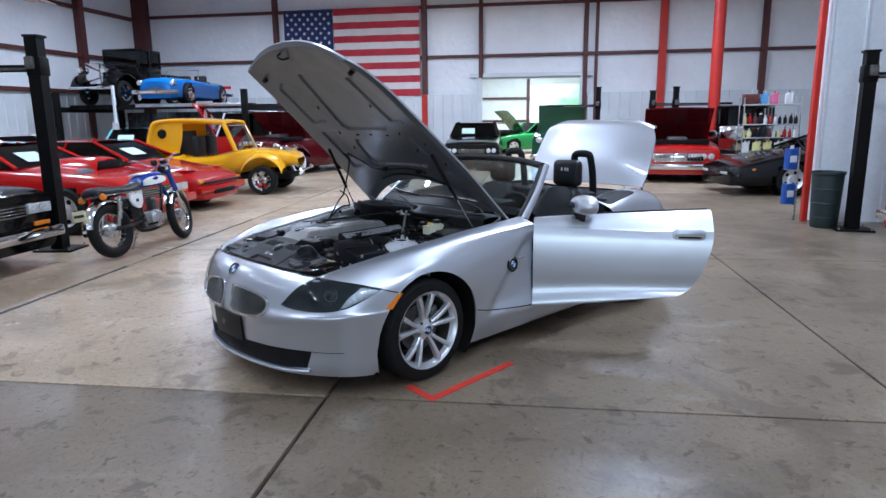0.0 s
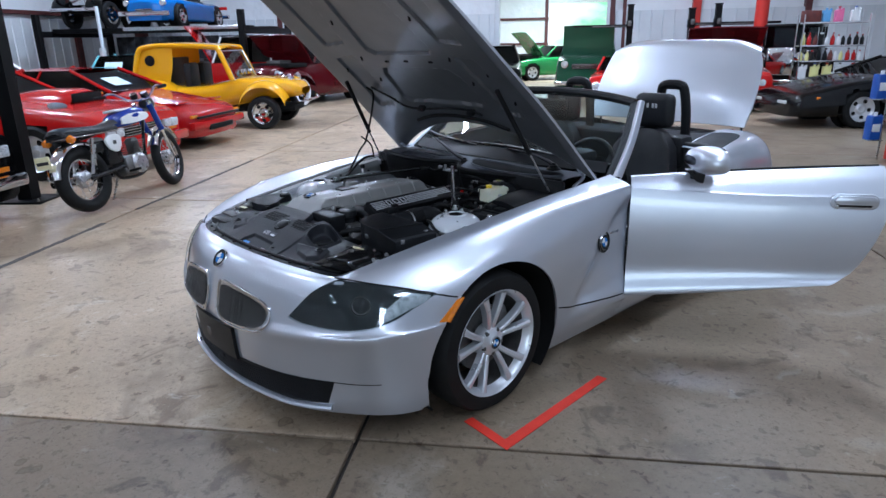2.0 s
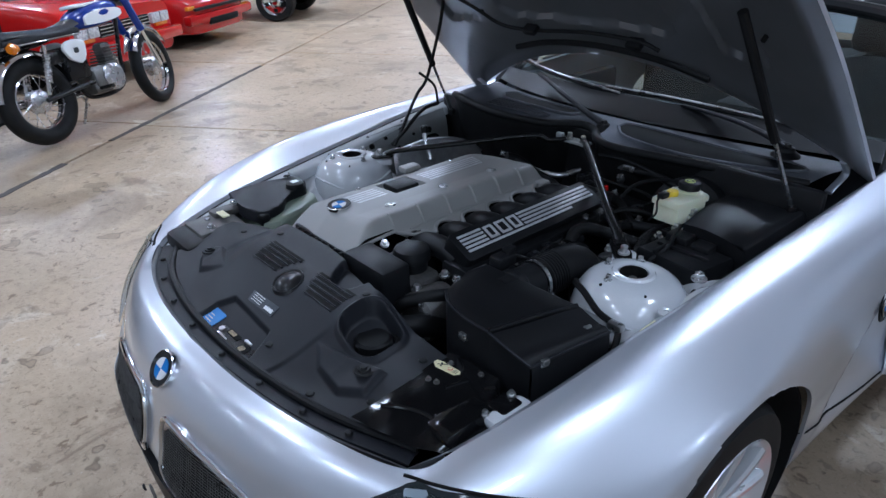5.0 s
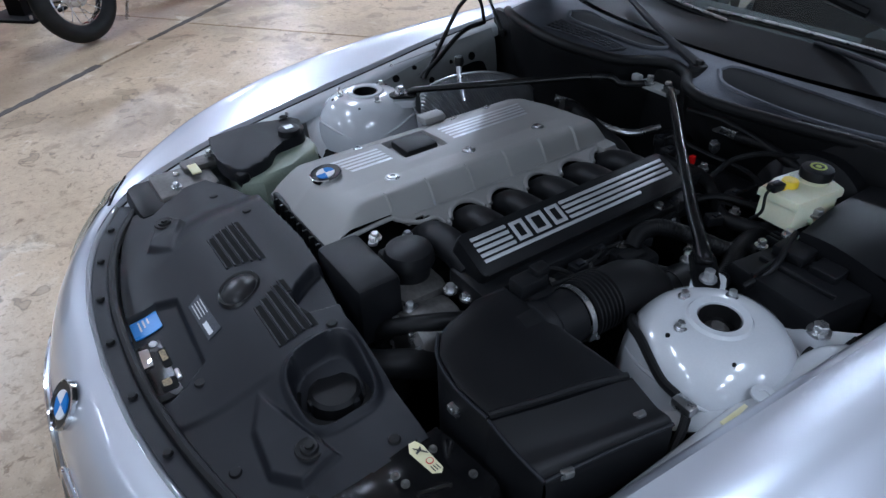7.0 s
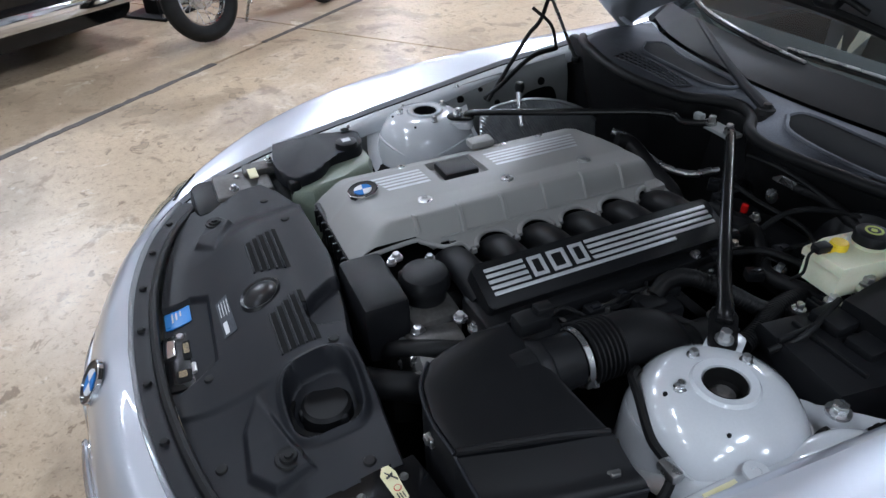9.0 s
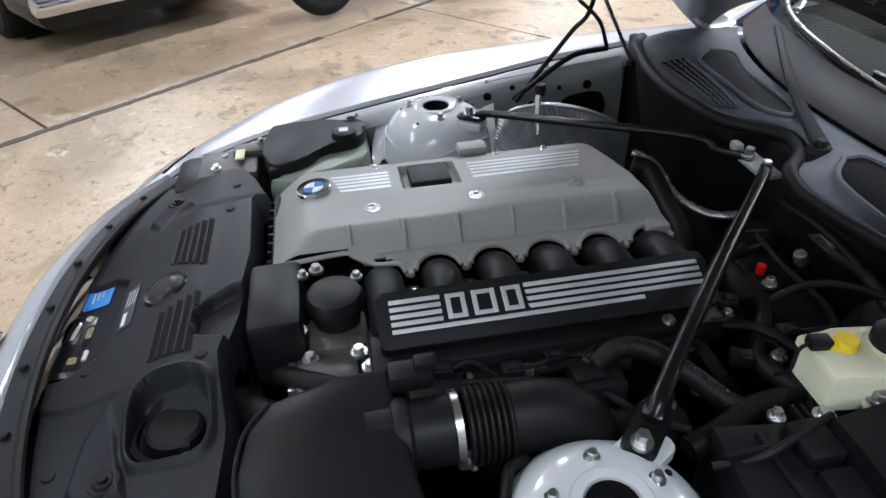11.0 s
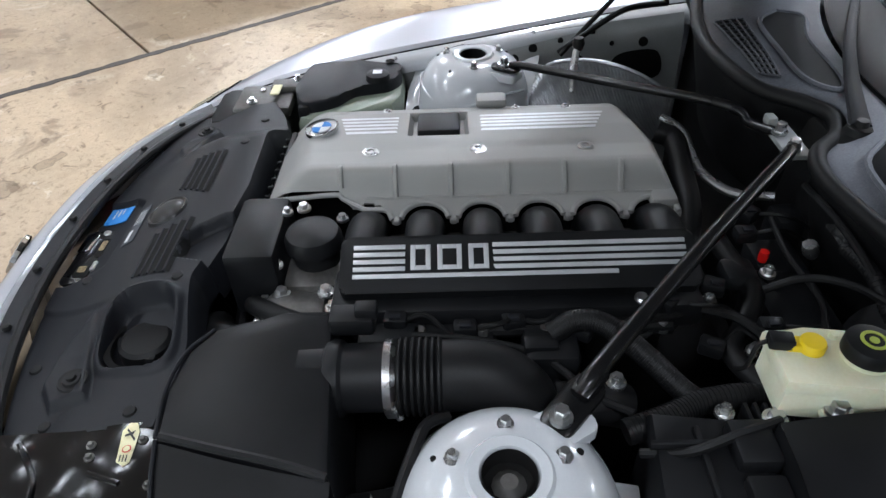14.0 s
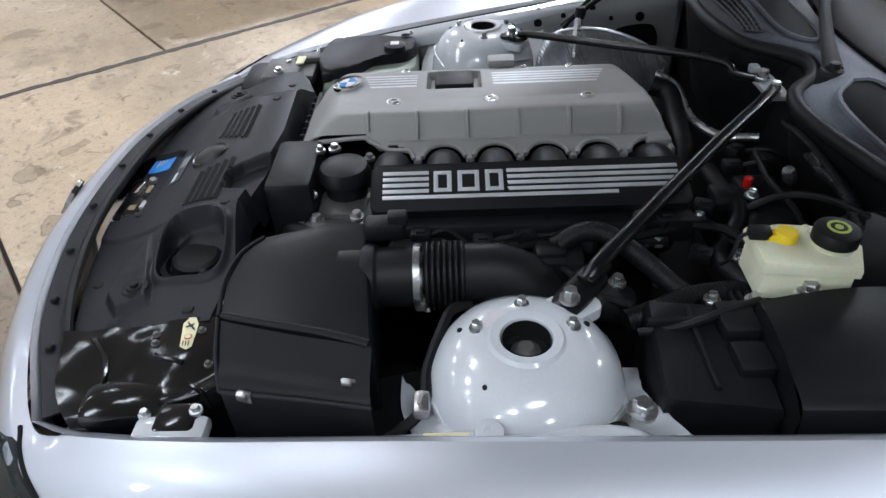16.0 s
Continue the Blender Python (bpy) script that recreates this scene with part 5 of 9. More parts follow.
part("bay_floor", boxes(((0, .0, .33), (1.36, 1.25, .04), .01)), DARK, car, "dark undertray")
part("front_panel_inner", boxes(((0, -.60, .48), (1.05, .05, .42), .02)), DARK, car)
part("firewall", boxes(((0, .665, .63), (1.46, .03, .56), .01)), RUBBER, car, "black firewall mat")
for s in (1, -1):
    k, e = (.24, .17) if s > 0 else (.62, .25)
    g = skin([[(s * .655, -.52, .690), (s * .668, -.30, .745), (s * .678, -.05, .785), (s * .69, e, .825 - .03 * (s > 0)), (s * .70, k, .86 - .06 * (s > 0))],
              [(s * .63, -.50, .64), (s * .635, -.30, .70), (s * .645, -.05, .74), (s * .655, e, .77), (s * .675, k, .80 - .04 * (s > 0))],
              [(s * .62, -.48, .50), (s * .62, -.30, .52), (s * .63, -.05, .55), (s * .64, e, .60), (s * .66, k, .62)],
              [(s * .60, -.46, .36), (s * .60, -.30, .36), (s * .60, -.05, .36), (s * .60, e, .36), (s * .62, k, .36)]], 40, 24)
    # far panel in the shaded copy, near panel in the plain tower paint
    pan = part("inner_fender", thicken(sheet(g), .004), INNER_SHADED if s < 0 else TOWER, car, "silver inner fender panel with punched holes")
    settle()
    # punched holes as dark discs, their depth only a shade of colour
    for y, z, r in ((.24, .795, .011), (.31, .81, .007), (.39, .825, .008), (.44, .80, .006), (.36, .765, .009), (.52, .80, .012), (.19, .77, .014)):
        hit, place, normal, _ = pan.ray_cast((0, y, z), (s, 0, 0))
        if hit:
            part("punched_hole", turned([(0, .0035), (r, .003), (r * 1.05, -.002)], 16, facing(place, (-s, 0, .1))), DARK, pan)
    hit, place, normal, _ = pan.ray_cast((0, .50, .745), (s, 0, 0))
    part("cable_opening", prism([(w.x, w.y) for w in smooth_line([(-.07, -.03, 0), (-.05, .02, 0), (.0, .035, 0), (.06, .03, 0), (.07, -.03, 0), (0, -.045, 0), (-.07, -.03, 0)], 4)[:-1]], 0, .0035, .001, facing(place, (-s, 0, .1))), DARK, pan)
    # bolted flange along the top of the fender
    low = .025 * (s > 0)
    flange = [[(s * (x - .018), y, z - .010 - low) for x, y, z in edge[3:]], [(s * (x - .05), y, z - .022 - low) for x, y, z in edge[3:]], [(s * (x - .056), y, z - .05 - low) for x, y, z in edge[3:]]]
    if s > 0:
        flange = [[(x, y, z - .03) for x, y, z in r[:3]] for r in flange]
    fl = part("fender_flange", thicken(sheet(skin(flange, 60, 6)), .003), TOWER, car, "silver bolted fender flange")
    for k in range(9 if s < 0 else 0):
        p = resample(edge[3:], 40)[3 + k * 4]
        bolt((s * (p.x - .034), p.y, p.z - .015 - .025 * (s > 0)), .004, fl, (0, -.1, 1))
    if s < 0:
        part("flange_seal", tube([(s * (x - .014), y, z - .010) for x, y, z in edge[3:]], .0025, 6, 6), RUBBER, car)
part("paint_label", boxes(((.672, -.015, .786), (.014, .055, .003), .001)), CREAM_LABEL, car, "small ochre paint label")
part("paint_label", boxes(((-.535, -.40, .765), (.05, .022, .004), .001)), CREAM_LABEL, car, "small cream label on the headlight bracket")
for p in ((-.56, -.44, .745), (-.50, -.455, .752), (-.57, -.35, .775)):
    bolt(p, .008, car)
part("lamp_bracket", boxes(((-.535, -.43, .735), (.13, .14, .03), .01), ((-.60, -.47, .70), (.06, .16, .03), .012), ((-.575, -.36, .755), (.05, .12, .02), .006)), GRIME, car, "small metal headlight bracket")
part("lamp_rear_housing", boxes(((-.53, -.50, .70), (.18, .12, .08), .03), ((-.60, -.54, .68), (.10, .07, .06), .02)), BLACK_PLASTIC, car)

# seal and lip behind the nose
cut = [(-x, y, z) for x, y, z in edge[3:0:-1]] + [tuple(p) for p in edge[:4]]
lip = [[(x * .985, y + .010, z - .004) for x, y, z in cut], [(x * .965, y + .032, z - .006) for x, y, z in cut], [(x * .95, y + .050, z - .014) for x, y, z in cut]]
lipob = part("front_lip", thicken(sheet(skin(lip, 60, 8)), .004), GREY_PLASTIC, car, "dark plastic strip behind the nose")
part("front_seal", tube([(x * .952, y + .046, z - .004) for x, y, z in cut], .0085, 8, 8), RUBBER, car, "black rubber hood seal")
for x in (-.46, -.33, -.19, -.05, .10, .24, .36, .46):
    p = min(resample(cut, 200), key=lambda q: abs(q.x - x))
    part("clip", turned([(0, .006), (.006, .005), (.008, 0)], 12, Matrix.Translation((p.x * .975, p.y + .024, p.z - .002))), RUBBER, lipob)


# radiator cover
def ease(t):
    t = max(0.0, min(1.0, t))
    return t * t * (3 - 2 * t)


def cover_back(x):
    pts = [(-.50, -.40), (-.42, -.36), (-.33, -.33), (-.22, -.345), (-.04, -.338), (.10, -.352), (.20, -.372), (.30, -.362), (.45, -.370)]
    for (x0, y0), (x1, y1) in zip(pts, pts[1:]):
        if x <= x1:
            return y0 + (y1 - y0) * max(0, (x - x0) / (x1 - x0))
    return pts[-1][1]


def cover_front(x):
    return -.668 + .34 * abs(x) ** 2.1 * 1.25


def side_of(a, b, x, y):
    """Distance of a place from the line a to b, positive on its left."""
    ex, ey = b[0] - a[0], b[1] - a[1]
    return (ex * (y - a[1]) - ey * (x - a[0])) / math.hypot(ex, ey)


def within(poly, x, y):
    """How far a place lies inside a convex outline that runs counter-clockwise."""
    return min(side_of(a, b, x, y) for a, b in zip(poly, poly[1:] + poly[:1]))


NOSE_NEAR = [(.204, -.534), (.262, -.572), (.345, -.580), (.392, -.545), (.385, -.478)]
NOSE_FAR = [(-.222, -.537), (-.345, -.480), (-.385, -.500), (-.375, -.545), (-.305, -.580)]
POCKET = [(-.128, -.70), (.118, -.70), (.118, -.650), (.088, -.578), (-.098, -.570), (-.131, -.606)]
SCOOP = [(.068, -.40), (.098, -.428), (.150, -.415), (.178, -.345), (.168, -.30), (.045, -.30), (.048, -.36)]


def cover_z(x, y):
    t = (y - cover_front(x)) / (-.415 - cover_front(x))
    f = 1 - .60 * ease((x - .205) / .13) - .62 * ease((-x - .215) / .15)
    z = .720 + .090 * ease(t) * f + .010 * ease((y + .42) / .08) * f
    # rounded square bowl of the filler cap
    d = (abs((x - .277) / .060) ** 3.2 + abs((y + .440) / .058) ** 3.2) ** (1 / 3.2)
    z += .010 * ease((1.22 - d) / .2) - .046 * ease((1.0 - d) / .16)
    # scoop at the rear edge
    z -= .024 * ease(within(SCOOP, x, y) / .010)
    # latch pocket at the front
    z -= .012 * ease(within(POCKET, x, y) / .007)
    # two wedge-shaped noses that carry the mounts
    for poly, way in ((NOSE_NEAR, (x - .204) / .10), (NOSE_FAR, (-x - .222) / .10)):
        z += .016 * ease(within(poly, x, y) / .012) * max(0, min(1, way))
    # fold across the near part
    z -= .005 * ease((x - .205 - .25 * (y + .53)) / .008) * ease((-.50 - y) / .03)
    return z


COVER_X = (-.485, .437)
grid = []
for j in range(161):
    row = []
    for i in range(261):
        x = COVER_X[0] + (COVER_X[1] - COVER_X[0]) * i / 260
        y0, y1 = cover_front(x), cover_back(x)
        y = y0 + (y1 - y0) * j / 160
        row.append(Vector((x, y, cover_z(x, y))))
    grid.append(row)
grid.append([p + Vector((0, .006, -.02)) for p in grid[-1]])
grid.append([p + Vector((0, .004, -.05)) for p in grid[-1]])
rad = part("radiator_cover", sheet(grid), GREY_PLASTIC, car, "dark grey moulded plastic radiator cover", 1.0)
settle()


def on_cover(outline, mat, name, off=.0015, depth=0, label=""):
    return part(name, applied(outline, (0, 0, .85), UX, UY, rad, off, depth), mat, rad, label)


for (x0, x1), (x2, x3) in (((-.171, -.060), (-.179, -.032)), ((.073, .183), (.044, .186))):
    for k in range(5):
        y = -.477 + k * .0138
        a, b = x0 + (x2 - x0) * k / 4, x1 + (x3 - x1) * k / 4
        on_cover([(a, y), (b, y), (b + .003, y + .0092), (a + .003, y + .0092)], DARK, "vent_slot", .0012)
        rim = [(a, y - .0015), ((a + b) / 2, y - .0015), (b, y - .0015)]
        part("vent_slat", tube([(p, q, cover_z(p, q) + .0012) for p, q in rim], .0022, 6, 3), GREY_PLASTIC, rad)
part("round_boss", turned([(0, .010), (.014, .0095), (.026, .0065), (.033, .001), (.038, .0035), (.042, -.003)], 34, facing((.005, -.481, cover_z(.005, -.481)), (0, -.34, 1))), GLOSS_BLACK, rad, "round moulded boss")
blue = on_cover(rounded(.051, .050, .003, 2, -.096, -.636), BLUE_LABEL, "blue_sticker", .003, .002, "bright blue sticker")
for k in range(3):
    on_cover(rounded(.030 - k * .006, .0030, .001, 1, -.100 - k * .003, -.646 + k * .008), WHITE_LABEL, "sticker_line", .0048)
stk = on_cover([(-.050, -.562), (.056, -.560), (.054, -.535), (-.058, -.539)], COWL_PLASTIC, "type_sticker", .002, .0015, "faded grey and white sticker")
on_cover([(.016, -.557), (.050, -.556), (.050, -.548), (.016, -.549)], WHITE_LABEL, "sticker_field", .0032)
for k in range(4):
    on_cover(rounded(.044, .0014, .0006, 1, -.022, -.541 - k * .0052), WHITE_LABEL, "sticker_line", .0032)
for cx, cy in ((.353, -.514), (-.354, -.521)):
    part("rubber_mount", turned([(0, .010), (.006, .010), (.007, .006), (.012, .006), (.014, .002), (.020, .003), (.022, 0)], 22, Matrix.Translation((cx, cy, cover_z(cx, cy) + .001))), RUBBER, rad)
part("filler_ring", turned([(.050, .000), (.060, .002), (.060, -.012), (.050, -.012)], 30, Matrix.Translation((.277, -.440, cover_z(.277, -.440) + .006)), close=True), DARK, rad)
cap = part("filler_cap", turned([(0, .024), (.034, .023), (.040, .018), (.042, .0), (.042, -.02)], 30, facing((.276, -.437, cover_z(.277, -.440) - .006), (0, 0, 1))), RUBBER, rad, "round black coolant filler cap")
for k in range(3):
    a = .5 + k * 2.09
    part("cap_grip", boxes(((.276 + .036 * math.cos(a), -.437 + .036 * math.sin(a), cover_z(.277, -.440) + .002), (.018, .018, .022), .006)), BLACK_PLASTIC, cap)
# hood latch pocket: a bright pressed catch, two openings to the radiator mesh, two screws
z0 = cover_z(.0, -.63)
part("latch_plate", prism(rounded(.150, .062, .008, 4, .028, -.640), z0 - .003, z0 + .001, .001), GLOSS_BLACK, rad, "black steel hood latch")
for cx, cy, w, h in ((.005, -.628, .052, .018), (.072, -.640, .030, .026)):
    part("latch_slot", prism(rounded(w, h, .006, 4, cx, cy), z0 + .001, z0 + .0022), DARK, rad)
    part("radiator_mesh", prism(rounded(w * .55, h * .55, .003, 3, cx - .006, cy - .002), z0 + .0022, z0 + .003), MESH_GOLD, rad, "tan radiator mesh behind the slot")
part("latch_catch", prism([(-.034, -.672), (.018, -.672), (.014, -.650), (-.030, -.648)], z0 + .001, z0 + .0045, .001), CHROME, rad, "bright steel catch")
part("latch_tongue", prism(rounded(.026, .008, .003, 3, .060, -.622), z0 + .001, z0 + .007, .002), STEEL, rad)
for cx, cy in ((-.040, -.638), (.029, -.669)):
    part("latch_screw", turned([(0, .003), (.006, .003), (.0075, .001), (.0075, -.002)], 14, Matrix.Translation((cx, cy, cover_z(cx, cy) + .003))), STEEL, rad)
for x, y in ((-.40, -.40), (.20, -.395), (.41, -.41), (.30, -.61), (.41, -.54), (-.20, -.385), (.12, -.60)):
    part("push_clip", turned([(0, .004), (.008, .003), (.010, 0)], 14, Matrix.Translation((x, y, cover_z(x, y)))), RUBBER, rad)

# black steel panel by the near headlight, with a cream warning label
panel_k = part("headlight_panel", sheet(skin([[(.430, -.60, .735), (.435, -.50, .748), (.43, -.40, .757), (.425, -.35, .755)], [(.48, -.585, .735), (.485, -.49, .748), (.485, -.40, .757), (.47, -.34, .752)], [(.55, -.56, .728), (.56, -.48, .735), (.555, -.40, .745), (.52, -.33, .745)], [(.60, -.52, .71), (.60, -.46, .72), (.585, -.40, .73), (.55, -.33, .735)], [(.61, -.51, .62), (.61, -.46, .62), (.59, -.40, .62), (.55, -.33, .62)]], 30, 24)), WET_BLACK, car, "glossy black steel panel behind the headlight")
for v in panel_k.data.vertices:
    v.co.z += .0022 * math.sin(62 * v.co.x + 21 * v.co.y) * math.sin(47 * v.co.y - 18 * v.co.x) if v.co.z > .70 else 0
settle()
part("warning_label", applied([(0.4309, -0.3996), (0.4426, -0.4059), (0.4879, -0.3973), (0.4941, -0.3864), (0.4879, -0.3801), (0.4426, -0.3833), (0.4309, -0.3895)], (0, 0, .85), UX, UY, panel_k, .002, .001), CREAM_LABEL, panel_k, "cream warning label with dark pictures")
part("label_picture", applied(disc(.0058, 14, .4699, -.3899), (0, 0, .85), UX, UY, panel_k, .0035, 0), RED_INK, panel_k)
part("label_picture", applied(disc(.0043, 14, .4699, -.3899), (0, 0, .85), UX, UY, panel_k, .0042, 0), CREAM_LABEL, panel_k)
part("label_picture", applied([(0.4395, -0.3989), (0.4426, -0.3989), (0.4582, -0.3848), (0.4551, -0.3840)], (0, 0, .85), UX, UY, panel_k, .0035, 0), INK, panel_k)
part("label_picture", applied([(0.4426, -0.3879), (0.4489, -0.3895), (0.4520, -0.3989), (0.4489, -0.3996)], (0, 0, .85), UX, UY, panel_k, .0036, 0), INK, panel_k)
for k in range(3):
    part("label_line", applied([(.4785, -.395 + k * .004), (.4886, -.3934 + k * .004), (.4886, -.3918 + k * .004), (.4785, -.3934 + k * .004)], (0, 0, .85), UX, UY, panel_k, .0035, 0), INK, panel_k)
for line, r in (([(.45, -.545), (.50, -.505), (.555, -.490)], .0045), ([(.50, -.43), (.515, -.385)], .004), ([(.545, -.37), (.56, -.345)], .004)):
    rib = []
    for w in smooth_line([(x, y, 0) for x, y in line], 6):
        hit, place, normal, _ = panel_k.ray_cast((w.x, w.y, 1.0), (0, 0, -1))
        if hit:
            rib.append(place)
    if len(rib) > 2:
        part("pressed_rib", tube(rib, r, 8, 0), WET_BLACK, panel_k)
for x, y in ((.462, -.440), (.480, -.435), (.455, -.375), (.515, -.350)):
    hit, place, normal, _ = panel_k.ray_cast((x, y, 1.0), (0, 0, -1))
    if hit:
        bolt(place, .0042, panel_k, mat=GRIME)
part("headlight_bulge", boxes(((.565, -.45, .722), (.07, .13, .05), .02), ((.60, -.37, .735), (.05, .06, .02), .008)), WET_BLACK, panel_k)
part("lamp_bracket", boxes(((.614, -.375, .730), (.042, .10, .026), .011)), TOWER, car, "pale painted headlight bracket")
for p in ((.592, -.415, .740), (.592, -.345, .746)):
    bolt(p, .006, car)

# air filter box
air = part("air_filter_box", prism([(.308, -.135), (.560, -.108), (.505, -.318), (.44, -.325), (.38, -.315), (.343, -.288), (.325, -.255), (.315, -.20)][::-1], .60, .835, .012), BLACK_PLASTIC, car, "black plastic air filter box", .5)
for v in air.data.vertices:
    if v.co.z > .8:
        v.co.z += .010 - .075 * max(0, v.co.x - .36) ** 1.0 + (.0 if v.co.x > .34 else -.004)
ridge = part("airbox_ridge", tube([(.500, -.314, .8290), (.518, -.25, .8300), (.538, -.17, .8290), (.556, -.112, .8260)], .0055, 8, 4), BLACK_PLASTIC, air)
for line in ([(.505, -.319, .828), (.555, -.313, .810), (.599, -.301, .790)], [(.599, -.300, .790), (.616, -.20, .794), (.636, -.105, .798)], [(.345, -.289, .842), (.383, -.316, .841), (.44, -.326, .836), (.503, -.319, .830)]):
    part("moulded_edge", tube(line, .0030, 8, 4), GREY_PLASTIC, air)
part("airbox_flank", sheet(skin([[(.507, -.318, .826), (.535, -.22, .826), (.560, -.108, .824)], [(.555, -.312, .808), (.585, -.21, .808), (.606, -.108, .808)], [(.598, -.300, .788), (.615, -.20, .792), (.635, -.105, .796)], [(.600, -.300, .70), (.618, -.20, .70), (.637, -.105, .70)]], 16, 14)), BLACK_PLASTIC, air)
part("airbox_front", sheet(skin([[(.505, -.319, .826), (.555, -.313, .808), (.598, -.301, .788)], [(.505, -.321, .66), (.555, -.315, .66), (.598, -.302, .66)]], 8, 4)), BLACK_PLASTIC, air)
for p, a in (((.600, -.135, .800), 80), ((.604, -.268, .786), 75), ((.44, -.327, .79), 0)):
    part("spring_clip", boxes(((0, 0, 0), (.020, .007, .018), .002, Matrix.Translation(p) @ pose(0, 0, 0, 0, 0, a)), ((0, -.006, .006), (.014, .006, .012), .002, Matrix.Translation(p) @ pose(0, 0, 0, 0, 0, a))), STEEL, air)

# intake hose
SN = Vector((.393, 0, .796))
part("intake_socket", tube([(.393, -.17, .795), (.393, -.10, .796), (.393, -.062, .796)], .0455, 24, 3), BLACK_PLASTIC, car, "black intake hose from the air filter box")
part("intake_collar", turned([(.045, -.016), (.051, -.010), (.052, .0), (.049, .008), (.045, .010)], 32, pose(.393, -.128, .795, 90)), BLACK_PLASTIC, car)
clamp = part("hose_clamp", turned([(.0475, -.0048), (.0495, -.0048), (.0495, .0048), (.0475, .0048)], 36, pose(.393, -.056, .796, 90), close=True), STEEL, car, "bright steel hose clamp")
part("clamp_screw", boxes(((.432, -.052, .775), (.012, .016, .02), .003)), STEEL, clamp)
part("clamp_screw", tube([(.428, -.045, .790), (.437, -.042, .766)], .0055, 8, 0), STEEL, clamp)
bm = turned([w for k in range(7) for w in ((.046, -.045 + k * .0085), (.0515, -.0425 + k * .0085), (.0515, -.0395 + k * .0085))] + [(.046, .0155)], 32, pose(.393, 0, .796, -90))
part("bellows", bm, RUBBER, car, "ribbed rubber bellows")
part("intake_elbow", tube([(.393, .012, .796), (.393, .055, .796), (.397, .090, .786), (.402, .115, .764), (.406, .128, .730), (.408, .132, .67)], lambda t: .0475 - .003 * t, 24, 6), RUBBER, car, "thick black rubber intake elbow")
part("crank_vent_hose", tube([(.400, .150, .735), (.398, .185, .738), (.394, .225, .735), (.39, .26, .72)], .031, 18, 4), RUBBER, car, "short black rubber hose beside the intake elbow")
for y in (.168, .190):
    part("hose_band", turned([(.031, -.004), (.0335, -.004), (.0335, .004), (.031, .004)], 28, pose(.399, y, .737, 90), close=True), BLACK_PLASTIC, car)
part("throttle_body", boxes(((.325, .165, .735), (.07, .08, .10), .015), ((.330, .150, .772), (.03, .05, .04), .006)), BLACK_PLASTIC, car)
part("air_meter", boxes(((.335, -.105, .845), (.035, .06, .03), .006), ((.335, -.085, .862), (.022, .03, .02), .004)), BLACK_PLASTIC, car)
part("air_meter_cover", boxes(((.305, -.06, .762), (.05, .10, .05), .012), ((.295, .03, .752), (.045, .12, .05), .015)), BLACK_PLASTIC, car)

# engine cover
SEC = [(-.300, .760), (-.294, .805), (-.280, .832), (-.24, .846), (-.16, .853), (-.085, .853), (-.030, .861), (-.018, .860), (-.009, .853), (.009, .820), (.014, .815), (.030, .806), (.046, .797), (.052, .787)]


def sec_z(x):
    for (x0, z0), (x1, z1) in zip(SEC, SEC[1:]):
        if x <= x1:
            return z0 + (z1 - z0) * (x - x0) / (x1 - x0)
    return SEC[-1][1]


def cov_z(x, y):
    front = .797 + (y + .300 + .05 * max(0, x + .06) - .16 * max(0, -.17 - x)) * 0.95
    rear = .792 + (.424 - y + .22 * min(0, x + .10)) * 2.0
    z = sec_z(x)
    for lim in (front, rear):
        h = max(0.0, min(1.0, .5 + .5 * (lim - z) / .022))
        z = lim * (1 - h) + z * h - .022 * h * (1 - h)
    d = max(abs(x + .185) / .050, abs(y - .006) / .058)
    if d < 1:
        z -= .016 * ease((1 - d) / .12)
    return z


RUN_Y = [-.1155 + .0978 * i for i in range(6)]
xs = sorted(set(np.round(np.concatenate([np.linspace(-.300, .052, 90)]), 5)))
ys = np.linspace(-.302, .424, 190)
grid = [[Vector((x, y, cov_z(x, y))) for x in xs] for y in ys]


def keep(c):
    if c.y < -.125 and c.x > .006 + .030 * ease((c.y + .172) / .045):
        return False
    return not (c.x > .016 and any(math.hypot((c.x - .054) / .80, c.y - y) < .041 for y in RUN_Y))


ecov = part("engine_cover", thicken(sheet(grid, keep=keep), .006), ALU_COVER, car, "satin silver six-cylinder engine cover", .5)
settle()


def on_engine(outline, mat, name, off=.001, depth=0, label="", cuts=3):
    return part(name, applied(outline, (0, 0, .9), UX, UY, ecov, off, depth, cuts), mat, ecov, label)


for y in RUN_Y[1:]:
    arc = [(.054 - .033 * math.sin(a), y - .041 * math.cos(a), .7965 + .0125 * math.sin(a)) for a in np.linspace(.12, math.pi - .12, 11)]
    part("scalloped_rim", tube(arc, .0052, 8, 2), ALU_COVER, ecov)
arc = [(.052, RUN_Y[0] + .041, .797), (.036, RUN_Y[0] + .030, .806), (.034, RUN_Y[0] - .008, .808), (.014, RUN_Y[0] - .046, .818), (.008, RUN_Y[0] - .062, .822), (.007, -.29, .812)]
part("cover_flange", tube(arc, .0048, 8, 4), ALU_COVER, ecov)
for y in [(a + b) / 2 for a, b in zip(RUN_Y, RUN_Y[1:])]:
    part("rim_foot", boxes(((.050, y, .793), (.016, .012, .012), .004)), ALU_COVER, ecov)
for y in (-.164, -.069, .028, .126, .224, .321):
    low = .003 if y < -.1 else .013
    part("flank_rib", tube([(-.024, y, cov_z(-.024, y) - .003), (-.016, y, cov_z(-.016, y)), (-.008, y, cov_z(-.008, y) + .001), (low, y, cov_z(low, y) + .001)], .0052, 6, 3), ALU_COVER, ecov)
part("flank_step", tube([(.013, y, cov_z(.013, y) - .001) for y in np.linspace(-.12, .375, 12)], .003, 6, 0), ALU_COVER, ecov)
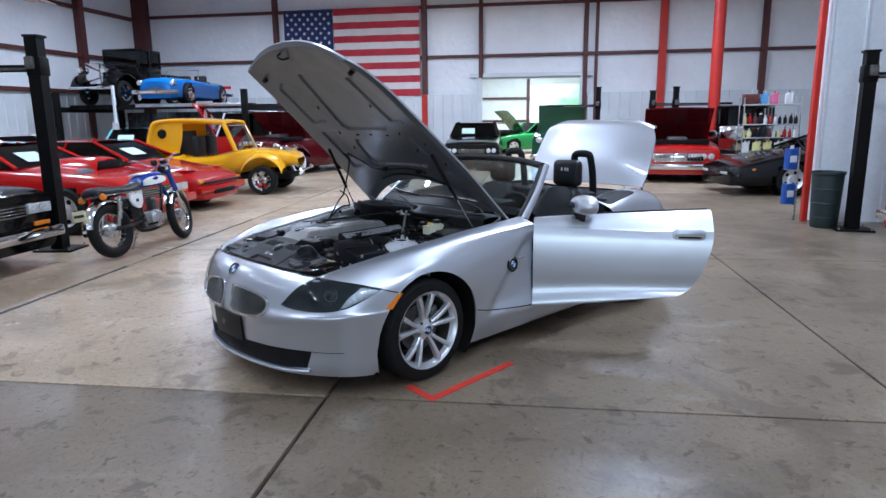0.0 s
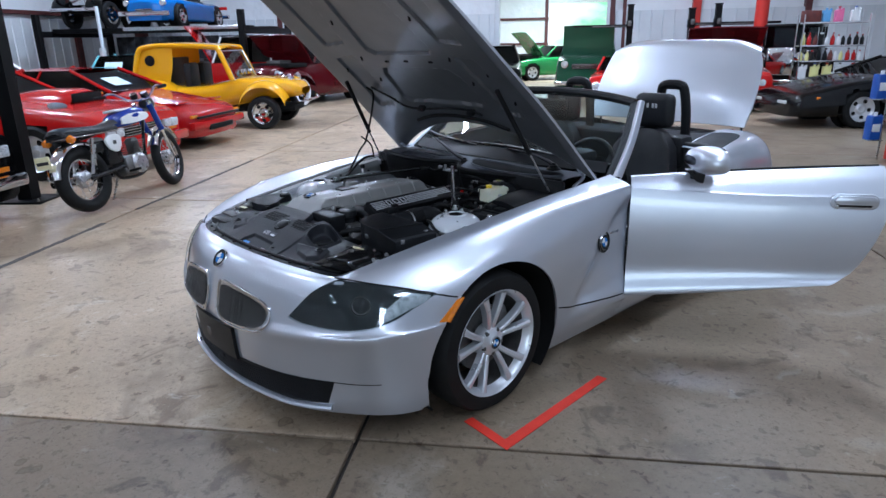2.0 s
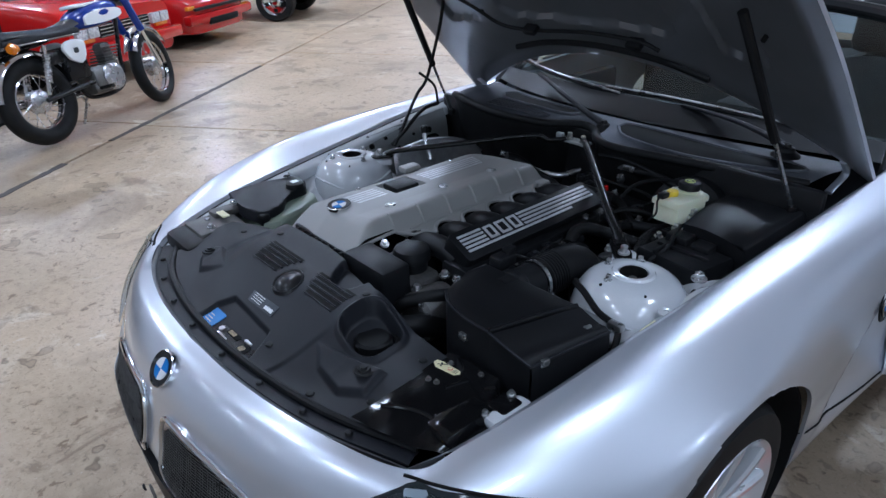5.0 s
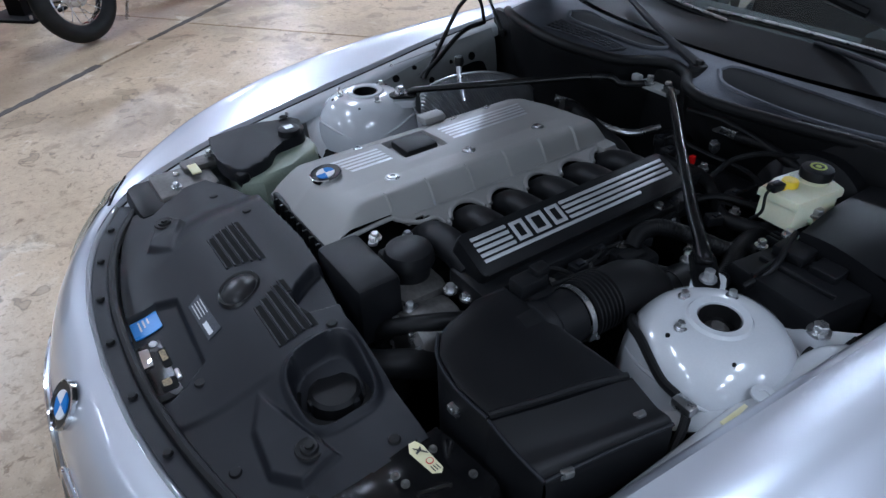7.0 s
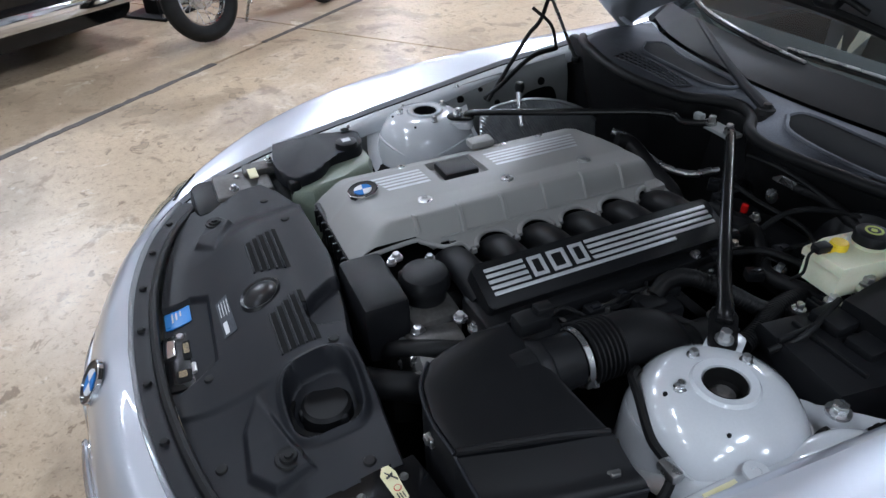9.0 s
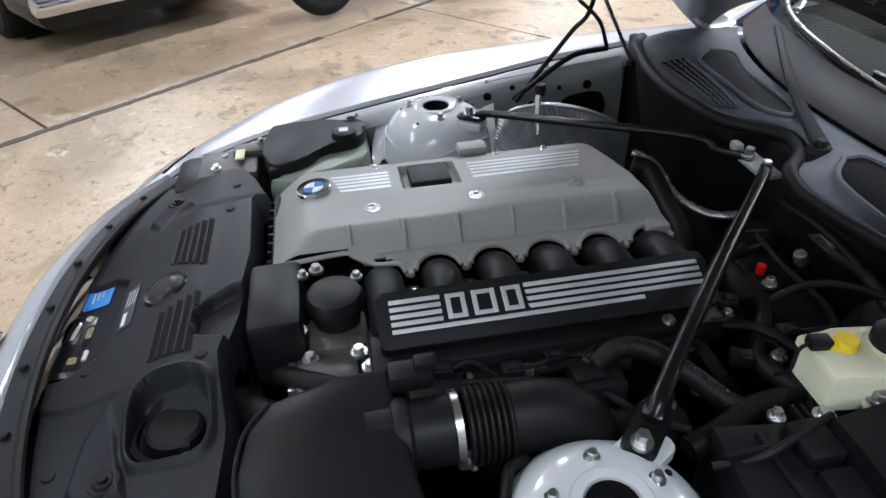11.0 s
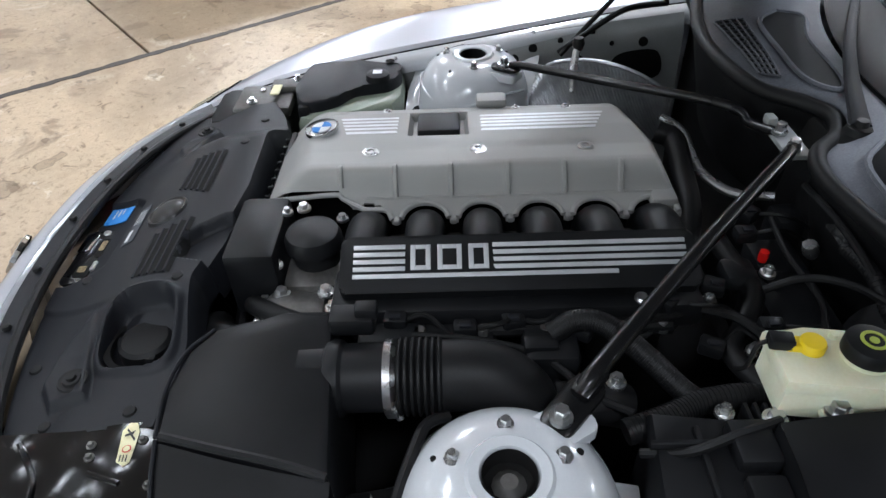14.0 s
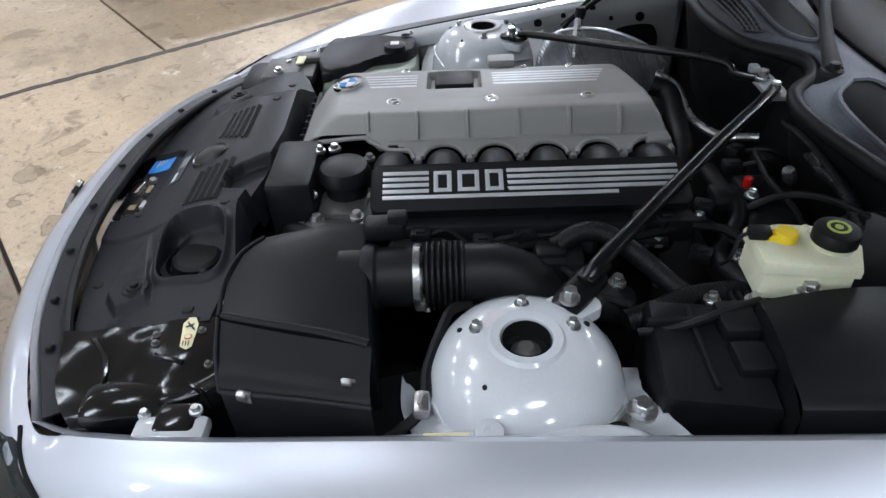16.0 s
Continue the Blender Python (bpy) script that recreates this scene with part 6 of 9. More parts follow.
for k in range(5):
    x = -.216 + k * .0155
    on_engine([(x, -.188 + k * .004), (x + .0085, -.185 + k * .004), (x + .0085, -.072), (x, -.074)], STRIPE, "cover_stripe", .0012)
    on_engine([(x, .088), (x + .0085, .086), (x + .0085, .325 - k * .006), (x, .327 - k * .006)], STRIPE, "cover_stripe", .0012)
on_engine([(-.125, -.20), (-.108, -.10), (-.104, .06), (-.100, .30), (-.104, .30), (-.108, .06), (-.112, -.10)], ALU_COVER, "style_line", .0025)
part("cover_plug", boxes(((-.185, .006, .846), (.072, .082, .02), .006)), BLACK_PLASTIC, ecov, "black plastic plug in the cover")
part("cover_tab", boxes(((-.277, .112, .849), (.040, .062, .020), .007)), ALU_COVER, ecov)
roundel(facing((-.169, -.219, cov_z(-.169, -.219) + .003), (0, -.12, 1), 80), .033, ecov)
for x, y, r in ((-.075, -.116, .010), (-.077, .078, .010), (-.074, .271, .010), (-.255, -.10, .006), (-.25, .26, .006), (-.25, .16, .006)):
    part("cover_screw", turned([(0, .0015), (.55 * r, .0015), (.6 * r, .004), (r, .004), (1.15 * r, .002), (1.5 * r, .0015), (1.6 * r, -.003)], 18, Matrix.Translation((x, y, cov_z(x, y) + .001))), STEEL, ecov)
part("cover_corner", boxes(((.016, .392, .806), (.052, .046, .022), .008)), ALU_COVER, ecov)
part("cover_front_vents", boxes(((-.145, -.300, .772), (.25, .012, .045), .004)), BLACK_PLASTIC, ecov)
for k in range(8):
    part("front_fin", boxes(((-.24 + k * .029, -.310, .774), (.007, .010, .040), .002)), BLACK_PLASTIC, ecov)
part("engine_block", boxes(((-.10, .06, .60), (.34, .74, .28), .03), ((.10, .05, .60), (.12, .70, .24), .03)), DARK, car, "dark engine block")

# intake runners and the striped intake cover
for y in RUN_Y:
    part("intake_runner", tube([(.010, y, .728), (.040, y, .770), (.080, y, .796), (.145, y, .804), (.20, y, .79)], lambda t: .0345 - .003 * t, 18, 5, flat=.9), BLACK_PLASTIC, car, "black intake runner")
for y in [(a + b) / 2 for a, b in zip(RUN_Y, RUN_Y[1:])]:
    bolt((.088, y, .775), .007, car, (.1, 0, 1))
    part("runner_web", boxes(((.10, y, .757), (.10, .03, .02), .006)), GRIME, car)
SLOPE = math.degrees(math.atan2(-.037, .08))
IB = Matrix.Translation((.2185, .125, .8405)) @ pose(0, 0, 0, 0, -SLOPE, 0)
ibox = part("intake_cover", prism(rounded(.092, .525, .010), -.045, .0, .005, IB), BLACK_PLASTIC, car, "black intake cover with silver stripes")
part("intake_cover_base", boxes(((.225, .12, .775), (.105, .55, .05), .012), ((.20, .12, .74), (.10, .52, .08), .02)), BLACK_PLASTIC, ibox)
for k in range(4):
    x = -.031 + k * .0118
    part("silver_stripe", prism([(x, -.243), (x + .0068, -.243), (x + .0068, -.166 - .0), (x, -.166)], 0, .0016, .0004, IB), STRIPE, ibox)
    part("silver_stripe", prism([(x, -.036), (x + .0068, -.036 + .001 * k), (x + .0068, .247), (x, .247)], 0, .0016, .0004, IB), STRIPE, ibox)
part("silver_stripe", prism([(.0162, -.243), (.0230, -.243), (.0230, .145), (.0162, .145)], 0, .0016, .0004, IB), STRIPE, ibox)
for y0, y1 in ((-.158, -.128), (-.118, -.082), (-.072, -.042)):
    for a, b, c, d in ((-.030, y0, .0105, y0 + .0075), (-.030, y1 - .0075, .0105, y1), (-.030, y0 + .0075, -.0235, y1 - .0075), (.0035, y0 + .0075, .0105, y1 - .0075)):
        part("logo_bar", prism([(a, b), (c, b), (c, d), (a, d)], 0, .0018, .0005, IB), STRIPE, ibox)
bolt((.262, .302, .800), .007, car, (.3, 0, 1))
part("wire_loom", tube([(.30, -.10, .77), (.29, .0, .765), (.29, .12, .77), (.285, .25, .77), (.27, .36, .78)], .009, 8), RUBBER, car)
part("fuel_rail", tube([(.275, -.12, .755), (.275, .35, .755)], .012, 10, 0), BLACK_PLASTIC, car)
for y in (-.02, .07, .16, .27):
    part("rail_nut", turned([(0, .012), (.008, .012), (.009, 0)], 8, Matrix.Translation((.300, y, .775))), GRIME, car)

# front of the engine
part("front_cover_box", boxes(((.095, -.292, .765), (.165, .085, .125), .012)), BLACK_PLASTIC, car, "black plastic cover in front of the engine")
part("oil_filler_cap", turned([(0, .032), (.030, .031), (.042, .026), (.047, .014), (.047, .0), (.040, -.004), (.036, -.05)], 36, Matrix.Translation((.115, -.198, .800))), BLACK_PLASTIC, car, "round black oil filter cap")
part("filter_housing", boxes(((.13, -.20, .72), (.11, .11, .10), .03), ((.07, -.205, .78), (.05, .05, .03), .01)), GRIME, car)
bolt((.040, -.225, .818), .008, car)
bolt((.048, -.160, .800), .007, car)
part("alternator", turned([(0, .05), (.05, .05), (.062, .04), (.066, 0), (.06, -.05), (0, -.05)], 28, pose(.215, -.225, .70, 90)), GRIME, car, "finned alternator")
for k in range(12):
    a = 2 * math.pi * k / 12
    part("alternator_fin", boxes(((.215 + .052 * math.cos(a), -.275, .70 + .052 * math.sin(a)), (.008, .012, .02), .002)), STEEL, car)
part("coolant_hose", tube([(.16, -.30, .70), (.20, -.29, .745), (.24, -.24, .76), (.26, -.18, .75)], .016, 12), RUBBER, car)
part("coolant_hose", tube([(.20, -.36, .70), (.24, -.34, .72), (.27, -.28, .71), (.28, -.2, .66)], .026, 14), RUBBER, car)
for p in ((.205, -.17, .775), (.235, -.155, .77), (.19, -.245, .76)):
    bolt(p, .009, car)
part("belt", tube([(.02, -.345, .70), (.10, -.35, .66), (.2, -.35, .62)], .012, 8), RUBBER, car)

# strut towers
def tower(s, cy):
    ctr = Matrix.Translation((s * .557, cy, 0))
    prof = [(.031, .790), (.031, .826), (.034, .832), (.046, .8335), (.050, .8285), (.060, .8275), (.082, .822), (.104, .808), (.122, .784), (.134, .75), (.140, .70), (.146, .62), (.15, .50)]
    t = part("strut_tower", turned(prof, 48, ctr), TOWER, car, "pale silver strut tower dome")
    part("strut_bore", turned([(0, .806), (.029, .806), (.0306, .8305)], 30, ctr), DARK, t)
    part("strut_nut", turned([(0, .815), (.010, .815), (.012, .812), (.020, .806), (.024, .800)], 12, ctr), GRIME, t)
    for a in ((200, 340, 90) if s < 0 else (160 + 180, 20 + 180, 270)):
        a = radians(a)
        bolt((s * .557 + .066 * math.sin(a), cy + .066 * math.cos(a), .8255), .0068, t, h=.011)
    # welded seams and apron round the foot
    part("tower_apron", sheet(skin([[(s * .50, cy - .17, .70), (s * .58, cy - .165, .72), (s * .66, cy - .14, .765)], [(s * .43, cy - .05, .64), (s * .60, cy - .10, .745), (s * .675, cy - .06, .780)], [(s * .43, cy + .05, .64), (s * .62, cy + .09, .745), (s * .68, cy + .10, .79)], [(s * .50, cy + .17, .70), (s * .58, cy + .16, .74), (s * .69, cy + .18, .80)]], 16, 16)), TOWER, t)
    rough = random.Random(5)
    for v in t.children[-1].data.vertices:
        v.co.z += rough.uniform(-.003, .003)
    for a, r in ((1.95, .0045), (2.25, .0030), (4.4, .0035), (5.6, .003)):
        x, y = s * .557 + .088 * math.cos(a), cy + .088 * math.sin(a)
        part("punched_hole", turned([(0, .0022), (r, .002), (r * 1.1, -.002)], 12, facing((x, y, .8185), (.35 * math.cos(a), .35 * math.sin(a), 1))), DARK, t)
    ring = [(s * .557 + .1295 * math.cos(a), cy + .1295 * math.sin(a), .762 + .012 * math.sin(3 * a)) for a in np.linspace(0, 2 * math.pi, 40)]
    part("weld_seam", tube(ring, .0032, 6, 0), TOWER, t)
    lug = Vector((s * .487, .155, .812))
    part("tower_lug", prism(rounded(.055, .075, .012), -.012, .006, .003, Matrix.Translation(lug) @ pose(0, 0, 0, 0, 0, 32 * s)), TOWER, t)
    return t


towL, towR = tower(1, .088), tower(-1, .084)
bolt((.650, .215, .802), .012, car)
part("body_washer", turned([(0, .002), (.006, .002), (.0065, .004), (.017, .003), (.018, 0)], 22, Matrix.Translation((.676, .035, .800))), TOWER, car)
part("brake_sensor_cable", tube([(.452, .02, .79), (.47, -.005, .80), (.50, -.018, .80), (.562, -.04, .78), (.615, -.045, .768), (.638, -.089, .74), (.647, -.137, .70), (.64, -.19, .66)], .0075, 8), RUBBER, car, "black cable with a metal clip by the tower")
part("cable_clip", boxes(((.612, -.046, .772), (.036, .022, .020), .006)), STEEL, car)

# strut brace, two bars meeting at the cowl
def bar(name, pts, r, label):
    return part(name, tube(pts, r, 14, 8, flat=.85), SATIN_BLACK, car, label)


bL = bar("strut_brace", [(.455, .180, .832), (.430, .203, .846), (.35, .275, .855), (.20, .418, .882), (.065, .550, .900), (.021, .588, .902)], lambda t: .0125 - .0015 * t, "black strut brace bar")
part("brace_end", prism(rounded(.044, .095, .018), -.004, .004, .003, Matrix.Translation((.466, .170, .825)) @ pose(0, 0, 0, 10, 0, 46)), SATIN_BLACK, bL)
part("brace_pinch", boxes(((0, 0, 0), (.03, .05, .016), .008, Matrix.Translation((.442, .193, .838)) @ pose(0, 0, 0, 12, 0, 46))), SATIN_BLACK, bL)
bolt((.486, .153, .830), .0095, car, h=.015)
bR = bar("strut_brace", [(-.478, .170, .832), (-.45, .20, .842), (-.30, .360, .868), (-.175, .500, .889), (-.125, .552, .890), (-.100, .566, .878), (-.031, .586, .895)], lambda t: .0105, "black strut brace bar")
part("brace_end", prism(rounded(.040, .075, .016), -.004, .004, .003, Matrix.Translation((-.484, .158, .826)) @ pose(0, 0, 0, 5, 0, -42)), SATIN_BLACK, bR)
bolt((-.490, .154, .831), .010, car, h=.015)
# the bracket's partial shadow is put into its colour
mount = part("brace_mount", boxes(((-.015, .596, .887), (.105, .042, .010), .004), ((-.070, .585, .899), (.026, .018, .018), .005)), INNER_SHADED, car, "pale bracket where the brace bars meet")
for p in ((-.031, .586, .898), (.021, .588, .897)):
    bolt(p, .0085, mount, h=.016)

# washer tank and heat shield on the far side
part("washer_tank", prism([(-.66, -.30), (-.42, -.33), (-.40, -.28), (-.44, -.19), (-.47, -.11), (-.52, -.09), (-.66, -.09)][::-1], .55, .752, .02), TANK, car, "pale greenish washer tank")
tc = part("tank_cover", prism([(w.x, w.y) for w in smooth_line([(-.655, -.325, 0), (-.52, -.345, 0), (-.435, -.315, 0), (-.455, -.245, 0), (-.505, -.205, 0), (-.518, -.16, 0), (-.535, -.115, 0), (-.60, -.095, 0), (-.655, -.125, 0), (-.655, -.325, 0)], 4)[:-1]][::-1], .742, .780, .008), GREY_PLASTIC, car, "black moulded cover over the washer tank")
part("tank_cap", turned([(0, .018), (.020, .018), (.028, .014), (.030, .0)], 28, Matrix.Translation((-.545, -.148, .780))), BLACK_PLASTIC, tc, "round black washer cap")
part("cap_mark", boxes(((-.545, -.148, .7985), (.020, .022, .001), .0004)), STRIPE, tc)
part("tank_edge", boxes(((-.47, -.315, .752), (.09, .03, .04), .01)), BLACK_PLASTIC, tc)
part("grommet_hole", turned([(0, .003), (.012, .002)], 18, Matrix.Translation((-.638, -.125, .783))), DARK, tc)
rows = []
for j in range(49):
    t = j / 48
    row = []
    for i in range(161):
        k = i / 160
        p = Vector((-.485, .215, .70)).lerp(Vector((-.335, .495, .70)), k)
        hgt = .088 + .066 * math.sin(math.pi * min(1, k * 1.02)) ** .6
        out = Vector((.012, -.008, 0)) * math.sin(math.pi * k)
        row.append(p + Vector((0, 0, t * hgt)) - Vector((.035, -.02, 0)) * t ** 2 + out + Vector((.0012, -.0008, 0)) * (1 if (i + j) % 4 < 2 else -1))
    rows.append(row)
part("heat_shield", thicken(sheet(rows), .002), SHIELD, car, "ribbed bright aluminium heat shield")
part("shield_rim", tube([r for r in rows[-1][::16]], .005, 8, 2), SHIELD, car)
part("dipstick", tube([(-.40, .30, .80), (-.43, .305, .86), (-.44, .31, .885)], .008, 8), STEEL, car)
part("dipstick_knob", turned([(0, .03), (.011, .027), (.014, .014), (.010, .0)], 14, Matrix.Translation((-.442, .312, .880))), RUBBER, car)
part("bonnet_cable", tube([(-.62, .30, .80), (-.60, .34, .84), (-.62, .45, .90), (-.655, .56, .90)], .007, 8), RUBBER, car)

# pipes and hoses at the back of the engine
part("heater_hose", tube([(-.155, .420, .835), (-.135, .450, .825), (-.06, .450, .80), (.03, .440, .785), (.09, .425, .75)], .021, 14), RUBBER, car, "black heater hose")
part("metal_pipe", tube([(-.20, .44, .84), (-.165, .475, .825), (-.10, .480, .805), (-.06, .487, .798), (-.01, .525, .79), (.022, .585, .802)], .0085, 10), STEEL, car, "bright metal pipe")
part("hose", tube([(.145, .445, .81), (.18, .452, .805), (.245, .468, .795), (.285, .452, .78), (.335, .414, .77), (.38, .425, .768), (.43, .450, .768)], .0155, 12), RUBBER, car, "black vacuum hose")
part("hose_joint", boxes(((.215, .455, .80), (.05, .05, .03), .01)), BLACK_PLASTIC, car)
def ribbed(pts, r, label):
    ob = part("ribbed_hose", tube(pts, r * .95, 12, 6), RUBBER, car, label)
    fine = smooth_line(pts, 10)
    bm = bmesh.new()
    for i in range(1, len(fine) - 1):
        d = (fine[i + 1] - fine[i - 1]).normalized()
        turned([(r * .85, -.0018), (r, -.0012), (r, .0012), (r * .85, .0018)], 12, facing(fine[i], d), bm)
    part("hose_rib", bm, RUBBER, ob)


ribbed([(.315, .165, .785), (.305, .20, .802), (.318, .24, .805), (.36, .29, .785), (.405, .335, .762), (.43, .38, .755)], .0165, "black ribbed wiring conduit")
ribbed([(.455, .245, .752), (.44, .30, .760), (.42, .345, .762), (.41, .41, .762), (.42, .47, .765)], .018, "black ribbed wiring conduit")
ribbed([(.215, .60, .845), (.28, .605, .85), (.36, .60, .835), (.45, .60, .82)], .012, "black ribbed wiring conduit")
part("brake_line", tube([(.09, .585, .87), (.18, .59, .875), (.26, .60, .86), (.34, .60, .84)], .006, 8), RUBBER, car)
part("red_cap", turned([(0, .010), (.007, .008), (.008, 0), (.007, -.01)], 14, Matrix.Translation((.180, .506, .805))), RED_BRIGHT, car, "small red cap")
part("bulkhead_stud", turned([(0, .020), (.010, .019), (.012, .012), (.012, 0), (.008, -.01)], 16, facing((.186, .572, .815), (.1, -.5, 1))), STEEL, car)
part("bracket_strip", boxes(((.19, .605, .845), (.08, .006, .02), .002, Matrix.Rotation(radians(0), 4, "Z"))), STEEL, car)
part("brake_booster", turned([(0, .10), (.07, .095), (.12, .06), (.125, .0), (.10, -.02)], 32, facing((.40, .655, .74), (0, -1, .15))), BLACK_PLASTIC, car, "black brake booster drum")
for p in ((.245, .245, .765), (.275, .335, .755), (.335, .33, .72)):
    bolt(p, .009, car)
for at, size in (((.25, .54, .72), (.16, .10, .10)), ((.13, .56, .70), (.10, .08, .12)), ((.05, .60, .74), (.06, .05, .1))):
    part("module", boxes((at, size, .012)), BLACK_PLASTIC, car)

# wiring, plugs and small fittings between the intake and the fender
rnd = random.Random(11)
for x, y, z in ((.285, -.055, .790), (.300, .045, .785), (.282, .115, .780), (.305, .210, .782), (.262, .345, .790), (.335, .385, .775), (.235, .415, .795), (.315, .470, .790), (.12, .500, .800), (.075, .520, .805)):
    plug = part("wiring_plug", boxes(((0, 0, 0), (.026, .034, .022), .005, Matrix.Translation((x, y, z)) @ pose(0, 0, 0, 0, 0, rnd.uniform(-40, 40)))), BLACK_PLASTIC, car)
    part("plug_clip", boxes(((x + .004, y, z + .0125), (.010, .016, .005), .001)), GREY_PLASTIC, plug)
    part("wire", tube([(x, y + .012, z), (x + rnd.uniform(-.02, .02), y + .045, z + .012), (x + rnd.uniform(-.03, .03), y + .08, z - .005), (x + rnd.uniform(-.04, .04), y + .12, z - .04)], .0038, 6), RUBBER, car)
for x, y, z, r in ((.318, .02, .772, .008), (.292, .165, .778, .007), (.262, .40, .790, .008), (.345, .44, .775, .008), (.385, .245, .765, .009), (.455, .36, .790, .008), (.36, .545, .800, .007), (.215, .50, .800, .008), (.155, -.255, .790, .007), (.07, -.245, .832, .006)):
    bolt((x, y, z), r, car, h=r * 1.4)
for pts, r in (([(.31, -.03, .785), (.325, .06, .788), (.345, .15, .775), (.40, .21, .76), (.43, .26, .758)], .006), ([(.27, .39, .785), (.31, .43, .80), (.37, .47, .79), (.44, .49, .775), (.50, .47, .76)], .0075), ([(.10, .545, .815), (.19, .535, .815), (.29, .545, .810), (.355, .52, .80)], .005), ([(.25, .48, .80), (.26, .53, .83), (.30, .58, .845), (.38, .62, .85)], .006), ([(.485, .41, .815), (.50, .36, .812), (.515, .30, .80), (.50, .25, .775)], .006)):
    part("cable", tube(pts, r, 8), RUBBER, car, "black cable")

# brake fluid reservoir
res = part("brake_fluid_reservoir", prism([(.388, .452), (.472, .462), (.470, .592), (.418, .608), (.375, .590), (.380, .50)], .785, .842, .010), MILKY, car, "milky yellowed brake fluid reservoir")
part("reservoir_top", prism([(.382, .446), (.477, .457), (.475, .598), (.418, .614), (.369, .596), (.374, .50)], .838, .860, .008), MILKY, res)
part("level_plug", prism(rounded(.022, .050, .010, 4, .412, .487), .860, .871, .003), YELLOW, res, "yellow level sensor plug")
part("level_plug_disc", turned([(0, .016), (.016, .015), (.018, .011), (.018, 0)], 22, Matrix.Translation((.413, .500, .860))), YELLOW, res)
part("sensor_connector", boxes(((.411, .460, .868), (.024, .034, .018), .004)), BLACK_PLASTIC, res)
part("sensor_cable", tube([(.411, .445, .866), (.413, .432, .855), (.42, .425, .82), (.40, .42, .79)], .0035, 6), RUBBER, res)
part("reservoir_neck", turned([(.030, -.01), (.032, .012)], 24, Matrix.Translation((.422, .566, .860))), MILKY, res)
rc = part("reservoir_cap", turned([(0, .024), (.024, .024), (.032, .021), (.034, .017), (.034, .0), (.030, -.002)], 32, Matrix.Translation((.422, .566, .870))), BLACK_PLASTIC, res, "black reservoir cap with a green symbol")
SYMBOL = material("green_symbol", (0.35, 0.42, 0.06), None, 0.5)
part("cap_symbol", turned([(.0125, .0), (.017, .0), (.017, .0012), (.0125, .0012)], 26, Matrix.Translation((.422, .566, .894)), close=True), SYMBOL, res)
part("cap_symbol", turned([(0, .0012), (.006, .0012), (.006, 0)], 20, Matrix.Translation((.422, .566, .894))), SYMBOL, res)
part("reservoir_nipple", tube([(.467, .52, .80), (.49, .53, .79)], .009, 10, 0), MILKY, res)
part("reservoir_nipple", turned([(0, .012), (.006, .010), (.007, 0)], 10, Matrix.Translation((.388, .535, .858))), MILKY, res)

res.matrix_basis = Matrix.Translation((.428, .449, .884)) @ Matrix.Rotation(radians(-8.5), 4, "Z") @ Matrix.Scale(.86, 4) @ Matrix.Translation((-.413, -.500, -.871))

# fuse and control boxes by the near fender
fb = part("fuse_box", prism([(.452, .268), (.63, .25), (.65, .385), (.47, .405)], .62, .795, .012), BLACK_PLASTIC, car, "black plastic fuse box")
part("fuse_box_step", boxes(((.51, .372, .800), (.06, .05, .03), .006), ((.575, .37, .797), (.05, .045, .025), .005), ((.55, .315, .797), (.14, .008, .012), .003), ((.505, .30, .80), (.008, .09, .012), .003)), BLACK_PLASTIC, fb)
eb = part("control_box_lid", sheet(skin([[(.498, .40, .828), (.495, .50, .842), (.50, .62, .848)], [(.56, .395, .834), (.56, .50, .846), (.56, .63, .850)], [(.63, .39, .826), (.64, .50, .838), (.65, .64, .845)], [(.675, .385, .812), (.69, .50, .826), (.70, .65, .838)], [(.68, .385, .70), (.695, .50, .70), (.705, .65, .70)]], 16, 18)), BLACK_PLASTIC, car, "black control box lid beside the fender")
part("control_box", boxes(((.585, .50, .73), (.17, .21, .17), .01)), BLACK_PLASTIC, eb)
part("lid_front_edge", sheet(skin([[(.498, .399, .829), (.56, .394, .835), (.63, .389, .827), (.676, .384, .812)], [(.498, .397, .76), (.56, .392, .76), (.63, .387, .76), (.676, .382, .76)]], 10, 4)), BLACK_PLASTIC, eb)
for p in ((.478, .408, .806), (.485, .47, .832)):
    bolt(p, .010, car)
part("wire_comb", boxes(*[((.472, .385 + k * .012, .785), (.05, .006, .03), .002) for k in range(5)]), BLACK_PLASTIC, car)
part("coil_spring_tube", tube([(.44, .13, .70), (.43, .17, .68), (.42, .2, .62)], .02, 10), GRIME, car)

# cowl: rubber seal, dusty panels, wipers
SEAL = [(-.665, .66, .915), (-.60, .615, .928), (-.53, .585, .932), (-.41, .556, .930), (-.294, .548, .929), (-.20, .560, .928), (-.13, .585, .926), (-.08, .640, .924), (-.035, .668, .921), (.02, .650, .917), (.06, .606, .911), (.11, .592, .905), (.18, .600, .902), (.30, .628, .900), (.48, .675, .898), (.66, .735, .893)]
part("cowl_seal", tube(SEAL, .0135, 12, 6), RUBBER, car, "thick black rubber cowl seal")
part("cowl_wall", sheet(skin([[(x, y - .004, z - .012) for x, y, z in SEAL], [(x, y + .012, z - .08) for x, y, z in SEAL], [(x, min(.66, y + .05), .70) for x, y, z in SEAL]], 80, 8)), RUBBER, car, "black bulkhead below the seal")
WB = [(x, .736 + .25 * (x / .745) ** 2, .948 - .05 * (x / .745) ** 2) for x in np.linspace(-.72, .72, 16)]
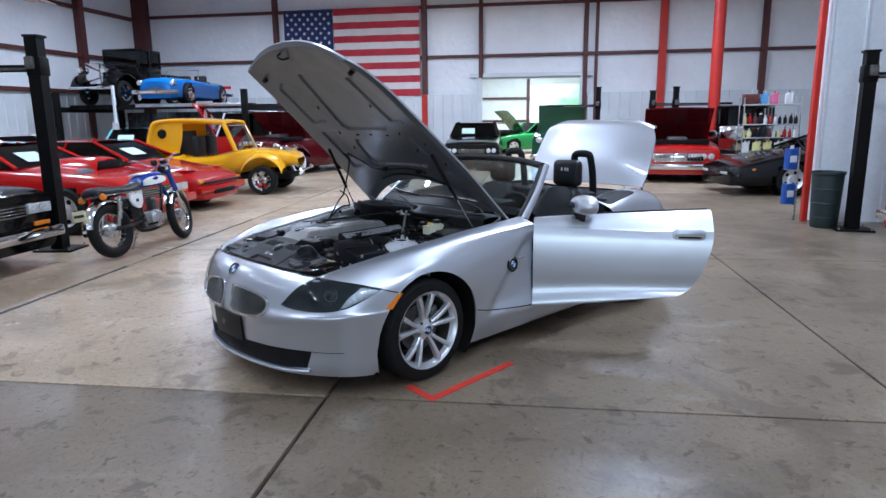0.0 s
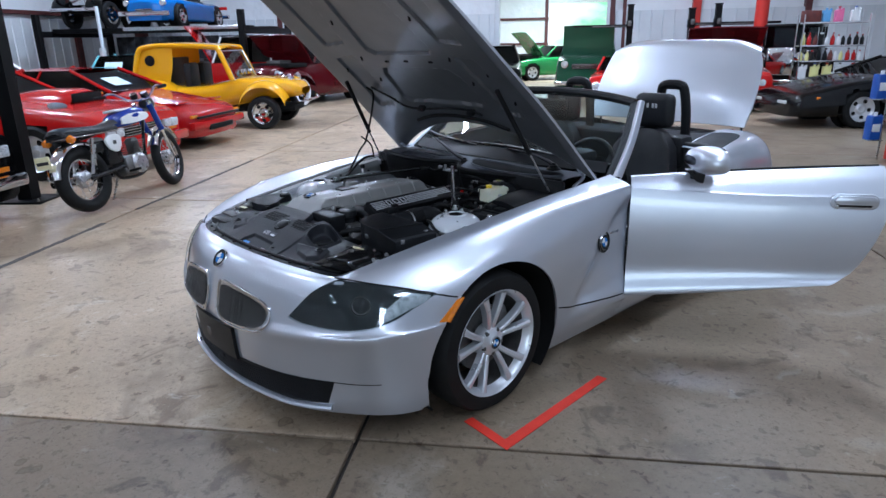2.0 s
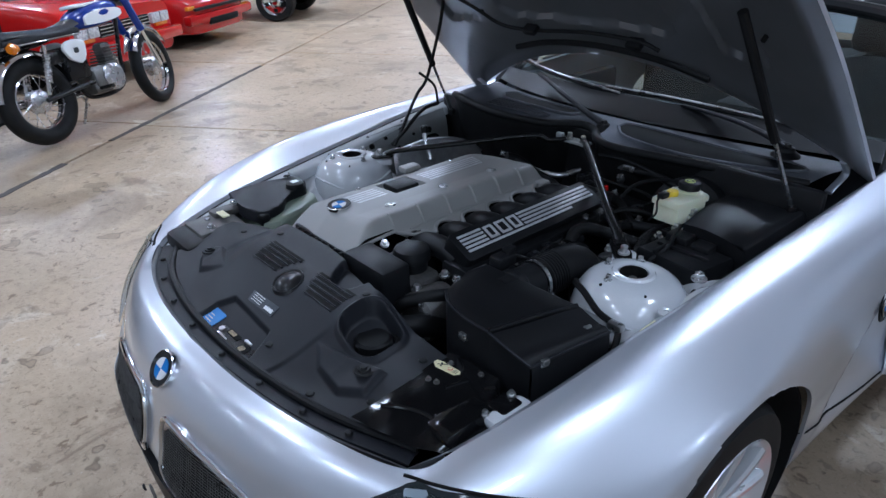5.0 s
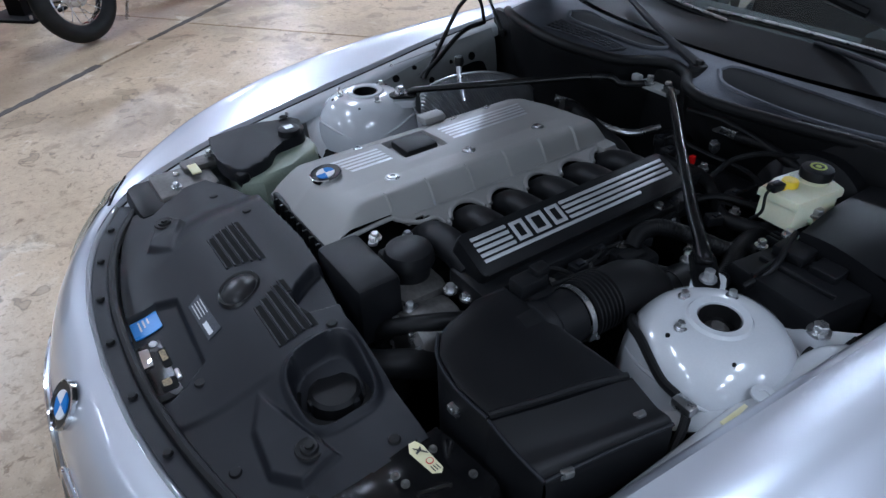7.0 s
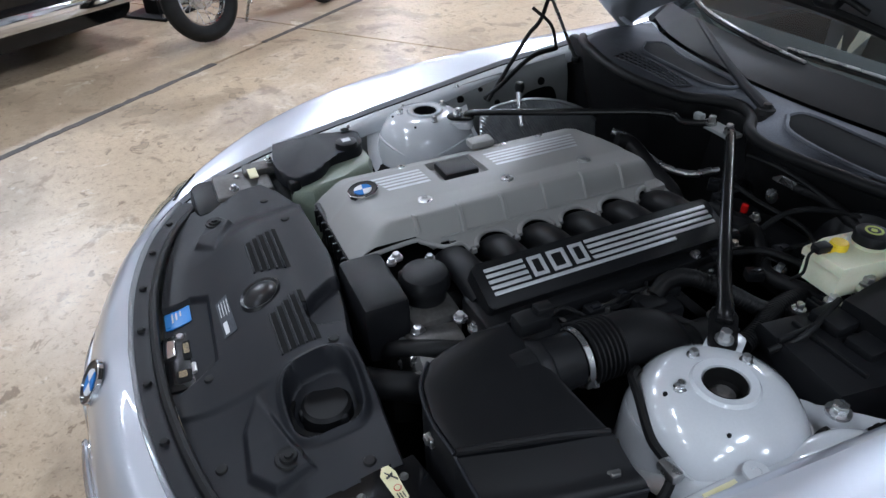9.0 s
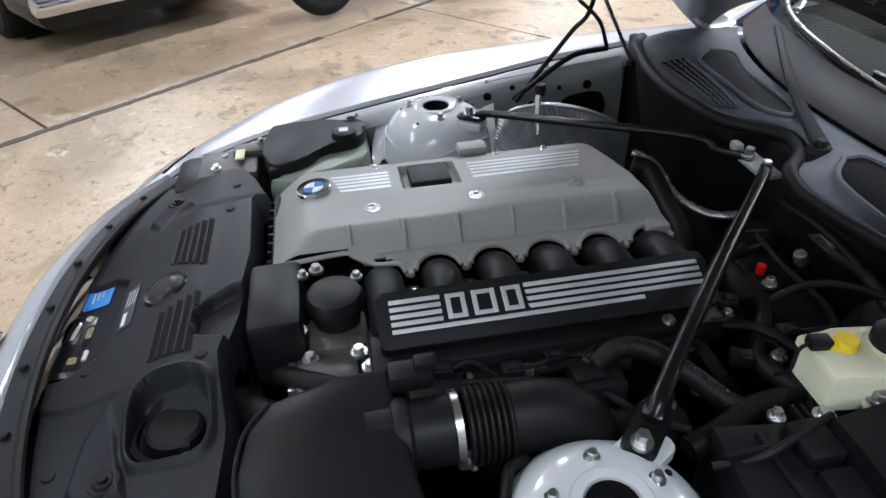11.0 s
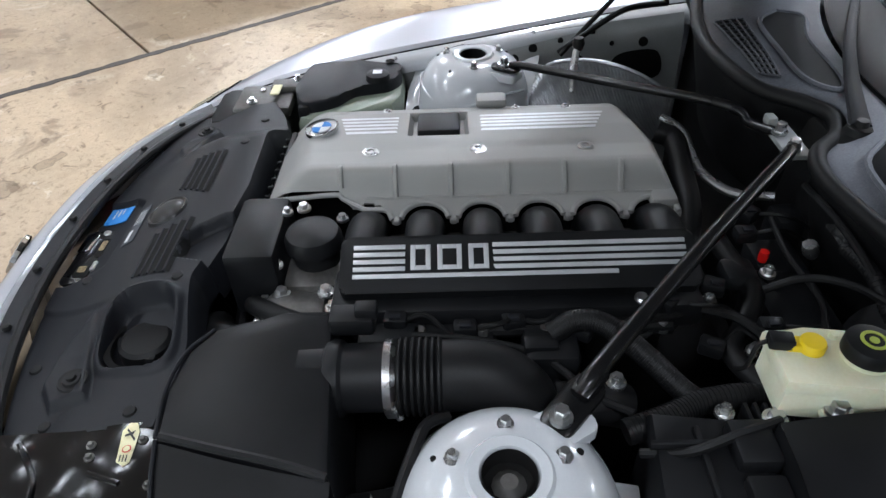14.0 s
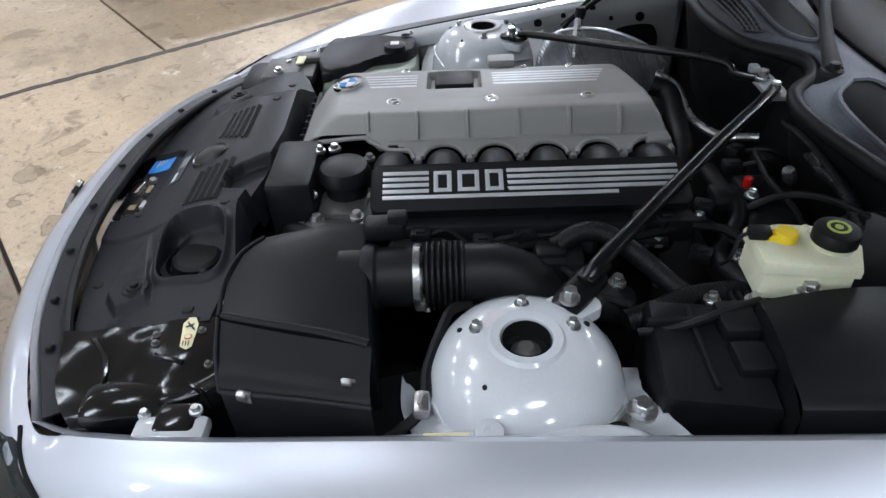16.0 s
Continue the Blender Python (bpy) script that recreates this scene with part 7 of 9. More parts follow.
cow = part("cowl_panel", sheet(skin([[(x, y + .010, z + .002) for x, y, z in SEAL], [(a[0] * .7 + b[0] * .3, a[1] * .7 + b[1] * .3, a[2] * .7 + b[2] * .3 + .012) for a, b in zip(SEAL, WB)], [(a[0] * .35 + b[0] * .65, a[1] * .35 + b[1] * .65, a[2] * .35 + b[2] * .65 + .008) for a, b in zip(SEAL, WB)], WB], 90, 16)), COWL_PLASTIC, car, "dusty grey cowl panel below the windscreen")
settle()


def on_cowl(outline, mat, name, off=.002, depth=0, label=""):
    return part(name, applied(outline, (0, 0, 1.0), UX, UY, cow, off, depth), mat, cow, label)


def intake_place(a, b):
    """A place on the intake opening: a along it, b across it."""
    p = Vector((-.42, .590, 0)).lerp(Vector((-.172, .592, 0)), a).lerp(Vector((-.415, .647, 0)).lerp(Vector((-.145, .618, 0)), a), b)
    hit, place, normal, _ = cow.ray_cast((p.x, p.y, 1.3), (0, 0, -1))
    return (place if hit else p + Vector((0, 0, .94))) + Vector((0, 0, .0035))


on_cowl([tuple(intake_place(a, b).xy) for a, b in ((0, 0), (.5, 0), (1, 0), (1, 1), (.5, 1), (0, 1))], DARK, "air_intake", .0015)
for k in range(14):
    part("intake_bar", tube([intake_place(k / 13, b) for b in (0, .5, 1)], .0021, 5, 0), COWL_PLASTIC, cow)
for k in range(5):
    part("intake_bar", tube([intake_place(a, k / 4) for a in np.linspace(0, 1, 7)], .0021, 5, 0), COWL_PLASTIC, cow)
# flat dark plates stand in for the shaded hollows
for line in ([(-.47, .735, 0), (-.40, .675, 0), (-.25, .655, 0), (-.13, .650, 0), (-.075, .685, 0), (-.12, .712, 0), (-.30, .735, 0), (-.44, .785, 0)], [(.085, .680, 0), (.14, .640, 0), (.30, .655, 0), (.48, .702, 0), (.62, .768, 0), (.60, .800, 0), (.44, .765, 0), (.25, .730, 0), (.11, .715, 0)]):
    on_cowl([(w.x, w.y) for w in smooth_line(line + line[:1], 5)[:-1]], COWL_SHADE, "cowl_hollow", .003, .004)
    ring = []
    for w in smooth_line(line + line[:1], 5):
        hit, place, normal, _ = cow.ray_cast((w.x, w.y, 1.3), (0, 0, -1))
        if hit:
            ring.append(place + Vector((0, 0, .003)))
    part("hollow_rim", tube(ring, .005, 6, 0), COWL_PLASTIC, cow)
for px, py, pts, blade in (
        (.033, .675, [(.033, .675, .938), (-.02, .690, .948), (-.09, .712, .960), (-.20, .752, .982), (-.40, .852, 1.006)], [(-.62, 1.02, 1.005), (-.42, .905, 1.01), (-.20, .845, 1.005), (-.02, .83, .995)]),
        (.560, .800, [(.560, .800, .955), (.50, .815, .972), (.38, .835, .990), (.20, .85, 1.000)], [(-.10, .862, 1.000), (.10, .868, 1.004), (.30, .885, .998), (.52, .935, .975)])):
    arm = part("wiper_arm", tube(pts, lambda t: .0175 - .009 * t, 10, 6, flat=.55), WIPER_GREY, car, "grey-black wiper arm")
    part("wiper_pivot", turned([(0, .030), (.009, .029), (.011, .020), (.020, .018), (.024, .008), (.036, .000), (.040, -.006)], 24, Matrix.Translation((px, py, pts[0][2] - .016))), RUBBER, arm)
    part("wiper_blade", tube(blade, .007, 6, 6), RUBBER, arm)
    part("wiper_spine", tube([Vector(p) + Vector((0, -.004, .009)) for p in blade], .0035, 6, 6), STEEL, arm)

# ---- other vehicles: nose at y = 0, tail along +y, origin on the floor under the nose ----
def build_road_wheel(r, w, style):
    m = pose(0, 0, 0, 0, 90, 0)
    rr = r * .66
    t = part("wheel", turned([(rr, -w / 2), (r * .90, -w / 2), (r * .985, -w * .38), (r, -w * .2), (r, w * .2), (r * .985, w * .38), (r * .90, w / 2), (rr, w / 2)], 32, m, close=True), TYRE, None)
    part("rim", turned([(0, w * .30), (rr * .25, w * .34), (rr * .45, w * .22), (rr * .85, w * .30), (rr, w * .50), (rr * 1.03, w * .46), (rr * 1.0, w * .2)], 28, m), CHROME if style != "alloy" else RIM, t)
    if style == "white":
        part("white_wall", turned([(rr * 1.03, w * .505), (r * .92, w * .515), (r * .92, w * .5)], 32, m), WHITE_PAINT, t)
    else:
        for k in range(5):
            part("rim_slot", prism(rounded(rr * .28, rr * .30, rr * .1), w * .28, w * .33, 0, pose(0, 0, 0, 0, 90, 0) @ pose(0, 0, 0, 0, 0, 72 * k) @ pose(rr * .66, 0, 0)), DARK, t)
    return t


def build_vehicle(name, m, label, paint_mat, length, width, stations, cabin, roof_mat=None, axles=(0.8, 3.4), r=.32, style="alloy", lamps="rect", bumper=CHROME, open_hood=None, category="car", clear=.18, glass=GLASS_DARK, paper=True, grille=True):
    """A car from stations (y, half width, edge height, crown height) and a cabin (screen foot, roof front, roof back, rear foot, belt, roof height, half width)."""
    v = thing(name, m, label, category)
    rows = []
    for y, w, ze, zc in stations:
        zs = clear + .02
        ring = []
        for x, z in ((.90, zs), (.985, zs + .12 * (ze - zs)), (1.0, zs + .5 * (ze - zs)), (.985, zs + .8 * (ze - zs)), (.94, ze - .015), (.84, ze + .35 * (zc - ze)), (.45, zc - .12 * (zc - ze)), (0, zc)):
            ring.append((w * x, y, z))
        rows.append(ring)
    bm = sheet(skin(rows, 30, 44))
    mirrored(bm)
    bmesh.ops.contextual_create(bm, geom=[e for e in bm.edges if e.is_boundary and abs(e.verts[0].co.y - stations[0][0]) < .01 and abs(e.verts[1].co.y - stations[0][0]) < .01])
    for ax in axles:
        bmesh.ops.delete(bm, geom=[f for f in bm.faces if abs(f.calc_center_median().x) > width * .33 and math.dist(f.calc_center_median().yz, (ax, r)) < r * 1.14 and f.calc_center_median().z < r * 2.05], context="FACES")
    part("body", bm, paint_mat, v, "", .9)
    part("underbody", boxes(((0, length / 2, clear + .1), (width * .78, length * .9, .16), .03)), DARK, v)
    for ax in axles:
        for s in (1, -1):
            part("wheel_well", turned([(0, 0), (r * 1.17, 0), (r * 1.17, .22)], 24, pose(s * width * .30, ax, r, 0, 90 * s, 0)), DARK, v)
    wh = build_road_wheel(r, .20, style)
    first = True
    for ax in axles:
        for s in (1, -1):
            pm = pose(s * (width / 2 - .13), ax, r, 11 * ax, 0, 0 if s > 0 else 180)
            if first:
                wh.matrix_basis = pm
                ob = wh
                first = False
            else:
                ob = copy_thing(wh, pm)
            ob.parent = v
    if cabin:
        y0, y1, y2, y3, zb, zr, w = cabin
        wb = w
        wr = w * .80
        quads = {"windscreen": [(-wb, y0, zb), (wb, y0, zb), (wr, y1, zr - .03), (-wr, y1, zr - .03)], "rear_window": [(-wb, y3, zb), (wb, y3, zb), (wr, y2, zr - .03), (-wr, y2, zr - .03)]}
        for s in (1, -1):
            quads["side_window" + ("" if s > 0 else "_")] = [(s * wb, y0, zb), (s * wb, y3, zb), (s * wr, y2, zr - .03), (s * wr, y1, zr - .03)]
        for k, q in quads.items():
            bm = bmesh.new()
            bm.faces.new([bm.verts.new(p) for p in q])
            part(k.rstrip("_"), thicken(bm, .006), glass, v)
        for s in (1, -1):
            part("pillar", tube([(s * wb, y0, zb), (s * wr, y1, zr - .02)], .028, 8, 0), roof_mat or paint_mat, v)
            part("pillar", tube([(s * wb, y3, zb), (s * wr, y2, zr - .02)], .05, 8, 0), roof_mat or paint_mat, v)
            part("pillar", tube([(s * wb, (y0 + y3) / 2 + .1, zb), (s * wr, (y1 + y2) / 2 + .1, zr - .02)], .025, 6, 0), roof_mat or paint_mat, v)
        part("roof", sheet(skin([[(x * wr * 1.03, y, zr + .03 * (1 - x * x) - .02) for x in (-1, -.6, 0, .6, 1)] for y in (y1 - .02, y1 + .15, (y1 + y2) / 2, y2 + .02)], 14, 12)), roof_mat or paint_mat, v)
        part("seats", boxes(((w * .42, (y1 + y2) / 2, zb - .05), (.5, .25, .5), .08), ((-w * .42, (y1 + y2) / 2, zb - .05), (.5, .25, .5), .08)), SEAT, v)
        if paper:
            n = (Vector((0, y1, zr)) - Vector((0, y0, zb))).normalized()
            p = Vector((-w * .25, y0, zb)).lerp(Vector((-w * .25, y1, zr)), .38)
            part("price_sheet", boxes(((0, 0, 0), (.42, .004, .28), 0, Matrix.Translation(p + Vector((0, -.02, .01))) @ pose(0, 0, 0, -math.degrees(math.atan2(n.y, n.z))))), PAPER, v, "pale printed sheet behind the windscreen")
    w0, ze0 = stations[0][1], stations[0][2]
    mid = clear + .5 * (ze0 - clear)
    if bumper:
        part("front_bumper", boxes(((0, -.05, clear + .20), (width * .96, .12, .13), .035)), bumper, v)
        part("rear_bumper", boxes(((0, length + .04, clear + .22), (width * .94, .12, .13), .035)), bumper, v)
    if grille:
        part("grille", boxes(((0, -.006, ze0 - .15), (w0 * 1.0, .03, .13), .01)), DARK, v)
        for k in range(4):
            part("grille_bar", boxes(((0, -.026, ze0 - .20 + k * .033), (w0 * .98, .012, .010), .002)), CHROME, v)
    for s in (1, -1):
        if lamps == "rect":
            for k in (0, 1):
                h = part("headlight", boxes(((s * (w0 * .62 + k * .17), -.015, ze0 - .14), (.15, .05, .11), .012)), LAMP_CLEAR, v)
            part("turn_signal", boxes(((s * w0 * .75, -.012, clear + .31), (.22, .03, .05), .01)), AMBER, v)
        elif lamps == "round":
            h = part("headlight", turned([(0, .03), (.06, .024), (.085, .005), (.095, -.01), (.095, -.06)], 22, pose(s * w0 * .74, -.015, ze0 - .10, 90)), LAMP_CLEAR, v)
            part("lamp_ring", turned([(.085, .006), (.10, .0), (.085, -.006)], 22, pose(s * w0 * .74, -.02, ze0 - .10, 90), close=True), CHROME, h)
        elif lamps == "quad":
            for k in (0, 1):
                h = part("headlight", turned([(0, .02), (.05, .016), (.07, 0), (.07, -.05)], 20, pose(s * (w0 * .62 + k * .16), -.02, ze0 - .13, 90)), LAMP_CLEAR, v)
        part("tail_light", boxes(((s * width * .36, length - .01, clear + .48), (.25, .06, .10), .015)), RED_BRIGHT, v)
    if open_hood:
        y, z, ln, tilt, mat = open_hood
        ho = part("hood", thicken(sheet(skin([[(x * width * .40, -ln * t, .03 * (1 - x * x) + .04 * math.sin(math.pi * t)) for x in (-1, -.5, 0, .5, 1)] for t in (0, .33, .66, 1)], 14, 12)), .03), mat, v, "hood standing open")
        ho.matrix_basis = pose(0, y, z, -tilt)
        part("engine_bay", boxes(((0, y - ln * .55, z - .03), (width * .72, ln * .8, .10), .02)), DARK, v)
        part("engine", boxes(((0, y - ln * .5, z + .03), (.45, ln * .5, .12), .03)), GRIME, v)
    return v


PAPER = material("pale_blue_sheet", (0.50, 0.68, 0.72), (0.60, 0.74, 0.77), 0.6, 0, 20)
LOW = [(0, .80, .62, .66), (.35, .84, .72, .78), (1.2, .86, .82, .90), (2.2, .87, .86, .92), (3.3, .87, .88, .93), (4.2, .84, .85, .90), (4.55, .78, .80, .84)]
build_vehicle("sedan_car", hall(-5.67, 5.70, 0, 90), "black eighties sedan with chrome bumper parked nose out", BLACK_PAINT, 4.9, 1.8, [(0, .84, .80, .83), (.3, .86, .86, .90), (1.4, .88, .92, .97), (2.4, .89, .95, .98), (3.6, .89, .95, .98), (4.6, .87, .92, .95), (4.9, .84, .82, .85)], (1.45, 2.0, 3.2, 3.8, .94, 1.38, .78), axles=(.95, 3.8), lamps="rect")
muscle = build_vehicle("muscle_car", hall(-5.91, 8.93, 0, 90), "red muscle car with a tall black-mouthed hood scoop", RED_BRIGHT, 4.8, 1.85, [(0, .82, .70, .74), (.3, .86, .78, .84), (1.4, .88, .86, .94), (2.4, .90, .90, .95), (3.6, .91, .92, .96), (4.5, .88, .90, .94), (4.8, .82, .82, .86)], (1.70, 2.35, 3.2, 3.9, .93, 1.28, .76), axles=(.90, 3.6), r=.34, lamps="rect", bumper=RED_BRIGHT)
part("hood_scoop", sheet(skin([[(x * .34, .75 + d, z + .16 * (1 - x ** 4)) for x in (-1, -.8, -.4, 0, .4, .8, 1)] for d, z in ((0, .86), (.15, .90), (.6, .89), (1.0, .84))], 16, 12)), RED_BRIGHT, muscle)
part("scoop_mouth", boxes(((0, .75, .95), (.56, .03, .12), .02)), DARK, muscle)
part("scoop_badge", boxes(((.30, .80, .98), (.04, .12, .03), .006)), AMBER, muscle)
part("round_decal", turned([(0, .004), (.10, .003), (.11, 0)], 20, facing((-.55, .75, .885), (-.25, -.3, 1))), COWL_PLASTIC, muscle)
coupe = build_vehicle("sports_coupe", hall(-6.11, 11.13, 0, 90), "low red eighties sports coupe with closed pop-up lamps", RED_PAINT, 4.3, 1.7, [(-.06, .50, .50, .53), (.0, .70, .56, .60), (.25, .80, .64, .71), (.9, .84, .75, .82), (1.5, .85, .84, .92), (2.4, .86, .88, .95), (3.6, .85, .90, .95), (4.3, .78, .84, .88)], (1.30, 2.05, 2.9, 3.9, .90, 1.24, .72), axles=(.85, 3.25), r=.31, lamps="none", bumper=RED_PAINT, grille=False)
part("air_dam", boxes(((0, -.10, .33), (.75, .04, .09), .02)), DARK, coupe)
part("nose_band", boxes(((0, -.08, .50), (1.30, .05, .035), .01)), RUBBER, coupe)
for s in (1, -1):
    part("pop_up_lid", boxes(((s * .52, .35, .715), (.30, .26, .02), .008, Matrix())), RED_PAINT, coupe)
    part("turn_signal", boxes(((s * .66, -.02, .52), (.16, .05, .05), .012)), AMBER, coupe)
# a white and a red convertible further back
build_vehicle("convertible_car_parked", hall(-9.79, 12.47, 0, 85), "dark red convertible with a white-framed windscreen", RED_PAINT, 4.4, 1.7, LOW, (1.4, 1.95, 2.0, 2.1, .92, 1.30, .72), axles=(.85, 3.4), roof_mat=WHITE_PAINT, lamps="round")
build_vehicle("hatchback_car", hall(-11.15, 15.37, 0, 20), "pale blue and white small car behind the others", TEAL_PAINT, 4.0, 1.65, LOW[:-1] + [(4.0, .78, .84, .88)], (1.1, 1.6, 3.0, 3.6, .92, 1.36, .74), axles=(.75, 3.2), lamps="round")

# yellow dune buggy
bug = thing("dune_buggy", hall(-5.55, 13.89, 0, 98), "yellow fibreglass dune buggy with a hard top and chrome wheels", "dune buggy")
bm = sheet(skin([[(w * x, y, z0 + (z1 - z0) * k) for x, k in ((.55, 0), (.75, .25), (.80, .6), (.74, .95), (.45, 1.06), (0, 1.10))] for y, w, z0, z1 in ((.05, .40, .62, .74), (.2, .62, .58, .86), (.7, .70, .55, .92), (1.25, .82, .45, .92), (1.9, .92, .40, .80), (2.6, .95, .42, .82), (3.1, .90, .55, .90), (3.35, .70, .62, .86))], 24, 40))
part("tub", mirrored(bm), YELLOW_PAINT, bug, "", .9)
for s in (1, -1):
    part("front_fender", sheet(skin([[(s * x, .72 - .46 * math.cos(a), .42 + .46 * math.sin(a) + dz) for a in np.linspace(.25, math.pi - .1, 8)] for x, dz in ((.45, .02), (.62, .03), (.80, -.02), (.84, -.09))], 20, 8)), YELLOW_PAINT, bug)
    part("rear_fender", sheet(skin([[(s * x, 2.75 - .50 * math.cos(a), .42 + .48 * math.sin(a) + dz) for a in np.linspace(.15, math.pi - .2, 8)] for x, dz in ((.55, .05), (.75, .04), (.92, -.02), (.96, -.09))], 20, 8)), YELLOW_PAINT, bug)
    for y, r in ((.72, .31), (2.75, .35)):
        w = build_road_wheel(r, .24, "chrome")
        w.matrix_basis = pose(s * .72, y, r, 0, 0, 0 if s > 0 else 180)
        w.parent = bug
    # hard top sides: an arch round the door opening
    part("top_side", tube([(s * .68, 1.28, .92), (s * .64, 1.50, 1.44), (s * .62, 1.62, 1.53), (s * .62, 2.5, 1.57), (s * .63, 2.88, 1.55), (s * .65, 3.05, 1.46), (s * .68, 3.16, 1.05)], .05, 8, 5), YELLOW_PAINT, bug)
    part("top_quarter", sheet(skin([[(s * .70, 2.50, .86), (s * .66, 2.42, 1.20), (s * .63, 2.40, 1.56)], [(s * .71, 2.78, .88), (s * .68, 2.80, 1.20), (s * .63, 2.78, 1.57)], [(s * .69, 3.22, .88), (s * .66, 3.14, 1.2), (s * .60, 3.05, 1.50)]], 10, 10)), YELLOW_PAINT, bug)
    part("round_window", turned([(0, .006), (.09, .005), (.10, 0)], 22, facing((s * .685, 2.84, 1.30), (s, 0, .1))), DARK, bug)
    part("headlight", turned([(0, .05), (.05, .045), (.085, .015), (.09, 0), (.05, -.06), (0, -.08)], 18, pose(s * .34, .28, .93, 90)), CHROME, bug)
    for k in range(2):
        part("spot_lamp", turned([(0, .03), (.045, .025), (.055, 0), (.02, -.05)], 14, pose(s * (.12 + .18 * k), 1.22, 1.06, 90)), CHROME, bug)
part("hard_top", sheet(skin([[(x, y, z + .05 * (1 - (x / .62) ** 2)) for x in (-.62, -.4, 0, .4, .62)] for y, z in ((1.46, 1.49), (1.62, 1.54), (2.3, 1.58), (2.80, 1.57), (3.05, 1.49))], 14, 16)), YELLOW_PAINT, bug)
part("windscreen_frame", tube([(-.66, 1.25, .92), (-.60, 1.48, 1.46), (.60, 1.48, 1.46), (.66, 1.25, .92)], .02, 8, 0), CHROME, bug)
bm = bmesh.new()
bm.faces.new([bm.verts.new(p) for p in ((-.64, 1.26, .94), (.64, 1.26, .94), (.59, 1.47, 1.45), (-.59, 1.47, 1.45))])
part("windscreen", thicken(bm, .006), GLASS, bug)
part("cab_interior", boxes(((0, 2.0, .60), (1.2, 1.1, .30), .05), ((.33, 2.2, .95), (.46, .16, .60), .06), ((-.33, 2.2, .95), (.46, .16, .60), .06), ((0, 2.62, 1.0), (1.1, .05, .7), .02)), SEAT, bug)
part("front_tube_bumper", tube([(-.5, -.02, .55), (-.4, -.10, .52), (.4, -.10, .52), (.5, -.02, .55)], .022, 8), CHROME, bug)
part("chassis", boxes(((0, 1.7, .36), (.8, 3.0, .12), .03), ((0, .72, .31), (1.3, .08, .08), .02), ((0, 2.75, .33), (1.3, .3, .25), .05)), DARK, bug)

# forties car in maroon, hood up; off-roader in red and white
FAT = [(0, .36, .82, .88), (.25, .42, .95, 1.02), (1.2, .62, 1.02, 1.08), (2.0, .84, 1.05, 1.10), (3.4, .86, 1.02, 1.08), (4.3, .66, .92, .98), (4.7, .45, .75, .80)]
old = build_vehicle("vintage_sedan", hall(-8.14, 16.98, 0, -14), "maroon forties sedan with its hood open and whitewall tyres", RED_DARK, 4.7, 1.8, FAT, (1.5, 1.95, 3.1, 4.0, 1.06, 1.62, .72), axles=(.72, 3.5), r=.36, style="white", lamps="none", open_hood=(1.45, 1.06, 1.0, 46, RED_DARK), paper=False)
for s in (1, -1):
    part("front_fender", sheet(skin([[(s * x, .72 - .62 * math.cos(a), .34 + .56 * math.sin(a) + dz) for a in np.linspace(0, math.pi * .92, 9)] for x, dz in ((.48, .04), (.68, .05), (.86, -.02), (.90, -.12))], 22, 8)), RED_DARK, old)
    part("headlight", turned([(0, .06), (.07, .05), (.10, .02), (.09, -.08), (0, -.16)], 20, pose(s * .60, .10, .84, 90)), CHROME, old)
suv = build_vehicle("off_road_vehicle", hall(-11.29, 18.28, 0, -72), "red boxy off-roader with a white roof and raised hood", RED_PAINT, 4.2, 1.75, [(0, .80, 1.02, 1.05), (.2, .84, 1.08, 1.10), (1.4, .86, 1.10, 1.12), (2.8, .87, 1.10, 1.12), (4.1, .87, 1.10, 1.12), (4.2, .85, 1.05, 1.08)], (1.30, 1.55, 4.05, 4.15, 1.10, 1.78, .82), roof_mat=WHITE_PAINT, axles=(.75, 3.3), r=.38, lamps="round", open_hood=(1.25, 1.12, 1.1, 58, RED_PAINT), paper=False)

# four-post lift with a truck and a roadster on it
def build_lift4():
    lift = thing("four_post_lift", hall(0, 0), "black four-post car lift carrying two old cars", "car lift")
    for u in (-14.95, -8.85):
        for v in (17.9, 20.9):
            part("post", boxes(((u, v, 1.22), (.16, .16, 2.44), .015)), LIFT_BLACK, lift)
            part("base_plate", boxes(((u, v, .01), (.36, .36, .02), .004)), LIFT_BLACK, lift)
    for v in (18.6, 20.2):
        part("runway", boxes((((-14.95 - 8.85) / 2, v, 2.0), (5.9, .55, .12), .01)), LIFT_BLACK, lift)
    for u in (-14.95, -8.85):
        part("crossbeam", boxes(((u, 19.4, 1.92), (.16, 3.0, .16), .01)), LIFT_BLACK, lift)
    part("runway_edge", boxes(((-10.8, 18.31, 2.02), (3.6, .02, .10), .004)), STEEL, lift)
    return lift


build_lift4()
part("lift_sign", boxes(((0, 0, 0), (.20, .02, .55), .004)), WHITE_LABEL, tagged(thing("lift_pole", hall(-12.91, 17.73, 1.25), "pale steel pole with a white notice", "pole"), ""))
bpy.data.objects["lift_pole"]["label"] = "pale steel pole with a white notice"
part("pole", tube([(0, .03, -1.25), (0, .03, 1.35)], .05, 10, 0), SIDING, bpy.data.objects["lift_pole"])
siding("steel_screen", -15.0, -10.2, 21.3, 0, 1.85, 0.30, COWL_PLASTIC, "dark grey ribbed metal screen behind the lift")
road = build_vehicle("classic_roadster", hall(-11.85, 18.28, 2.06, 4), "bright blue fifties open roadster standing on a lift", BLUE_PAINT, 3.9, 1.5, [(0, .48, .56, .66), (.2, .60, .68, .78), (.9, .68, .72, .80), (1.7, .70, .70, .78), (2.5, .72, .66, .72), (3.3, .66, .66, .76), (3.9, .40, .48, .54)], None, axles=(.75, 3.1), r=.31, lamps="none", style="chrome", clear=.15)
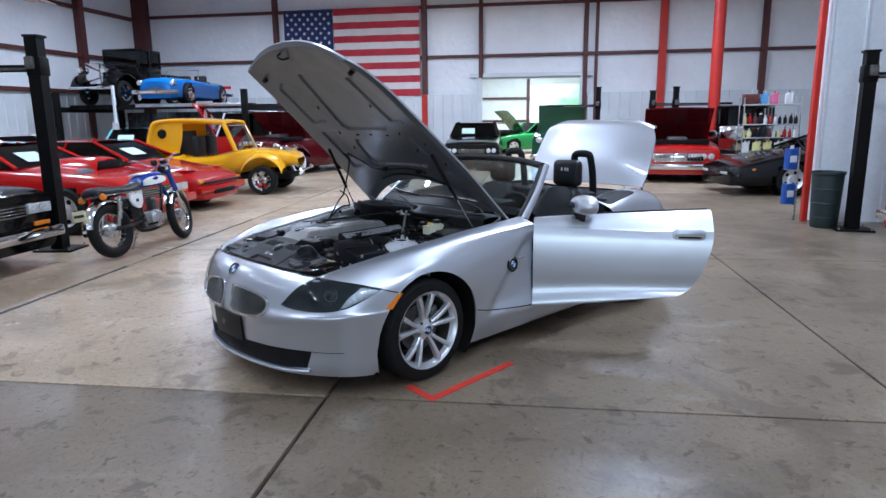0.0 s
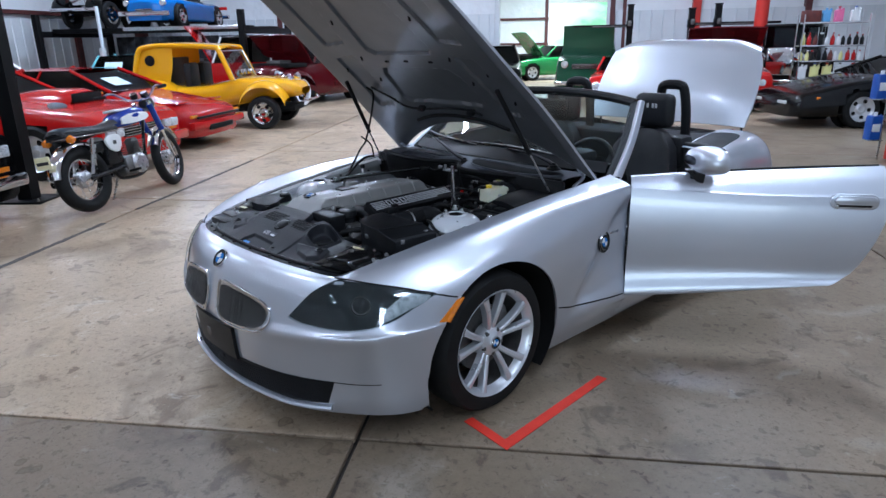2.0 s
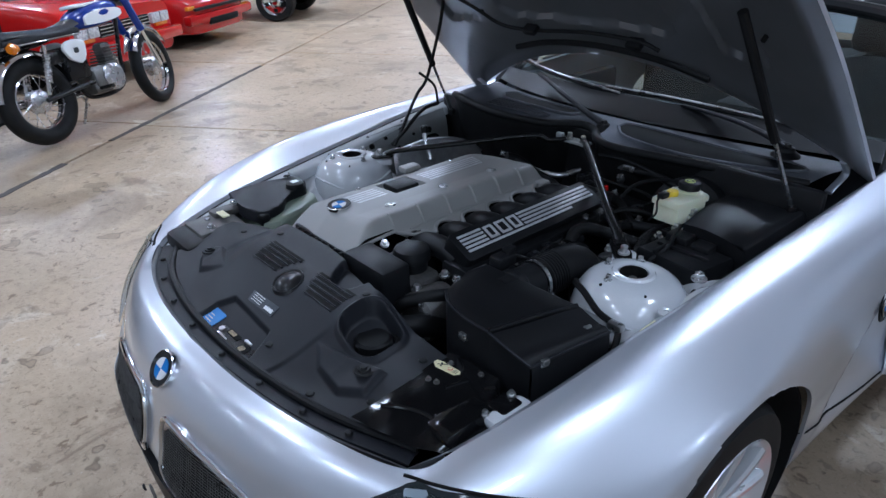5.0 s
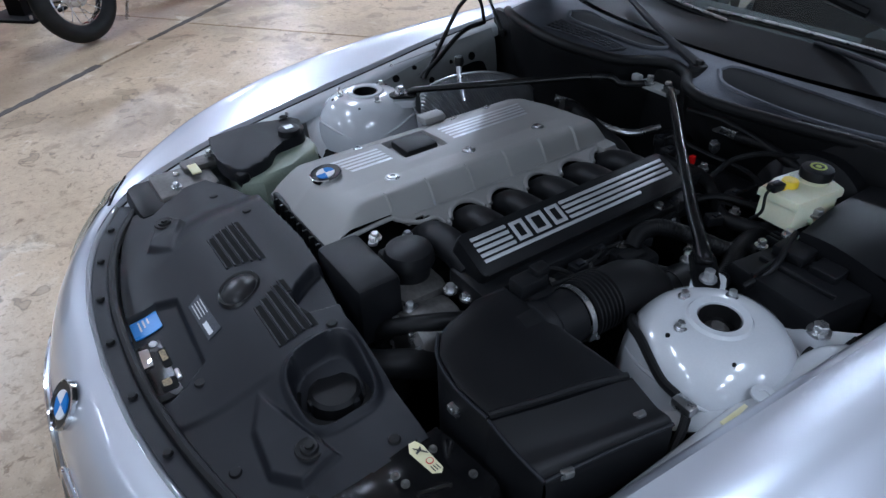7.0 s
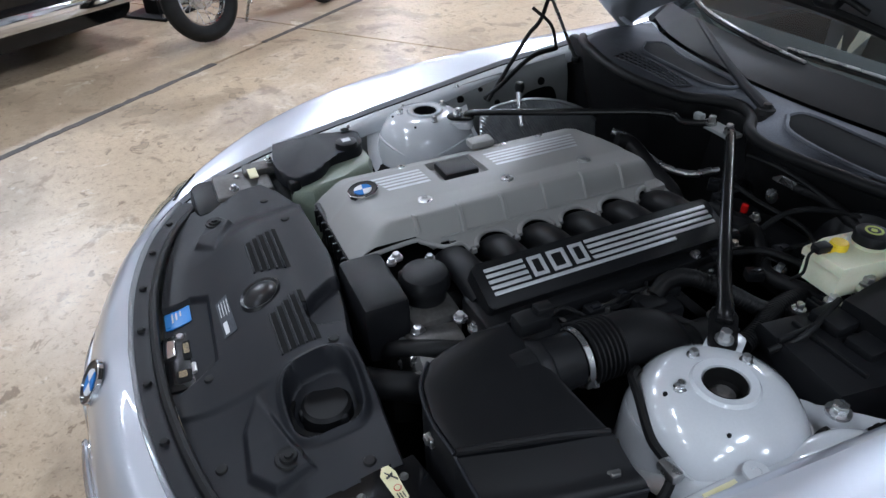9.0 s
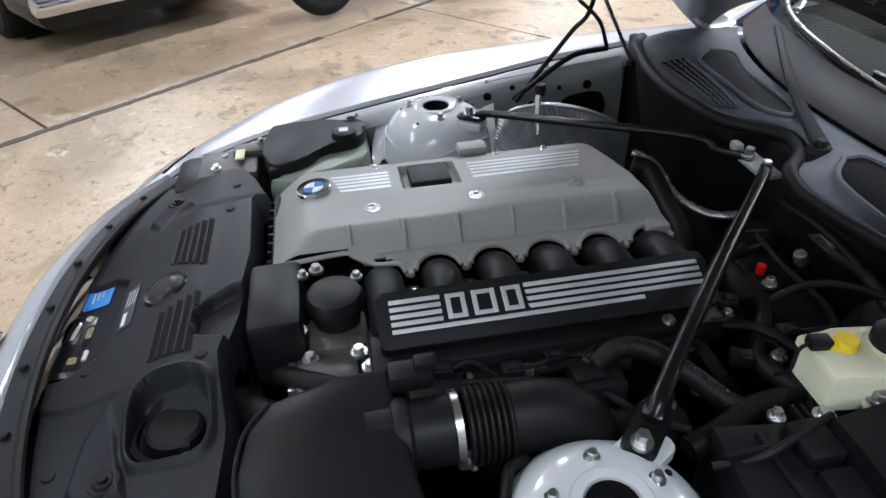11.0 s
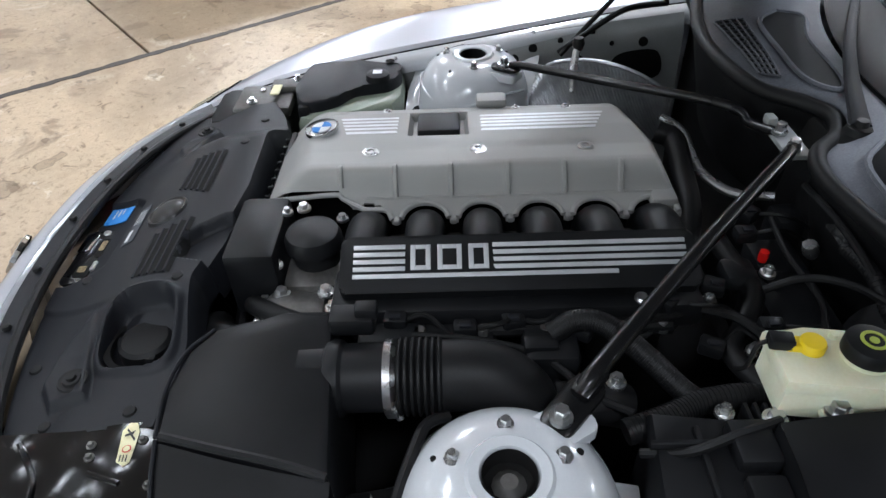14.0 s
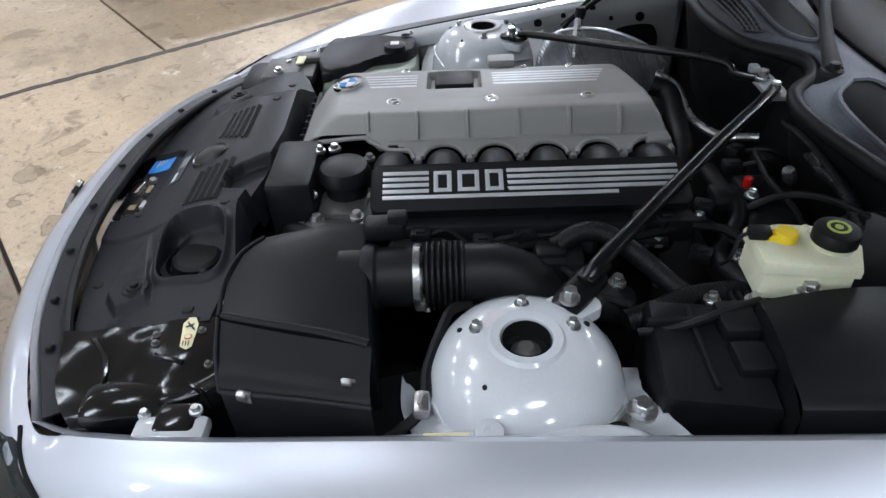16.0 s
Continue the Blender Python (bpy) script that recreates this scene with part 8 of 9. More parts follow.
part("windscreen_frame", tube([(-.55, 1.65, .78), (-.52, 1.75, 1.08), (.52, 1.75, 1.08), (.55, 1.65, .78)], .014, 6, 0), CHROME, road)
for s in (1, -1):
    part("headlight", turned([(0, .05), (.07, .04), (.09, .01), (.085, -.06)], 18, pose(s * .52, .05, .62, 90)), CHROME, road)
part("cockpit", boxes(((0, 2.15, .70), (1.1, .8, .10), .05), ((.27, 2.4, .80), (.42, .12, .3), .05), ((-.27, 2.4, .80), (.42, .12, .3), .05)), SEAT, road)


def build_old_truck(m, label):
    t = thing("vintage_truck", m, label, "truck")
    part("bonnet", boxes(((0, .75, .98), (.62, 1.2, .55), .12)), BLACK_PAINT, t)
    part("radiator", boxes(((0, .12, .95), (.60, .06, .66), .03)), CHROME, t)
    part("cab_lower", boxes(((0, 1.95, .95), (1.35, 1.25, .65), .08)), BLACK_PAINT, t)
    cab = part("cab_roof", boxes(((0, 1.98, 1.78), (1.32, 1.25, .10), .05)), BLACK_PAINT, t)
    for s in (1, -1):
        for y in (1.40, 1.98, 2.56):
            part("cab_pillar", boxes(((s * .62, y, 1.5), (.06, .07, .55), .01)), BLACK_PAINT, t)
        part("side_window", boxes(((s * .625, 1.98, 1.5), (.008, 1.1, .48))), GLASS_DARK, t)
        part("fender", sheet(skin([[(s * x, .55 - .62 * math.cos(a), .40 + .60 * math.sin(a) + dz) for a in np.linspace(.1, math.pi * .86, 9)] for x, dz in ((.34, .03), (.55, .05), (.78, .0), (.82, -.07))], 20, 8)), BLACK_PAINT, t)
        part("running_board", boxes(((s * .68, 1.75, .42), (.24, 1.5, .04), .01)), BLACK_PAINT, t)
        part("headlight", turned([(0, .06), (.09, .05), (.12, .01), (.10, -.10), (0, -.16)], 20, pose(s * .42, .0, 1.06, 90)), CHROME, t)
        part("rear_fender", sheet(skin([[(s * x, 3.1 - .55 * math.cos(a), .40 + .58 * math.sin(a) + dz) for a in np.linspace(.1, math.pi * .9, 9)] for x, dz in ((.50, .03), (.66, .04), (.82, -.02))], 18, 6)), BLACK_PAINT, t)
        for y in (.55, 3.1):
            w = build_road_wheel(.38, .15, "chrome")
            w.matrix_basis = pose(s * .64, y, .38, 0, 0, 0 if s > 0 else 180)
            w.parent = t
    part("windscreen", boxes(((0, 1.38, 1.5), (1.15, .012, .48))), GLASS_DARK, t)
    part("bed", boxes(((0, 3.1, .85), (1.2, 1.3, .45), .04)), BLACK_PAINT, t)
    part("chassis", boxes(((0, 1.8, .50), (.8, 3.6, .14), .02), ((0, -.12, .50), (1.5, .06, .09), .02)), DARK, t)
    part("front_bumper", boxes(((0, -.16, .52), (1.5, .05, .09), .02)), CHROME, t)
    return t


build_old_truck(hall(-14.23, 18.68, 2.06, -2), "black thirties truck standing on a car lift")
build_old_truck(hall(4.49, 18.32, 0, -25), "black thirties truck parked by the back wall")

# cars by the doorway and on the right
build_vehicle("hardtop_car", hall(-2.54, 19.90, 0, 4), "glossy black sedan facing the aisle with papers inside", BLACK_PAINT, 4.8, 1.85, [(0, .84, .70, .74), (.3, .87, .80, .86), (1.5, .89, .90, .97), (3.6, .9, .94, .98), (4.8, .84, .84, .88)], (1.5, 2.1, 3.2, 3.9, .95, 1.40, .78), axles=(.9, 3.8), lamps="quad")
build_vehicle("green_coupe", hall(-2.88, 28.20, 0, -62), "bright green coupe with its hood open in the annex", GREEN_PAINT, 4.4, 1.75, LOW, (1.5, 2.0, 2.9, 3.6, .92, 1.32, .74), axles=(.85, 3.4), lamps="round", open_hood=(1.4, .92, 1.2, 48, GREEN_PAINT), paper=False)
build_vehicle("pickup_truck", hall(0.09, 20.21, 0, -3), "dark green truck with its hood raised", DKGREEN_PAINT, 4.8, 1.8, [(0, .80, .98, 1.02), (.3, .84, 1.02, 1.05), (1.5, .87, 1.06, 1.08), (4.8, .87, 1.0, 1.02)], (1.5, 1.8, 2.7, 2.8, 1.05, 1.62, .80), axles=(.85, 3.6), r=.37, lamps="round", open_hood=(1.3, .98, .95, 82, DKGREEN_PAINT), paper=False)
build_vehicle("small_roadster", hall(0.61, 17.41, 0, -12), "small red classic roadster with round headlamps", RED_BRIGHT, 3.4, 1.4, [(0, .50, .56, .62), (.2, .60, .66, .74), (1.2, .66, .74, .80), (2.4, .68, .74, .78), (3.4, .55, .62, .66)], (1.2, 1.5, 1.55, 1.6, .80, 1.12, .55), axles=(.6, 2.6), r=.28, lamps="round", paper=False)
lux = build_vehicle("luxury_sedan", hall(2.85, 16.12, 0, -6), "red sixties sedan with a wide chrome grille and open hood", RED_BRIGHT, 5.2, 1.95, [(0, .90, .76, .79), (.2, .94, .84, .88), (1.6, .96, .92, .97), (3.8, .96, .94, .98), (5.2, .90, .82, .86)], (1.75, 2.3, 3.5, 4.2, .96, 1.40, .82), axles=(.95, 4.1), r=.35, lamps="quad", open_hood=(1.55, .97, 1.25, 38, RED_DARK), paper=False)
part("chrome_grille", boxes(((0, -.035, .60), (1.10, .03, .20), .012)), CHROME, lux, "wide chrome grille")
for k in range(14):
    part("grille_bar", boxes(((-.49 + k * .0754, -.056, .60), (.012, .014, .17), .003)), GRIME, lux)
part("lower_bumper", boxes(((0, -.07, .40), (1.90, .16, .12), .04)), CHROME, lux)
vet = build_vehicle("wedge_sports_car", hall(3.30, 14.32, 0, -80), "low black wedge-nosed sports car with turbine-style rims", BLACK_PAINT, 4.5, 1.8, [(-.05, .55, .48, .50), (.05, .78, .55, .58), (.5, .86, .66, .72), (1.2, .89, .80, .86), (2.0, .89, .84, .92), (3.2, .90, .88, .94), (4.5, .82, .84, .86)], (1.5, 2.25, 2.7, 3.7, .88, 1.18, .74), axles=(1.15, 3.55), r=.325, lamps="none", bumper=None, grille=False, paper=False)
for s in (1, -1):
    part("turn_signal", boxes(((s * .82, .42, .52), (.05, .14, .05), .012)), AMBER, vet)
    part("fog_lamp", boxes(((s * .45, -.03, .44), (.30, .05, .06), .015)), LAMP_CLEAR, vet)
right = build_vehicle("red_classic_car", hall(4.09, 7.92, 0, -84), "red classic car with a chrome bumper at the partition", RED_PAINT, 4.4, 1.7, LOW, (1.5, 2.0, 2.9, 3.6, .92, 1.32, .74), axles=(.85, 3.4), lamps="round")

# ---- motorcycle: rear axle at the origin, front along +y ----
def build_motorcycle(m):
    b = thing("motorcycle", m, "small vintage motorcycle with a blue and white tank on its stand", "motorcycle")
    for y, r, tw in ((0, .325, .082), (1.36, .330, .066)):
        w = part("wheel", turned([(r - tw * .78 + tw * .78 * math.cos(a), tw * .82 * math.sin(a)) for a in np.linspace(0, 2 * math.pi, 13)[:-1]], 48, pose(0, y, r, 0, 90, 0), close=True), TYRE, b)
        part("rim", turned([(r - tw * 1.58, -.035), (r - tw * 1.42, -.030), (r - tw * 1.42, .030), (r - tw * 1.58, .035), (r - tw * 1.52, 0)], 48, pose(0, y, r, 0, 90, 0), close=True), CHROME, w)
        part("hub", turned([(0, -.055), (.05, -.05), (.085, -.035), (.085, .035), (.05, .05), (0, .055)], 24, pose(0, y, r, 0, 90, 0)), STEEL, w)
        for k in range(18):
            a = 2 * math.pi * k / 18
            c, s = math.cos(a), math.sin(a)
            c2, s2 = math.cos(a + .35), math.sin(a + .35)
            part("spoke", tube([((.03 if k % 2 else -.03), y + .08 * c, r + .08 * s), (0, y + (r - tw * 1.5) * c2, r + (r - tw * 1.5) * s2)], .0028, 5, 0), STEEL, w)
    for y, r, a0, a1, w in ((0, .36, .15, 2.5, .075), (1.36, .365, .5, 2.6, .062)):
        part("fender", thicken(sheet(skin([[(x, y - (r + d) * math.cos(a), .33 + (r + d) * math.sin(a)) for a in np.linspace(a0, a1, 12)] for x, d in ((-w, -.035), (-w * .8, 0), (0, .014), (w * .8, 0), (w, -.035))], 24, 8)), .003), CHROME, b)
    for s in (1, -1):
        part("fork_tube", tube([(s * .085, 1.36, .335), (s * .085, 1.22, .66), (s * .085, 1.08, .98)], .022, 10, 0), CHROME, b)
        part("fork_cover", tube([(s * .085, 1.22, .66), (s * .085, 1.09, .95)], .034, 10, 0), TANK_BLUE, b, "blue fork cover")
        part("shock_absorber", tube([(s * .12, .02, .36), (s * .115, .14, .70)], .016, 8, 0), CHROME, b)
        part("shock_spring", turned([q for k in range(11) for q in ((.022, .02 * k), (.030, .02 * k + .006), (.022, .02 * k + .012))], 12, facing((s * .119, .06, .44), (-.005 * s, .12, .34))), STEEL, b)
        part("swing_arm", tube([(s * .10, 0, .325), (s * .10, .48, .36)], .018, 8, 0), GLOSS_BLACK, b)
        part("side_panel", prism([(w.x, w.y) for w in smooth_line([(.33, .56, 0), (.29, .65, 0), (.36, .70, 0), (.50, .68, 0), (.48, .57, 0), (.42, .52, 0), (.33, .56, 0)], 4)[:-1]], -.012, .012, .006, Matrix(((0, 0, 1, s * .115), (1, 0, 0, 0), (0, 1, 0, 0), (0, 0, 0, 1)))), WHITE_PAINT, b, "white side panel")
        part("panel_badge", prism(rounded(.045, .04, .012, 3, .40, .62), 0, .004, 0, Matrix(((0, 0, 1, s * .128), (1, 0, 0, 0), (0, 1, 0, 0), (0, 0, 0, 1)))), INK, b)
        part("turn_signal", turned([(0, .05), (.03, .045), (.042, .02), (.03, -.02), (0, -.03)], 16, facing((s * .15, -.13, .72), (s * .2, -1, 0))), AMBER, b)
        part("handlebar_grip", tube([(s * .30, .96, 1.10), (s * .40, .90, 1.10)], .019, 10, 0), RUBBER, b)
        part("foot_peg", tube([(s * .12, .50, .30), (s * .26, .50, .31)], .014, 8, 0), RUBBER, b)
    rows = []
    for y, w, h, z in ((.50, .05, .03, .80), (.56, .09, .065, .82), (.72, .118, .095, .845), (.90, .118, .092, .860), (1.02, .075, .065, .870), (1.06, .03, .03, .87)):
        rows.append([(w * math.copysign(abs(math.cos(a)) ** .7, math.cos(a)), y, z + h * math.copysign(abs(math.sin(a)) ** .7, math.sin(a))) for a in np.linspace(0, 2 * math.pi, 21)])
    tank = part("fuel_tank", sheet(skin(rows, 21, 18)), TANK_BLUE, b, "blue and white fuel tank")
    settle()
    for s in (1, -1):
        part("tank_panel", prism([(w.x, w.y) for w in smooth_line([(.60, .80, 0), (.62, .87, 0), (.78, .90, 0), (.98, .89, 0), (.99, .83, 0), (.80, .80, 0), (.60, .80, 0)], 4)[:-1]], -.02, .006, .003, Matrix(((0, 0, 1, s * .114), (1, 0, 0, 0), (0, 1, 0, -.02), (0, 0, 0, 1)))), WHITE_PAINT, tank)
    part("tank_top", boxes(((0, .72, .930), (.17, .28, .030), .014)), WHITE_PAINT, tank)
    part("seat", sheet(skin([[(x, y, z + .05 * (1 - (x / .12) ** 4)) for x in (-.12, -.11, -.06, 0, .06, .11, .12)] for y, z in ((-.20, .74), (-.15, .79), (.1, .775), (.35, .765), (.53, .80))], 14, 16)), SEAT, b, "long black seat")
    part("seat_base", boxes(((0, .17, .755), (.235, .70, .06), .02)), SEAT, b)
    part("seat_trim", boxes(((0, .17, .734), (.240, .71, .008), .003)), CHROME, b)
    part("engine", boxes(((0, .66, .36), (.24, .34, .20), .06), ((0, .62, .30), (.20, .30, .10), .04)), GRIME, b, "grey engine case")
    for s in (1, -1):
        part("engine_side_case", turned([(0, .02), (.08, .018), (.105, 0), (.105, -.03)], 24, facing((s * .13, .68, .36), (s, 0, 0))), STEEL, b)
    part("cylinder", boxes(((0, .77, .53), (.11, .11, .20), .03)), GRIME, b)
    for k in range(6):
        part("cooling_fin", boxes(((0, .74 + .012 * k, .47 + .024 * k), (.17, .15, .010), .003)), GRIME, b)
    part("battery_box", boxes(((0, .40, .53), (.18, .22, .26), .02), ((0, .22, .60), (.16, .20, .10), .02)), GLOSS_BLACK, b)
    part("frame_tube", tube([(0, 1.08, .92), (0, .95, .55), (0, .85, .26), (0, .50, .24), (0, .40, .36)], .018, 8), GLOSS_BLACK, b)
    part("frame_tube", tube([(0, 1.06, .88), (0, .6, .80), (0, .2, .72), (0, -.15, .70)], .02, 8), GLOSS_BLACK, b)
    part("exhaust_pipe", tube([(-.07, .86, .55), (-.09, .97, .48), (-.11, .95, .32), (-.13, .80, .25), (-.14, .5, .27)], .02, 12), CHROME, b)
    part("silencer", tube([(-.14, .5, .27), (-.145, .30, .28), (-.15, -.22, .34)], lambda t: .022 + .022 * math.sin(min(1, t * 2) * math.pi / 2), 14), CHROME, b)
    part("headlamp", turned([(0, .06), (.06, .055), (.085, .02), (.08, -.04), (.05, -.10), (0, -.12)], 22, pose(0, 1.22, .96, -90)), GLOSS_BLACK, b)
    part("headlamp_rim", turned([(.078, 0), (.088, .01), (.078, .022)], 22, pose(0, 1.225, .96, -90), close=True), CHROME, b)
    part("handlebar", tube([(-.34, .94, 1.10), (-.25, 1.0, 1.12), (-.10, 1.07, 1.02), (.10, 1.07, 1.02), (.25, 1.0, 1.12), (.34, .94, 1.10)], .012, 8), CHROME, b)
    for s in (1, -1):
        part("instrument", turned([(0, .04), (.04, .038), (.045, 0), (.03, -.03)], 18, facing((s * .06, 1.10, 1.05), (0, -.5, 1))), GLOSS_BLACK, b)
    part("plate", boxes(((0, -.39, .55), (.18, .01, .12), .004)), CREAM_LABEL, b, "small pale number plate")
    part("plate_bars", boxes(((0, -.397, .55), (.14, .003, .03))), INK, b)
    part("side_stand", tube([(-.10, .55, .27), (-.24, .52, .01)], .011, 8, 0), STEEL, b)
    part("kick_start", tube([(-.14, .50, .36), (-.17, .55, .24), (-.19, .60, .16)], .011, 8), CHROME, b)
    # the front end turned on its steering head
    for ch in b.children:
        ys = [w[1] for w in ch.bound_box]
        if (min(ys) + max(ys)) / 2 > .92 and ch.name.split(".")[0] not in ("fuel_tank", "frame_tube", "exhaust_pipe", "cylinder"):
            ch.matrix_basis = Matrix.Translation((0, 1.08, 0)) @ Matrix.Rotation(radians(16), 4, "Z") @ Matrix.Translation((0, -1.08, 0))
    return b


build_motorcycle(hall(-5.07, 6.74, 0.012, -5.6) @ pose(0, 0, 0, 0, -10))


def build_post_lift(m, height, arm_z, side, label):
    """One column of a two-post lift, with its carriage and an arm."""
    l = thing("two_post_lift", m, label, "car lift")
    part("base_plate", boxes(((0, 0, .012), (.48, .42, .024), .005)), LIFT_BLACK, l)
    bm = prism([(-.075, -.09), (.075, -.09), (.075, .07), (.06, .07), (.06, -.075), (-.06, -.075), (-.06, .07), (-.075, .07)], .02, height + .02)
    part("column", bm, LIFT_BLACK, l)
    part("column_cap", boxes(((0, 0, height + .03), (.19, .19, .03), .006)), LIFT_BLACK, l)
    part("carriage", boxes(((0, .0, arm_z), (.18, .19, .22), .012), ((0, .0, arm_z - .3), (.115, .12, .4), .01)), LIFT_BLACK, l)
    arm = part("arm", boxes(((side * .55, -.02, arm_z - .02), (1.0, .09, .08), .008), ((side * 1.25, -.02, arm_z - .01), (.6, .07, .06), .006)), LIFT_BLACK, l)
    part("arm_edge", boxes(((side * .55, -.068, arm_z - .03), (.96, .006, .03), .002)), GRIME, arm)
    part("latch_box", boxes(((side * .02, -.12, arm_z + .04), (.10, .06, .14), .015)), GRIME, l)
    for a in (-1, 1):
        for c in (-1, 1):
            part("anchor_bolt", turned([(0, .03), (.012, .03), (.014, 0)], 6, Matrix.Translation((a * .20, c * .17, .024))), STEEL, l)
    return l


build_post_lift(hall(-6.16, 7.15, 0, 8), 2.56, 2.24, -1, "black two-post lift column with a folded arm")
build_post_lift(hall(4.08, 9.75, 0, -6), 2.36, 2.10, 1, "black two-post lift column beside the partition")
for u, v, h in ((1.25, 21.0, 2.4), (3.40, 20.2, 2.34), (2.78, 20.4, 2.25)):
    build_post_lift(hall(u, v, 0, 0), h, 1.9, -1 if u < 2 else 1, "black two-post lift column far back")

# bin by the partition
can = thing("waste_bin", hall(3.80, 9.97), "tall dark green plastic waste bin by the partition", "bin")
part("barrel", turned([(0, 0), (.165, 0), (.175, .02), (.205, .74), (.222, .76), (.222, .79), (.208, .79), (.20, .76), (.17, .03), (0, .03)], 36), BIN_GREEN, can)
for k in range(3):
    part("rib", turned([(.176 + .01 * k, .14 + .2 * k), (.185 + .01 * k, .15 + .2 * k), (.18 + .01 * k, .16 + .2 * k)], 36, close=True), BIN_GREEN, can)

# shelf of fluids behind the sports car
rack = thing("storage_rack", hall(4.17, 15.92), "chrome wire rack crowded with bottles and jugs", "shelf")
TIERS = (.30, .72, 1.06, 1.36, 1.80)
for x in (0, 1.2):
    for y in (0, .40):
        part("upright", tube([(x, y, 0), (x, y, 1.95)], .013, 8, 0), CHROME, rack)
for z in TIERS:
    part("wire_shelf", boxes(*[((.6, .4 * k / 9, z), (1.2, .006, .006)) for k in range(10)], ((.6, 0, z - .01), (1.2, .012, .03), .003), ((.6, .4, z - .01), (1.2, .012, .03), .003)), CHROME, rack)


def build_bottle(kind, mat, cap):
    if kind == "jug":
        b = part("jug", prism(rounded(.16, .12, .03), 0, .22, .03), mat, None)
        part("neck", turned([(.03, .20), (.022, .25), (.022, .27)], 14), mat, b)
        part("cap", turned([(0, .295), (.026, .29), (.026, .265)], 14), cap, b)
        part("handle", tube([(.03, 0, .20), (.075, 0, .25), (.085, 0, .18)], .012, 8), mat, b)
    elif kind == "spray":
        b = part("spray_bottle", turned([(0, 0), (.04, 0), (.043, .02), (.043, .12), (.018, .18), (.016, .20)], 16), mat, None)
        part("nozzle", boxes(((0, -.02, .225), (.025, .09, .035), .008)), cap, b)
    else:
        b = part("bottle", turned([(0, 0), (.034, 0), (.037, .015), (.037, .12), (.014, .16), (.013, .18)], 16), mat, None)
        part("cap", turned([(0, .20), (.016, .198), (.016, .175)], 12), cap, b)
    return b


KINDS = {}
NAMES = {"jug": "plastic jug of fluid on a wire rack", "spray": "trigger spray bottle on a wire rack", "bottle": "small bottle of car polish on a wire rack"}
COLOURS = {"white": WHITE_PAINT, "yellow": material("pale_yellow_fluid", (.75, .72, .30), None, .35), "red": RED_PAINT, "blue": JUG_BLUE, "pink": PINK, "black": BLACK_PLASTIC, "brown": BROWN, "cyan": material("sky_blue_plastic", (.12, .38, .70), None, .35)}
rng = random.Random(4)


def put_bottle(kind, c, cap, x, y, z):
    key = (kind, c, cap)
    m = HALL @ pose(4.17 + x, 15.92 + y, z + .004, 0, 0, rng.uniform(-20, 20))
    if key not in KINDS:
        ob = build_bottle(kind, COLOURS[c], COLOURS[cap])
        ob.matrix_world = m
        tagged(ob, c + " " + NAMES[kind], "bottle", "bottles on the rack")
        KINDS[key] = ob
    else:
        copy_thing(KINDS[key], m)


for k, (c, cap) in enumerate((("white", "black"), ("yellow", "blue"), ("yellow", "red"), ("white", "black"), ("white", "red"))):
    put_bottle("jug", c, cap, .12 + k * .235, .14, .72)
for z in (1.06, 1.36):
    for k in range(11):
        kind = rng.choice(("bottle", "bottle", "spray"))
        put_bottle(kind, rng.choice(("white", "red", "black", "brown", "yellow", "black")), rng.choice(("red", "black", "white")), .06 + k * .108, .10 + rng.uniform(-.03, .06), z)
put_bottle("jug", "cyan", "white", .45, .2, 1.80)
put_bottle("jug", "pink", "red", .68, .2, 1.80)
put_bottle("jug", "white", "blue", .98, .2, 1.80)
put_bottle("jug", "white", "red", 1.10, .25, .30)
bx = part("carton", boxes(((0, 0, .11), (.30, .26, .22), .006)), BROWN, None)
bx.matrix_world = HALL @ pose(4.34, 16.12, 1.806)
tagged(bx, "dark red cardboard carton on top of the rack", "box")
